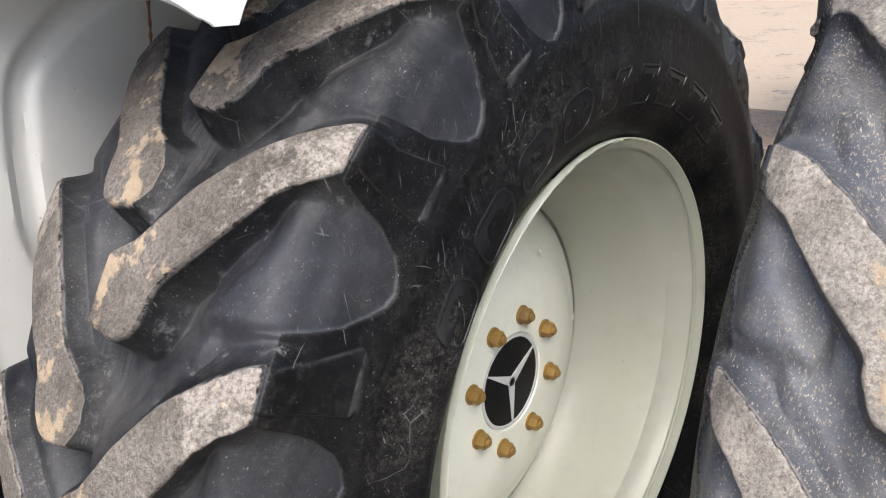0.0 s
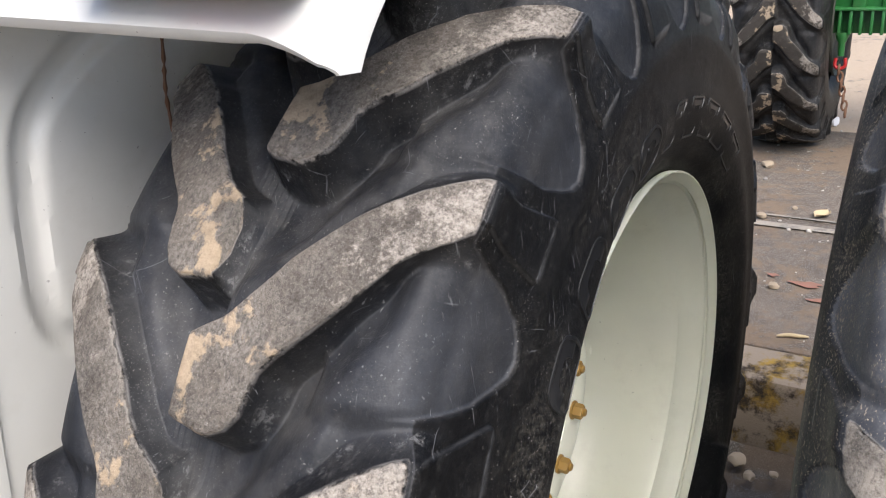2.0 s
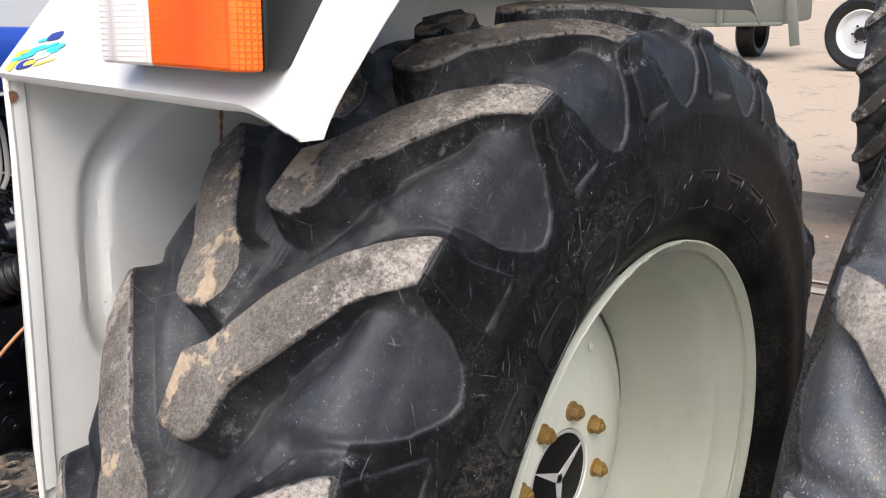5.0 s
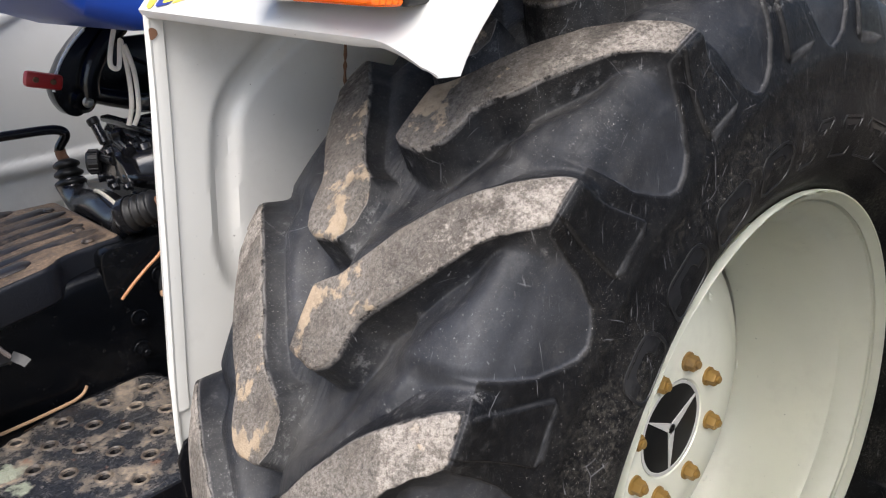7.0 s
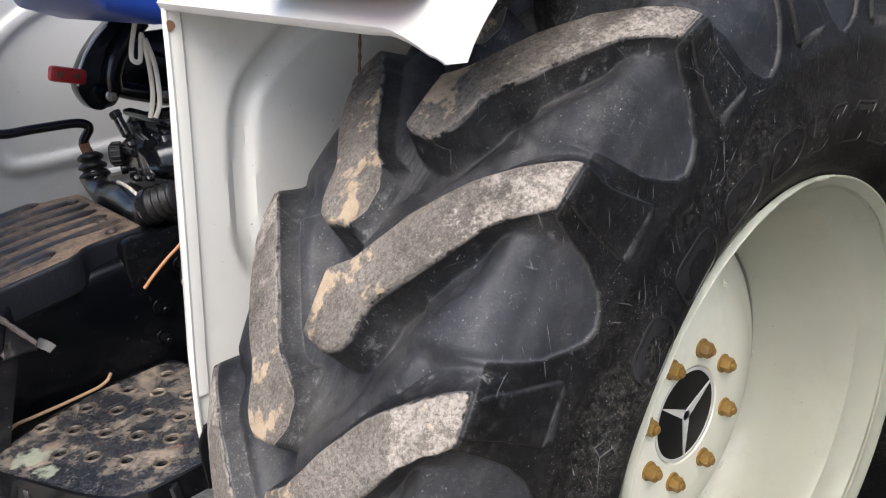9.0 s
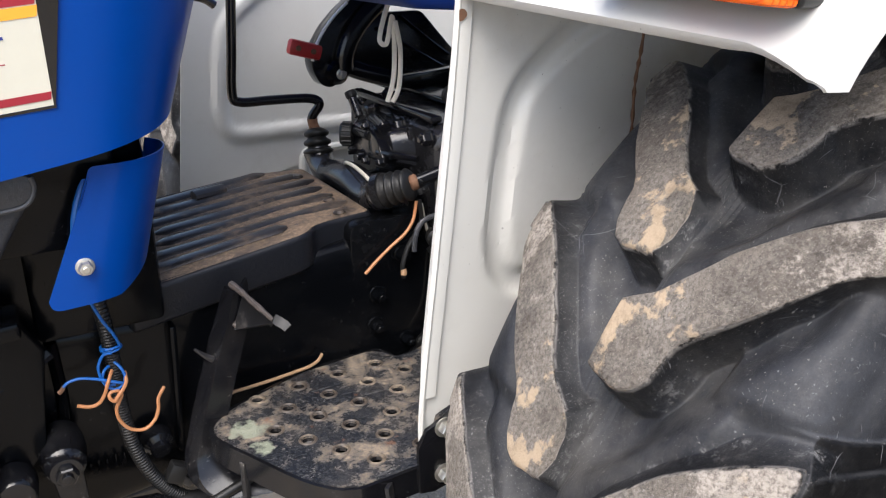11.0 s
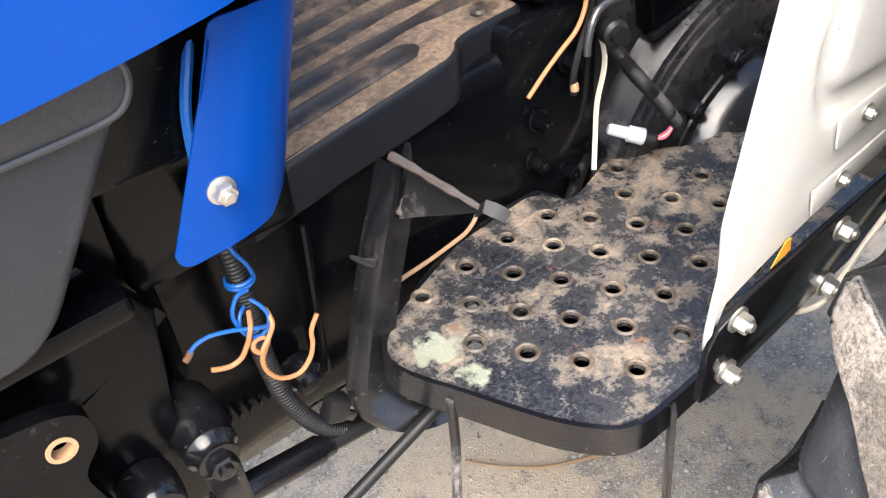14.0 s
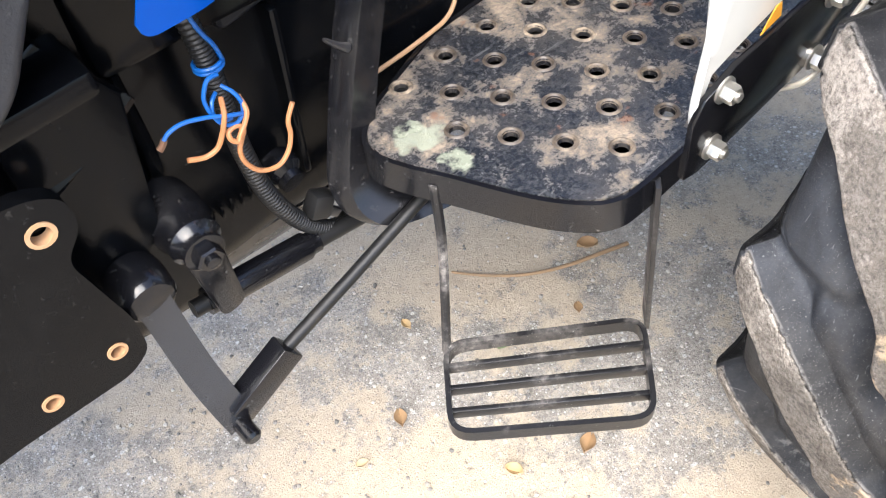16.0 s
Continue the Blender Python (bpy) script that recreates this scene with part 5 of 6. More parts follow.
def boot(a, b2, r, rings, name, parent, taper=.38):
    n = (Vector(b2) - Vector(a)).length
    prof = [(0, r * .9)]
    for k in range(rings):
        s = n * k / rings
        rr = r * (1 - taper * k / rings)
        prof += [(s, rr * .80), (s + .2 * n / rings, rr * 1.06), (s + .42 * n / rings, rr * 1.12), (s + .6 * n / rings, rr * 1.06), (s + .85 * n / rings, rr * .78)]
    prof += [(n, r * .45), (n, 0)]
    return part(name, lathe([(0, 0)] + prof, a, b2, 24), M_DARK, parent, "ribbed black rubber boot", 1.2)


boot((-.447, 1.157, .944), (-.444, 1.172, .993), .026, 3, "rubber_boot", elbow, .25)
boot((-.464, .838, .957), (-.432, .797, .975), .0255, 4, "rubber_boot", elbow, .12)
part("hose_clamp", lathe([(-.004, .027), (-.004, .0305), (.008, .0305), (.008, .027)], (-.466, .841, .956), (-.432, .797, .975), 24, close=True), M_BLACK, elbow)
part("clamp_screw", box((-.487, .835, .965), (.012, .010, .016), None, .002), M_BLACK, elbow)
part("gear_lever", tube([(-.444, 1.172, .985), (-.447, 1.178, 1.000), (-.448, 1.176, 1.015), (-.436, 1.168, 1.036), (-.440, 1.168, 1.046), (-.463, 1.170, 1.052), (-.53, 1.17, 1.055), (-.585, 1.17, 1.057), (-.598, 1.17, 1.075), (-.592, 1.165, 1.16), (-.58, 1.16, 1.32), (-.57, 1.16, 1.44)], .0088, 12, 6), M_BLACK, tractor, "bent black gear lever")
part("lever_neck", tube([(-.443, 1.170, .985), (-.447, 1.177, 1.000), (-.448, 1.177, 1.012)], .0100, 10, 4), M_RUST, elbow)
part("selector_rod", tube([(-.434, .795, .976), (-.26, .780, 1.022), (-.05, .776, 1.07)], .0105, 12, 3), M_BLACK, tractor, "black selector rod")
part("rod_collar", rod((-.437, .798, .975), (-.424, .794, .979), .0125, 14, .003), M_RUST, elbow)

# hydraulic housing behind
secs = []
for x, y0, y1, z0, z1 in ((-.375, .83, 1.16, .52, 1.040), (-.36, .82, 1.17, .50, 1.052), (.10, .82, 1.17, .48, 1.06), (.34, .84, 1.15, .5, 1.05)):
    secs.append(across(x, rounded([(y0, z0), (y0, z1), (y1, z1), (y1, z0)], .03, 4)))
lift = part("lift_housing", loft(secs), M_CAST, tractor, "black hydraulic lift housing")
part("top_plate", box((-.12, 1.03, 1.064), (.34, .25, .010), None, .003), M_BLACK, lift)
part("side_plate", box((-.15, .90, 1.066), (.20, .11, .006), Matrix.Rotation(.18, 4, "Z"), .002), M_BLACK, lift)
part("top_rail", box((-.20, 1.12, 1.082), (.24, .035, .024), Matrix.Rotation(.34, 4, "Z"), .003), M_BLACK, lift)
part("cover_lip", box((-.366, .99, 1.060), (.020, .31, .012), None, .004), M_BLACK, lift)
for x, y in ((-.33, .85), (-.25, .85), (-.12, .85), (-.33, 1.09)):
    part("bolt", hexbolt((x, y, 1.050), (x, y, 1.066), .011, .014), M_BLACK, lift)
part("bolt", hexbolt((-.155, .925, 1.068), (-.155, .925, 1.080), .010, .013), M_ZINC, lift, "bare zinc bolt")
part("bolt", hexbolt((-.20, 1.02, 1.069), (-.20, 1.02, 1.082), .009, .012), M_BRASS, lift, "yellow zinc bolt")
for y, z in ((.984, 1.032), (.937, 1.034), (.842, 1.030), (.88, .93), (1.05, .92), (.86, .84)):
    part("bolt", hexbolt((-.374, y, z), (-.392, y, z), .0115, .015), M_BLACK, lift)
part("face_rib", box((-.378, .905, .96), (.014, .012, .16), None, .005), M_CAST, lift)
# control valve in front of it
valve = part("control_valve", loft([across(-.375, rounded([(.89, .965), (.90, 1.035), (1.06, 1.045), (1.07, .955)], .02, 3)), across(-.41, rounded([(.90, .975), (.915, 1.030), (1.045, 1.040), (1.05, .965)], .02, 3)), across(-.43, rounded([(.955, .98), (.96, 1.022), (1.03, 1.028), (1.035, .972)], .012, 3))]), M_CAST, tractor, "black cast control valve")
knob = part("valve_knob", lathe([(0, 0), (0, .016), (.004, .0205), (.020, .0205), (.024, .017), (.0245, .012), (.022, .010), (.022, 0)], (-.425, 1.035, 1.006), (-.47, 1.060, 1.008), 26), M_DARK, valve)
for k in range(14):
    a = 2 * math.pi * k / 14
    mk, _ = axis_frame((-.425, 1.035, 1.006), (-.47, 1.060, 1.008))
    p0, p1 = mk @ Vector((.0205 * math.cos(a), .0205 * math.sin(a), .004)), mk @ Vector((.0205 * math.cos(a), .0205 * math.sin(a), .020))
    part("knurl", rod(tuple(p0), tuple(p1), .0018, 6), M_DARK, knob)
part("valve_spool", rod((-.425, 1.04, 1.012), (-.43, .955, 1.020), .0095, 14, .003), M_BLACK, valve)
part("valve_spool", rod((-.405, .99, 1.040), (-.415, .925, 1.035), .012, 14, .003), M_BLACK, valve)
part("valve_port", rod((-.415, 1.030, 1.036), (-.420, 1.047, 1.070), .0085, 14, .002), M_CAST, valve)
part("port_cap", rod((-.4198, 1.046, 1.068), (-.4225, 1.051, 1.080), .0105, 14, .002), M_DARK, valve)
part("valve_port", rod((-.40, 1.0, 1.038), (-.405, 1.0, 1.062), .013, 6, .003), M_BLACK, valve)
for y, z in ((1.030, .980), (.992, .978)):
    part("valve_fitting", lathe([(0, 0), (0, .0095), (.010, .0095), (.010, .006), (.006, .005), (.006, 0)], (-.428, y, z), (-.46, y + .008, z), 16), M_BLACK, valve)
part("valve_rib", sheet([(-.433, .955, 1.030), (-.433, .925, 1.020), (-.433, .898, .988), (-.433, .905, .982), (-.433, .960, .985)], (.03, 0, 0), .003), M_BLACK, valve)
for y, z in ((.965, .975), (.96, 1.035), (.905, .985)):
    part("valve_bolt", hexbolt((-.43, y, z), (-.441, y, z), .0065, .0085), M_BLACK, valve)
part("valve_link", tube([(-.43, .925, .998), (-.42, .88, 1.0), (-.40, .84, 1.0)], .0055, 8, 4), M_BLACK, valve)
# steering column side: quadrant with red lever, pipes
sector = [(-.322, 1.225), (-.358, 1.196), (-.386, 1.168), (-.408, 1.135), (-.418, 1.108), (-.414, 1.085), (-.400, 1.060), (-.379, 1.052), (-.352, 1.068), (-.346, 1.090), (-.352, 1.115), (-.343, 1.145), (-.318, 1.180), (-.285, 1.215), (-.270, 1.235)]
quad = part("lever_quadrant", sheet(xz(rounded(sector, .010, 3), 1.243), (0, .040, 0), .006, 3), M_BLACK, tractor, "black curved lever quadrant with a toothed pale edge")
part("quadrant_edge", tube([(-.338, 1.241, 1.214), (-.366, 1.241, 1.190), (-.391, 1.241, 1.162), (-.411, 1.241, 1.128), (-.416, 1.241, 1.108)], .0046, 8, 14, flat=.6, radii=lambda t: .0046 + .0008 * math.sin(t * 210)), M_PAPER, quad, "pale toothed edge")
part("inner_arm", tube([(-.352, 1.236, 1.085), (-.350, 1.236, 1.115), (-.334, 1.236, 1.150), (-.305, 1.236, 1.185), (-.270, 1.236, 1.215)], .012, 10, 8, flat=1.6), M_BLACK, quad, "curved black lever arm")
cover_plate = part("side_cover", sheet(xz(rounded([(-.345, 1.075), (-.285, 1.190), (-.165, 1.190), (-.07, 1.085), (-.12, 1.03), (-.245, 1.035)], .012, 3), 1.262), (0, .012, 0), .003), M_BLACK, quad, "flat black cover behind the levers")
part("cover_rib", tube([(-.270, 1.257, 1.160), (-.19, 1.257, 1.115), (-.115, 1.257, 1.072)], .006, 8, 3, flat=.6), M_BLACK, cover_plate)
part("cover_rib", tube([(-.215, 1.257, 1.182), (-.155, 1.257, 1.135), (-.10, 1.257, 1.095)], .004, 8, 3, flat=.6), M_BLACK, cover_plate)
part("red_grip", box((-.430, 1.243, 1.131), (.068, .022, .030), Matrix.Rotation(.28, 4, "Y"), .007), M_RED, quad, "red plastic lever grip")
for k in (-.016, .014):
    part("grip_screw", rod((-.430 + k, 1.233, 1.131 - .28 * k), (-.430 + k, 1.229, 1.131 - .28 * k), .0055, 12, .001), M_RUST, quad)
part("pivot_boss", lathe([(0, 0), (0, .024), (.012, .024), (.018, .017), (.018, 0)], (-.368, 1.246, 1.083), (-.368, 1.22, 1.083), 24), M_BLACK, quad)
part("pivot_bolt", hexbolt((-.362, 1.230, 1.080), (-.362, 1.218, 1.080), .008, .011), M_ZINC, quad)
part("cross_tube", tube([(-.335, 1.275, 1.090), (-.28, 1.255, 1.070), (-.15, 1.215, 1.035)], .020, 18, 3), M_BLACK, quad)
part("rag_handle", tube([(-.300, .889, 1.088), (-.265, .920, 1.090), (-.229, .952, 1.091), (-.126, 1.002, 1.092), (-.027, 1.041, 1.094)], .010, 9, 10, radii=lambda t: .0092 + .0011 * math.sin(t * 61) + .0008 * math.sin(t * 143)), M_WHITEWIRE, lift, "handle wrapped in torn cream rag")
part("handle_knob", lathe([(0, 0), (.002, .011), (.012, .017), (.024, .017), (.034, .010), (.036, 0)], (-.302, .887, 1.088), (-.33, .862, 1.088), 20), M_DARK, lift)
for k in range(7):
    c0 = Vector((-.285, .902, 1.090)).lerp(Vector((-.13, 1.0, 1.092)), k / 6.5)
    part("rag_end", tube([c0, c0 + Vector((-.012, -.010, .004 - .006 * (k % 3))), c0 + Vector((-.018 - .006 * (k % 2), -.016, -.014 + .012 * (k % 4)))], .0025, 5, 4, radii=lambda t: .003 - .002 * t), M_WHITEWIRE, lift)
# axle housing beside the platform: a stepped drum with a ring of bolts and a domed cover
AX, AZ = -.12, .60
axle = part("axle_housing", lathe([(0, 0), (0, .31), (.085, .305), (.105, .296), (.140, .284), (.1425, .276), (.147, .276), (.1495, .266), (.154, .266), (.158, .252), (.160, .222), (.158, .214), (.154, .176)], (AX, .92, AZ), (AX, .30, AZ), 72), M_CAST, tractor, "black cast axle drum with a stepped rim")
part("domed_cover", lathe([(.150, .180), (.158, .178), (.162, .170), (.176, .166), (.206, .150), (.232, .118), (.248, .075), (.254, .03), (.255, 0)], (AX, .92, AZ), (AX, .30, AZ), 56), M_BLACK, axle, "gloss black domed cover")
part("axle_tube", lathe([(0, 0), (0, .11), (.20, .09), (.40, .09), (.40, 0)], (0, .72, HUB), (0, .30, HUB), 32), M_CAST, axle)
for k in range(14):
    a = k * math.pi / 7 + .12
    px, pz = AX + .196 * math.cos(a), AZ + .196 * math.sin(a)
    part("flange_bolt", hexbolt((px, .768, pz), (px, .750, pz), .0115, .015), M_BLACK, axle)
part("frame_beam", box((-.20, .812, .893), (.24, .036, .050), Matrix.Rotation(-.19, 4, "Y"), .004), M_MATT, tractor, "black beam along the lift housing")
part("beam_lip", box((-.20, .794, .868), (.24, .010, .008), Matrix.Rotation(-.19, 4, "Y"), .002), M_BLACK, tractor)

# seat, with a cord tied to it
part("seat", loft([across(x, rounded([(1.012 - w, z), (1.012 - w, z + .09), (1.012 + w, z + .09), (1.012 + w, z)], .04, 4)) for x, w, z in ((-.52, .20, 1.30), (-.49, .24, 1.262), (-.42, .25, 1.235), (-.25, .25, 1.222), (.0, .25, 1.22), (.06, .24, 1.23))]), M_SEAT, tractor, "shiny blue driver seat")
part("seat_post", box((.08, 1.0, 1.14), (.14, .14, .17), None, .02), M_BLACK, tractor)

# ---- bonnet, shield and tank ----
hood_rows = []
for v in np.linspace(0, 1, 16):
    row = []
    plan = [(-2.0, .634), (-1.5, .634), (-1.1, .634), (-1.0, .634), (-.940, .6345), (-.880, .643), (-.838, .672), (-.814, .712), (-.800, .76), (-.777, .86), (-.752, 1.0), (-.744, 1.14)]
    for p in spline([(a, b2, 0) for a, b2 in plan], 5):
        low = float(np.interp(p.x, [-2.0, -1.1, -1.0, -.90, -.84, -.775], [1.03, 1.089, 1.102, 1.117, 1.128, 1.146]))
        zz = low + (1.62 - low) * v
        push = .34 * min(zz - 1.105, .295) * float(np.interp(p.x, [-.95, -.785], [0, 1]))
        row.append((p.x + push, p.y - .02 * max(0, 1.2 - zz) * 0, zz))
    hood_rows.append(row)
bm = surface(hood_rows)
bmesh.ops.remove_doubles(bm, verts=bm.verts, dist=.0006)
bmesh.ops.recalc_face_normals(bm, faces=bm.faces)
bmesh.ops.solidify(bm, geom=list(bm.faces), thickness=.003)
hood = part("bonnet", bm, M_BLUE, tractor, "glossy blue bonnet side panel")
part("bonnet_top", box((-1.4, 1.0, 1.62), (1.4, .74, .02), None, .005), M_BLUE, hood)


def decal(name, x0, x1, low0, low1, z0, z1, y, mt, label=""):
    """A strip on the bonnet side: from x0 to x1, its foot running from low0 to low1."""
    pts = [(x0, y, low0 + z0), (x1, y, low1 + z0), (x1 + (z1 - z0) * .18, y, low1 + z1), (x0, y, low0 + z1)]
    return part(name, sheet(pts, (0, -.0006, 0)), mt, hood, label)


DY = .6302
decal("decal", -1.6, -.928, 1.112, 1.176, 0, .14, DY + .0006, M_DECAL, "cream bonnet decal")
decal("decal_edge", -1.6, -.9265, 1.112, 1.176, -.003, .0, DY, M_GLOSSBLACK)
decal("decal_edge", -.9285, -.9265, 1.176, 1.176, 0, .14, DY, M_GLOSSBLACK)
decal("decal_stripe", -1.6, -.930, 1.112, 1.176, .006, .014, DY - .0001, M_DECALRED)
decal("decal_stripe", -1.6, -.93, 1.112, 1.176, .088, .099, DY - .0001, M_DECALORANGE)
decal("decal_stripe", -1.6, -.93, 1.112, 1.176, .100, .108, DY - .0001, M_DECALRED)


def lettering(text, size, mt, at, slant=0.0, bold=0.0, turn=0.0, side="LEFT"):
    cu = bpy.data.curves.new("lettering", "FONT")
    cu.body, cu.size, cu.extrude, cu.shear, cu.offset, cu.align_x = text, size, .0002, slant, bold, side
    ob = new("lettering", cu)
    dep = bpy.context.evaluated_depsgraph_get()
    me = bpy.data.meshes.new_from_object(ob.evaluated_get(dep))
    bpy.data.objects.remove(ob)
    me.materials.clear()
    me.materials.append(mt)
    o = new("lettering", me)
    o.parent = hood
    o.matrix_basis = Matrix.Translation(at) @ pose(0, 0, 0, 90, 0, 0) @ Matrix.Rotation(turn, 4, "Z")
    return o


lettering("per", .060, M_GLOSSBLACK, (-1.050, DY - .0004, 1.183), 0, .0010, .095, "RIGHT")
lettering("Plus", .033, M_NAVY, (-1.042, DY - .0004, 1.218), .25, .0, .11)
lettering("+", .024, M_NAVY, (-.976, DY - .0004, 1.235), 0, .0006, .1)
part("decal_line", tube([(-1.0, DY, 1.2135), (-.985, DY, 1.2175), (-.966, DY, 1.2195)], .0007, 6, 4), M_DECALRED, hood)

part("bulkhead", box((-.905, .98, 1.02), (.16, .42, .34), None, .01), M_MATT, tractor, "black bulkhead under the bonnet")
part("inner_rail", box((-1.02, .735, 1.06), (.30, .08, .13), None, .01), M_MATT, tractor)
part("hood_handle", tube([(-.79, .86, 1.258), (-.745, .85, 1.262), (-.713, .85, 1.259), (-.697, .85, 1.250)], .008, 10, 5, flat=.6, radii=lambda t: .0055 + .0045 * t), M_BLACK, hood, "black lever tip behind the bonnet")
# small blue shield below the bonnet
rows = []
plan = [(-.905, .668), (-.885, .668), (-.862, .670), (-.838, .680), (-.818, .702), (-.806, .732), (-.806, .762), (-.818, .785)]
for j in range(15):
    v = j / 14
    row = []
    for i, p in enumerate(spline([(a, b2, 0) for a, b2 in plan], 12)):
        u = i / 84
        round_off = .013 * (1 - math.sqrt(max(0, 1 - max(0, 1 - u / .085) ** 2)))
        ztop = 1.098 - round_off
        zbot = .934 + (.05 * max(0, (u - .42)) / .58 + .006 * u) + round_off
        z = zbot + (ztop - zbot) * v
        x = p.x - .062 * (1 - v) * (1 - .55 * u)
        row.append((x, p.y, z))
    rows.append(row)
bm = surface(rows, .002)
shield = part("shield", bm, M_BLUE, tractor, "blue sheet-metal side shield")
part("shield_bolt", hexbolt((-.923, .668, .983), (-.923, .656, .983), .0085, .0108), M_ZINC, shield, "zinc hexagon bolt")

prof = rounded([(-1.75, .86), (-1.075, .918), (-1.050, .938), (-.966, 1.068), (-.955, 1.085), (-.975, 1.10), (-1.75, 1.07)], .02, 4)
tank = part("tank", sheet(xz(prof, .668), (0, .30, 0), .016, 4), M_TANK, tractor, "dark grey moulded plastic tank")
band = [(-1.72, 1.000), (-1.137, 1.049), (-1.082, 1.058), (-1.021, 1.061), (-.980, 1.064), (-.966, 1.071), (-.960, 1.085), (-.962, 1.097), (-.975, 1.103), (-1.72, 1.075)]
part("tank_band", sheet(xz(band, .6665), (0, -.006, 0), .002), M_TANKBAND, tank, "pebbled upper band of the tank")
part("tank_seam", tube([(x, .661, z) for x, z in band[:8]], .003, 8, 3), M_TANKBAND, tank)

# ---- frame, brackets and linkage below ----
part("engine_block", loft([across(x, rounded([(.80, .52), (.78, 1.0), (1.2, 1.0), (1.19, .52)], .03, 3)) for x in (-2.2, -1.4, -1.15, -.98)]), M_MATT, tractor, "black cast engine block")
brk = rounded([(-1.60, .60), (-1.195, .640), (-1.09, .640), (-1.066, .656), (-1.064, .70), (-1.082, .79), (-1.060, .815), (-1.060, .845), (-1.080, .858), (-1.2, .875), (-1.60, .90)], .012, 4)


def ring_pts(cx, cz, r, y):
    return [(cx + r * math.cos(a), y, cz + r * math.sin(a)) for a in np.linspace(0, 2 * math.pi, 17)[:-1]]


HOLES3 = ((-1.086, .826, .0095), (-1.089, .677, .0075), (-1.153, .667, .0075), (-1.17, .835, .0095))
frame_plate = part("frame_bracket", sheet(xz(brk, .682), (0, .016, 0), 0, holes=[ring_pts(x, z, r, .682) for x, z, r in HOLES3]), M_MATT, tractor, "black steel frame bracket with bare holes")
for x, z, r in HOLES3:
    part("bare_hole_edge", lathe([(0, r * .85), (0, r * 1.22), (.002, r * 1.22), (.012, r * .85)], (x, .6805, z), (x, .70, z), 18, close=True), M_PRIMER, frame_plate, "bare primer round the bolt hole")
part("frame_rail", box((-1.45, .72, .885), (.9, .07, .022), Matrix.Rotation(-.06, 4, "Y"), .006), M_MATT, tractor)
part("frame_gusset", sheet(xz([(-1.06, .66), (-1.0, .72), (-.98, .86), (-1.02, .93), (-1.08, .90), (-1.08, .70)], .735), (0, .02, 0), .004), M_MATT, frame_plate)
shaft = part("pivot_boss", lathe([(0, 0), (0, .028), (.02, .030), (.045, .029), (.052, .025), (.066, .0255), (.072, .020), (.08, .018), (.08, 0)], (-.983, .78, .708), (-.983, .70, .704), 24), M_BLACK, tractor, "black pivot boss and link arm")
part("pivot_nut", hexbolt((-.983, .70, .704), (-.983, .685, .703), .014, .02), M_BLACK, shaft)
part("link_arm", sheet(xz(rounded([(-1.003, .715), (-.963, .715), (-.962, .60), (-.99, .595)], .012, 4), .712), (0, .012, 0), .002), M_BLACK, shaft)
lever = part("pedal_lever", surface([[tuple(p + Vector((-.0155, 0, -.005))), tuple(p + Vector((.0155, 0, .005)))] for p in spline([(-1.043, .700, .695), (-1.042, .690, .655), (-1.041, .672, .605), (-1.037, .655, .562), (-1.033, .648, .530)], 4)], .007), M_LEVER, tractor, "grey-black bent link lever")
part("lever_boss", lathe([(0, 0), (0, .026), (.012, .0275), (.036, .0255), (.042, .021), (.045, .012), (.045, 0)], (-1.043, .735, .693), (-1.043, .688, .690), 24), M_BLACK, lever)
part("clevis", box((-.996, .650, .562), (.082, .024, .030), Matrix.Rotation(-.50, 4, "Y"), .002), M_BLACK, lever)
part("clevis_pin", rod((-1.036, .662, .534), (-1.034, .620, .528), .0095, 12, .003), M_BLACK, lever)
part("brake_rod", tube([(-.965, .652, .577), (-.766, .668, .632), (-.60, .68, .70)], .0068, 12, 2), M_DARK, lever)
part("clutch_rod", tube([(-1.01, .735, .606), (-.79, .742, .572), (-.55, .75, .534)], .0095, 12, 2), M_DARK, tractor, "black clutch rod with a turnbuckle")
part("turnbuckle", lathe([(0, .010), (0, .015), (.02, .016), (.12, .016), (.125, .013), (.135, .013), (.135, .009)], (-.995, .736, .604), (-.80, .742, .575), 14, close=True), M_BLACK, tractor)
sensor = part("sensor", lathe([(0, 0), (0, .020), (.008, .023), (.020, .021), (.026, .014), (.034, .013), (.034, 0)], (-.862, .790, .668), (-.857, .735, .650), 20), M_BLACK, tractor, "round black sensor with a cable plug")
part("sensor_plug", box((-.846, .742, .628), (.026, .022, .030), Matrix.Rotation(.5, 4, "Y"), .005), M_DARK, sensor)
part("sensor_clip", box((-.835, .738, .612), (.020, .008, .012), Matrix.Rotation(.9, 4, "Y"), .003), M_SCRAPED, sensor)
# plain raised strokes cast into the housing, a rib and a plate edge
for k, (x, z) in enumerate(((-.951, .640), (-.940, .640), (-.929, .641), (-.917, .642), (-.905, .643), (-.894, .644))):
    part("cast_mark", box((x, .797, z), (.0035, .012, .022 if k % 2 else .017), Matrix.Rotation(.06, 4, "Y"), .001), M_MATT, gearbox)
part("cast_rib", box((-.822, .800, .73), (.010, .03, .20), Matrix.Rotation(.05, 4, "Y"), .004), M_MATT, gearbox)
part("cast_rib", tube([(-.971, .797, .84), (-.971, .795, .73), (-1.0, .795, .70), (-1.059, .795, .654)], .008, 8, 4), M_MATT, gearbox)
part("cast_rib", tube([(-1.10, .74, .80), (-1.03, .745, .82), (-.975, .75, .85)], .010, 8, 4), M_MATT, gearbox)
part("sump", loft([across(x, rounded([(.84, .50), (.81, .57), (1.18, .57), (1.15, .50)], .03, 3)) for x in (-1.7, -1.05, -.80, -.70)]), M_CAST, gearbox)

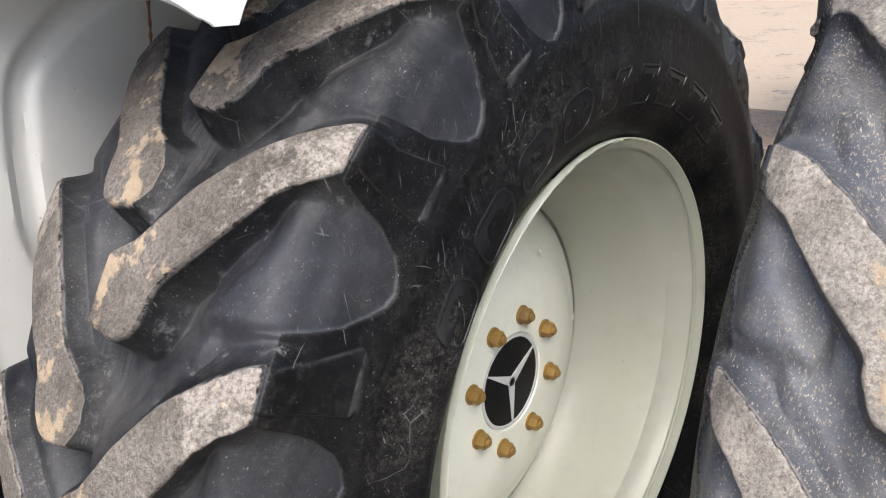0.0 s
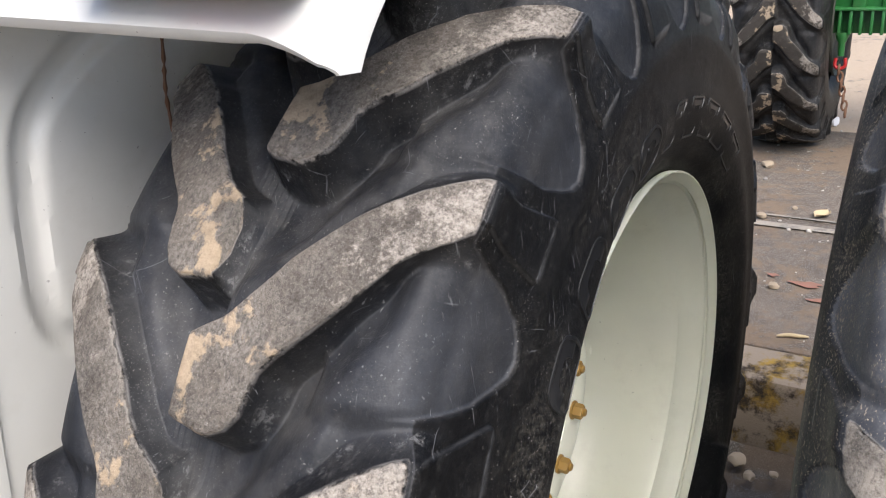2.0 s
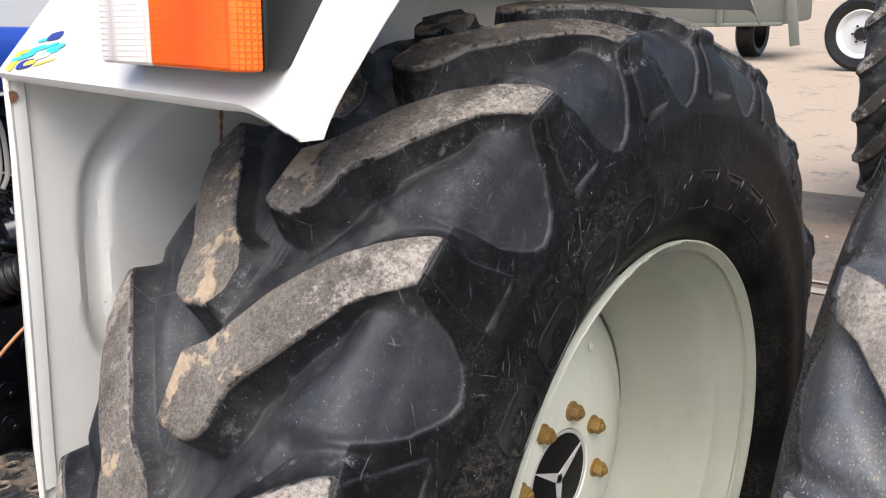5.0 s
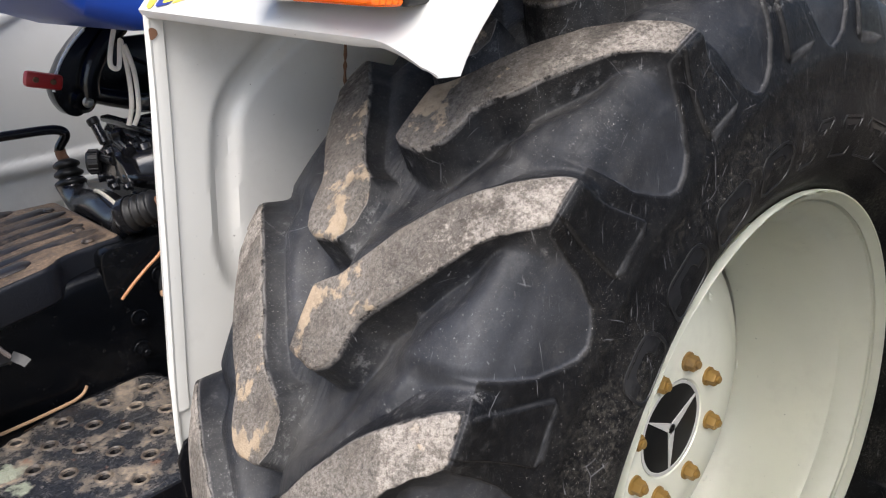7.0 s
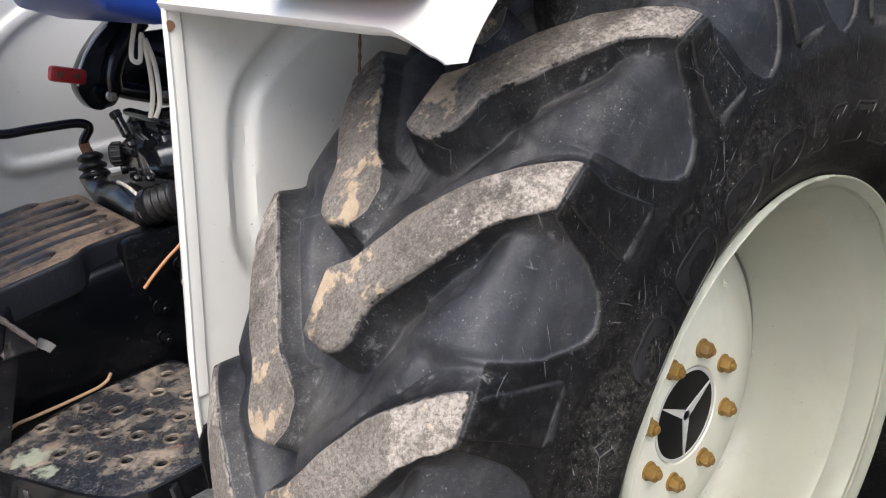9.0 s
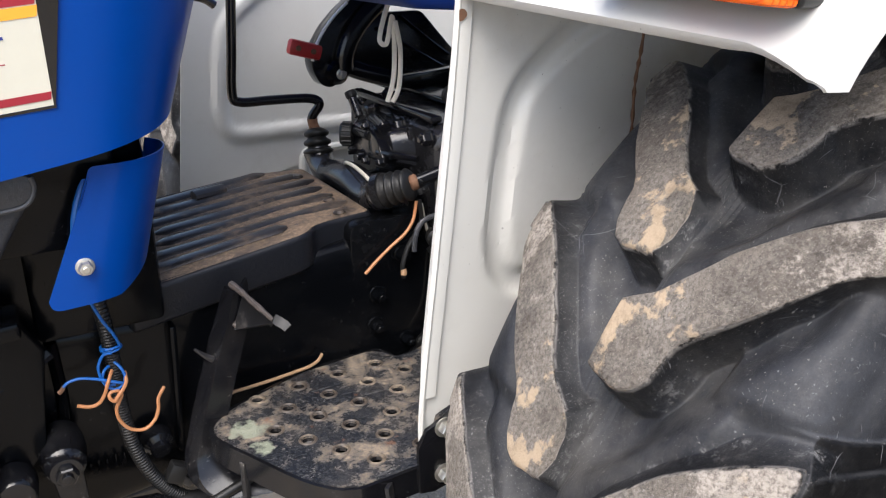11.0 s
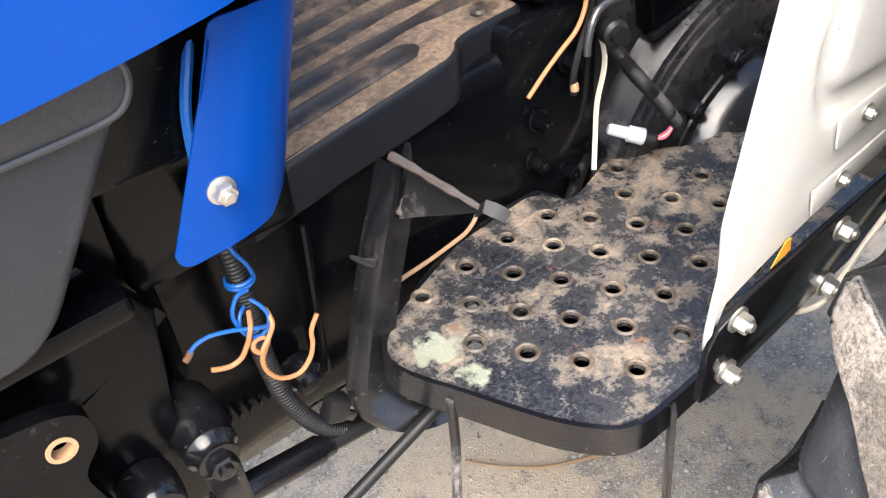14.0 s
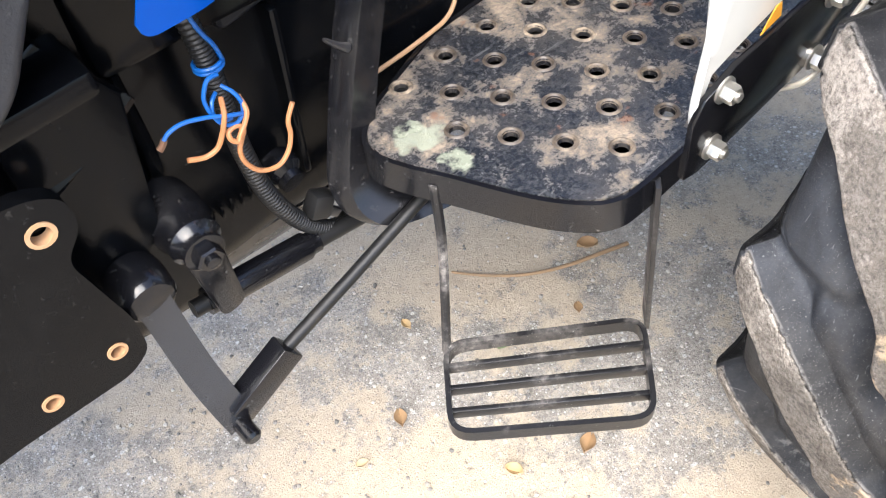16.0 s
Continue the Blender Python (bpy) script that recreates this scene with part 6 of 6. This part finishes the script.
# ---- loose cables ----
def corrugated(pts, r, name, parent, label):
    return part(name, tube(pts, r, 10, 90, radii=lambda t: r * (1 + .08 * math.sin(t * 760))), M_DARK, parent, label, 1.5)


corrugated([(-.912, .755, .93), (-.905, .75, .86), (-.903, .748, .80), (-.902, .748, .74), (-.893, .746, .675), (-.868, .745, .615), (-.83, .748, .575), (-.79, .76, .58), (-.74, .78, .62)], .0095, "conduit", tractor, "corrugated black cable conduit")
def wire(name, pts, r, mt, label):
    return part(name, tube(pts, r, 8, 8), mt, tractor, label)


RB, RO = .0020, .0024
turns = [(-.9035 + .0122 * math.cos(a), .748 + .0122 * math.sin(a), .842 + .0006 * a) for a in np.linspace(-.6, -11.0, 24)]
wire("blue_wire", [(-.925, .700, .935), (-.911, .722, .890), (-.899, .733, .862)] + turns, RB, M_BLUEWIRE, "blue wire wound round the conduit")
wire("blue_wire", [(-.905, .731, .838), (-.915, .730, .838), (-.921, .730, .830), (-.924, .730, .820), (-.922, .729, .806), (-.915, .728, .796), (-.907, .728, .794)], RB, M_BLUEWIRE, "blue wire loop")
wire("blue_wire", [(-.910, .737, .818), (-.918, .732, .814), (-.921, .729, .803), (-.916, .727, .793), (-.907, .726, .788), (-.898, .727, .792), (-.894, .729, .802), (-.897, .733, .813), (-.903, .740, .820)], RB, M_BLUEWIRE, "blue wire loop")
wire("blue_wire", [(-.898, .725, .795), (-.907, .723, .800), (-.916, .724, .804), (-.931, .726, .810), (-.948, .728, .814), (-.961, .729, .812), (-.968, .730, .806)], RB, M_BLUEWIRE, "blue wire end with bare copper")
part("copper_end", tube([(-.967, .730, .807), (-.970, .731, .802), (-.974, .731, .799)], .0030, 6, 3), M_RUST, tractor)
wire("orange_wire", [(-.908, .735, .812), (-.914, .723, .806), (-.918, .722, .797), (-.921, .724, .788), (-.929, .726, .775), (-.941, .728, .771), (-.956, .730, .776)], RO, M_ORANGEWIRE, "orange wire end")
wire("orange_wire", [(-.893, .735, .806), (-.894, .724, .797), (-.900, .722, .787), (-.907, .721, .780), (-.912, .721, .774), (-.917, .722, .780), (-.915, .724, .786), (-.906, .725, .786), (-.902, .725, .779), (-.906, .726, .770), (-.911, .727, .758), (-.909, .728, .741), (-.898, .728, .724), (-.880, .728, .718), (-.866, .729, .727), (-.859, .730, .742), (-.857, .731, .757), (-.847, .733, .771)], RO, M_ORANGEWIRE, "curled orange wire")
wire("blue_wire", [(-.88, .74, 1.12), (-.905, .70, 1.08), (-.925, .69, 1.03), (-.93, .69, .96)], .004, M_BLUEWIRE, "blue wire behind the shield")
wire("orange_wire", [(-.425, .80, .945), (-.432, .797, .918), (-.448, .794, .898), (-.474, .794, .880), (-.498, .794, .862), (-.520, .794, .843)], .0027, M_ORANGEWIRE, "orange wire end")
wire("black_wire", [(-.42, .80, .945), (-.415, .805, .905), (-.445, .79, .878), (-.459, .785, .850), (-.458, .785, .827)], .0040, M_DARK, "black cable end")
part("cable_core", rod((-.4585, .784, .842), (-.459, .782, .832), .0051, 8, .001), M_PALEWIRE, tractor)
part("white_wire", tube([(-.410, .812, .935), (-.402, .812, .895), (-.396, .800, .862), (-.397, .795, .835), (-.404, .797, .79), (-.412, .790, .75), (-.428, .775, .714)], .0040, 8, 8, flat=.5), M_WHITEWIRE, tractor, "hanging white wire")
wire("white_wire", [(-.440, 1.03, .945), (-.452, 1.015, .960), (-.462, .985, .970), (-.468, .94, .975), (-.470, .90, .972), (-.470, .868, .965), (-.468, .845, .955)], .0032, M_WHITEWIRE, "white wire over the elbow")
part("fuel_pipe", tube([(-.438, .785, .868), (-.437, .785, .885), (-.431, .786, .903), (-.420, .788, .914), (-.402, .788, .919), (-.372, .785, .921), (-.342, .779, .921), (-.333, .778, .923), (-.299, .775, .938), (-.236, .775, .968), (-.15, .775, 1.01)], .0045, 10, 4), M_PIPE, tractor, "thin bent grey-black pipe")
wire("pale_wire", [(-.768, .770, .696), (-.752, .776, .7085), (-.720, .779, .7095), (-.683, .782, .7100), (-.645, .787, .7105), (-.622, .791, .7110), (-.606, .796, .7145), (-.598, .797, .724)], .0026, M_PALEWIRE, "pale orange wire along the plate")
part("switch_body", lathe([(0, 0), (0, .013), (.010, .016), (.026, .016), (.030, .012), (.040, .011), (.040, 0)], (-.395, .800, .884), (-.410, .750, .886), 20), M_DARK, tractor, "round black sensor switch")
corrugated([(-.420, .765, .880), (-.407, .742, .850), (-.369, .740, .808), (-.340, .740, .775), (-.322, .740, .752)], .0082, "conduit", tractor, "corrugated black cable conduit")
corrugated([(-.385, .823, .76), (-.40, .81, .722), (-.43, .80, .690), (-.47, .785, .650), (-.50, .78, .61)], .0085, "conduit", tractor, "corrugated black cable conduit")
plug = part("connector", lathe([(0, 0), (0, .0055), (.003, .0072), (.024, .0078), (.026, .0105), (.046, .0108), (.047, .009), (.047, 0)], (-.392, .788, .752), (-.349, .746, .735), 16), M_PLUG, tractor, "white plastic cable connector")
part("connector_tail", rod((-.362, .759, .740), (-.349, .746, .735), .0085, 12, .002), M_DARK, plug)
for k in range(3):
    part("pink_wire", tube([(-.352, .749, .736), (-.338, .742, .735 + .004 * k), (-.330, .740, .742 + .004 * k), (-.325, .740, .752)], .0016, 6, 5), (M_PINKWIRE, M_WHITEWIRE, M_PINKWIRE)[k], plug)

cord = part("cord", tube([(-.392, .945, 1.235), (-.405, .945, 1.20), (-.410, .945, 1.175), (-.398, .945, 1.170), (-.390, .945, 1.20), (-.386, .945, 1.21), (-.384, .945, 1.16), (-.388, .945, 1.11), (-.400, .945, 1.075)], .0042, 8, 8), M_ROPE)
tagged(cord, "white braided cord tied under the seat", "cord")
part("strand", tube([(-.384, .940, 1.205), (-.376, .940, 1.16), (-.380, .940, 1.10), (-.392, .942, 1.074)], .0042, 8, 8), M_ROPE, cord)

# ---- neighbouring tractor's wheel ----
parked = empty("parked_tractor", (.325, -.42, 0), None, "parked tractor beside, of which one dusty rear wheel shows", "tractor")
beside = empty("rear_wheel", (.325, -.620, HUB), parked, "dusty worn rear wheel")
NEAR = tyre_mesh("tyre", 84, 24, 44, 72, .8, 33.0, 3, -70, 120, .026, .45)
NEAR.materials.append(M_RUBBER_OLD)
nt = new("tyre", NEAR)
nt.parent = beside
part("rim", rim_mesh(), M_CREAM).parent = beside
part("disc", disc_bm(), M_CREAM).parent = beside

# ---- green tractor further back ----
green = empty("green_tractor", (3.6, 0, .138), None, "green tractor seen from the front, standing on the slab", "tractor")
gw = empty("wheel", (3.75, .235, .138 + .66), green)
gt = new("tyre", LOWTYRE.copy())
gt.data.materials.clear()
gt.data.materials.append(M_RUBBER_SHADED)
gt.parent = gw
gt.matrix_basis = Matrix.Translation((0, .395, 0)) @ Matrix.Rotation(math.pi, 4, 'Z') @ Matrix.Diagonal((1, 1.02, 1, 1))
part("rim", rim_mesh(), M_OLIVE).parent = gw
part("axle_beam", box((3.60, .10, .90), (.20, .40, .16), None, .02), M_GREEN, green, "green cast axle beam")
part("body", box((3.95, -.2, 1.10), (.7, .60, .35), None, .04), M_GREEN, green)
part("hitch_frame", box((3.47, .10, .835), (.10, .36, .012), None, .003), M_GREEN, green, "green hitch plate")
for k in range(8):
    part("fin", box((3.45, .255 - .045 * k, .775), (.05, .014, .11), None, .003), M_GREEN, green)
part("hitch_back", box((3.50, .10, .775), (.03, .36, .11), None, .004), M_GREEN, green)
part("pillar", box((3.50, .14, .92), (.06, .06, .17), None, .01), M_GREEN, green)
part("pillar", box((3.50, .02, .92), (.05, .05, .17), None, .01), M_GREEN, green)
part("hitch", lathe([(0, .03), (.02, .03), (.05, .016), (.11, .014), (.11, 0)], (3.45, .195, .73), (3.45, .19, .60), 16), M_GREEN, green)
part("shackle", tube([(3.45, .17, .61), (3.45, .168, .575), (3.45, .19, .56), (3.45, .212, .575), (3.45, .21, .61)], .008, 8, 5), M_RED, green, "red shackle")
for k in range(7):
    y0, z0 = .192 - .008 * k, .555 - .034 * k
    part("chain_link", tube([(3.45, y0 + .012 * math.cos(a) * (k % 2), z0 + .024 * math.sin(a)) if k % 2 else (3.45 + .012 * math.cos(a), y0, z0 + .024 * math.sin(a)) for a in np.linspace(0, 2 * math.pi, 11)], .0055, 6, 1), M_RUST, green)

# ---- far machines on the yard ----
far = empty("parked_trailer", (11.8, 5.0, .138), None, "olive-grey parked trailer with a black tyre", "trailer")
part("body", box((11.8, 5.2, 1.13), (1.2, 2.7, .96), None, .05), M_OLIVE, far)
part("bottom_rail", box((11.18, 5.2, .665), (.05, 2.7, .05), None, .01), M_OLIVE, far)
part("side_post", box((11.17, 4.75, 1.1), (.05, .10, .9), None, .015), M_OLIVE, far)
part("flap", box((11.12, 3.70, .80), (.05, .13, .86), Matrix.Rotation(-.14, 4, "X"), .012), M_OLIVE, far)
part("tyre", lathe([(-.12, .25), (-.14, .32), (-.1, .37), (.1, .37), (.14, .32), (.12, .25)], (12.1, 4.62, .138 + .365), (12.1, 5.62, .138 + .365), 40, close=True), M_DARK, far)
cart = empty("distant_tractor", (10.3, 2.56, .138), None, "parked tractor front wheel with a pale rim", "tractor")
W0, W1 = (10.31, 2.557, .138 + .447), (9.32, 2.677, .138 + .447)
part("tyre", lathe([(-.10, .29), (-.12, .39), (-.10, .43), (-.06, .447), (-.045, .440), (-.03, .447), (.03, .447), (.045, .440), (.06, .447), (.10, .43), (.12, .39), (.09, .285)], W0, W1, 56, close=True), M_DARK, cart, "black ribbed front tyre")
part("rim", lathe([(.03, .30), (.095, .292), (.10, .28), (.06, .262), (.03, .24), (.045, .20), (.05, .12), (.05, 0)], W0, W1, 48), M_CHROME, cart)
part("hub", lathe([(.04, 0), (.04, .085), (.10, .075), (.12, .06), (.12, 0)], W0, W1, 20), M_BLACK, cart)
for k in range(6):
    a = k * math.pi / 3
    mk, _ = axis_frame(W0, W1)
    part("wheel_nut", rod(tuple(mk @ Vector((.105 * math.cos(a), .105 * math.sin(a), .05))), tuple(mk @ Vector((.105 * math.cos(a), .105 * math.sin(a), .075))), .014, 6), M_BLACK, cart)
part("axle", box((10.62, 2.12, .62), (.15, .9, .15), None, .02), M_BLACK, cart)

# ---- litter on the ground ----
TWIG = [(-.519, .975, .005), (-.479, .922, .007), (-.426, .870, .009), (-.359, .831, .010), (-.291, .807, .009), (-.232, .788, .006)]
tagged(part("twig", tube(TWIG, .004, 7, 6, radii=lambda t: .0026 + .0022 * t), M_TWIG), "thin dry curved twig on the ground", "twig")


def leaf(place, size, turn, curl, mt, label):
    """A dry leaf: a pointed oval with a midrib, curled up at its sides."""
    rows = []
    for i in range(9):
        u = i / 8
        w = size * .36 * math.sin(math.pi * min(1, u * .94 + .03)) ** .8
        row = []
        for j in range(7):
            v = (j - 3) / 3
            p = Vector(((u - .5) * size, v * w, .002 + curl * size * v * v + .10 * size * (u - .5) ** 2 - .02 * size * (1 - abs(v))))
            row.append(tuple(Matrix.Rotation(turn, 3, "Z") @ p + Vector(place)))
        rows.append(row)
    return tagged(part("leaf", surface(rows, .0006), mt), label, "leaf", "dry leaves on the ground")


for place, size, turn, curl, mt in (((-.596, .555, .004), .036, .4, .30, M_LEAF), ((-.714, .603, .004), .030, 2.1, .36, M_STRAW), ((-.787, .800, .004), .032, 1.1, .24, M_LEAF), ((-.885, .780, .004), .022, 2.9, .2, M_PALELEAF), ((-.561, .789, .004), .030, .2, .1, M_GREENLEAF), ((-.66, .94, .004), .024, 1.6, .3, M_STRAW), ((-.291, .838, .004), .040, 2.5, .34, M_LEAF), ((-.41, .75, .004), .024, .9, .2, M_LEAF)):
    leaf(place, size, turn, curl, mt, "small faded green leaf on the ground" if mt is M_GREENLEAF else "small curled dry leaf on the ground")
cup = part("crumpled_cup", lathe([(0, 0), (0, .030), (.03, .036), (.062, .045), (.066, .047), (.066, .044), (.03, .033), (.006, .026), (.006, 0)], (4.05, .24, .172), (4.10, .36, .165), 20), M_PAPER)
for k, v in enumerate(cup.data.vertices):
    v.co.z = .138 + (v.co.z - .138) * .8 + .006 * math.sin(k * 2.3)
tagged(cup, "crumpled white paper cup on the slab", "cup")
rng = random.Random(7)


def pebbles(name, spots, base, mt, label):
    """Loose grit: small angular stones, joined, lying on the ground."""
    verts, faces = [], []
    for x, y, r in spots:
        k0 = len(verts)
        ang = rng.uniform(0, 6.28)
        zs = base + r * .25
        for lev, rr in ((-.5, .8), (.35, 1.0), (.8, .55)):
            for q in range(5):
                a = ang + q * 1.2566 + rng.uniform(-.25, .25)
                verts.append((x + r * rr * math.cos(a) * rng.uniform(.7, 1.2), y + r * rr * math.sin(a) * rng.uniform(.7, 1.2), zs + r * lev * rng.uniform(.6, 1.0)))
        for lev in (0, 1):
            for q in range(5):
                q2 = (q + 1) % 5
                faces.append((k0 + lev * 5 + q, k0 + lev * 5 + q2, k0 + lev * 5 + 5 + q2, k0 + lev * 5 + 5 + q))
        faces.append(tuple(k0 + 10 + q for q in range(5)))
    me = bpy.data.meshes.new(name)
    me.from_pydata(verts, [], faces)
    me.materials.append(mt)
    return tagged(new(name, me), label, "gravel", "", "stuff")


pebbles("gravel", [(rng.uniform(-1.35, -.05), rng.uniform(.25, 1.35), .0012 + .0042 * rng.random() ** 3) for k in range(2600)], .0, M_GRIT, "loose pale and grey grit on the asphalt")
pebbles("gravel", [(rng.uniform(1.35, 4.5), rng.uniform(-.4, .9), .003 + .010 * rng.random() ** 4) for k in range(260)], .140, M_GRIT, "loose stones on the slab")
leaf((2.49, .09, .148), .085, -.5, .12, M_PALELEAF, "long yellow leaf lying on the concrete slab")
tagged(part("seed_pod", tube([(1.385, .052, .147), (1.40, .025, .148), (1.405, -.005, .148), (1.412, -.030, .147)], .006, 8, 5, radii=lambda t: .0065 * (.35 + .65 * math.sin(math.pi * min(1, t * .9 + .05)))), M_PALELEAF), "pale green seed pod lying on the slab", "seed pod")


def stone(place, size, seed):
    """An angular pebble: a squashed ball with a few flattened sides."""
    bm = bmesh.new()
    bmesh.ops.create_icosphere(bm, subdivisions=2, radius=size)
    for v in bm.verts:
        v.co *= 1 + .35 * noise.noise(v.co / size * 1.3 + Vector((seed, 0, 0)))
        v.co.z = max(v.co.z * .7, -size * .45)
    bmesh.ops.translate(bm, verts=bm.verts, vec=Vector(place) + Vector((0, 0, size * .45)))
    return tagged(part("pebble", bm, M_PAPERSTONE), "small pale angular stone lying on the ground", "stone", "pale stones by the kerb")


for place, size, seed in (((1.73, .127, .143), .017, 1), ((3.13, .42, .143), .028, 2), ((2.40, .30, .143), .020, 3), ((1.01, .066, -.055), .024, 4), ((.93, .02, -.035), .016, 5), ((.98, -.03, -.045), .012, 6), ((2.55, .2, .143), .012, 7)):
    stone(place, size, seed)
for cx, cy, w, d, turn in ((1.79, .04, .035, .075, .3), (1.675, -.03, .03, .07, -.2), (1.83, .15, .02, .03, .5)):
    outline = [(cx + w * (1 + .4 * math.sin(3 * a + cx * 9)) * math.cos(a) * .6, cy + d * (1 + .3 * math.sin(5 * a + cy * 20)) * math.sin(a) * .6, .1462) for a in np.linspace(0, 2 * math.pi, 26)[:-1]]
    tagged(part("brick_smear", sheet(outline, (0, 0, .0008)), M_BRICKDUST), "smear of red brick dust on the slab", "smear", "brick dust smears")
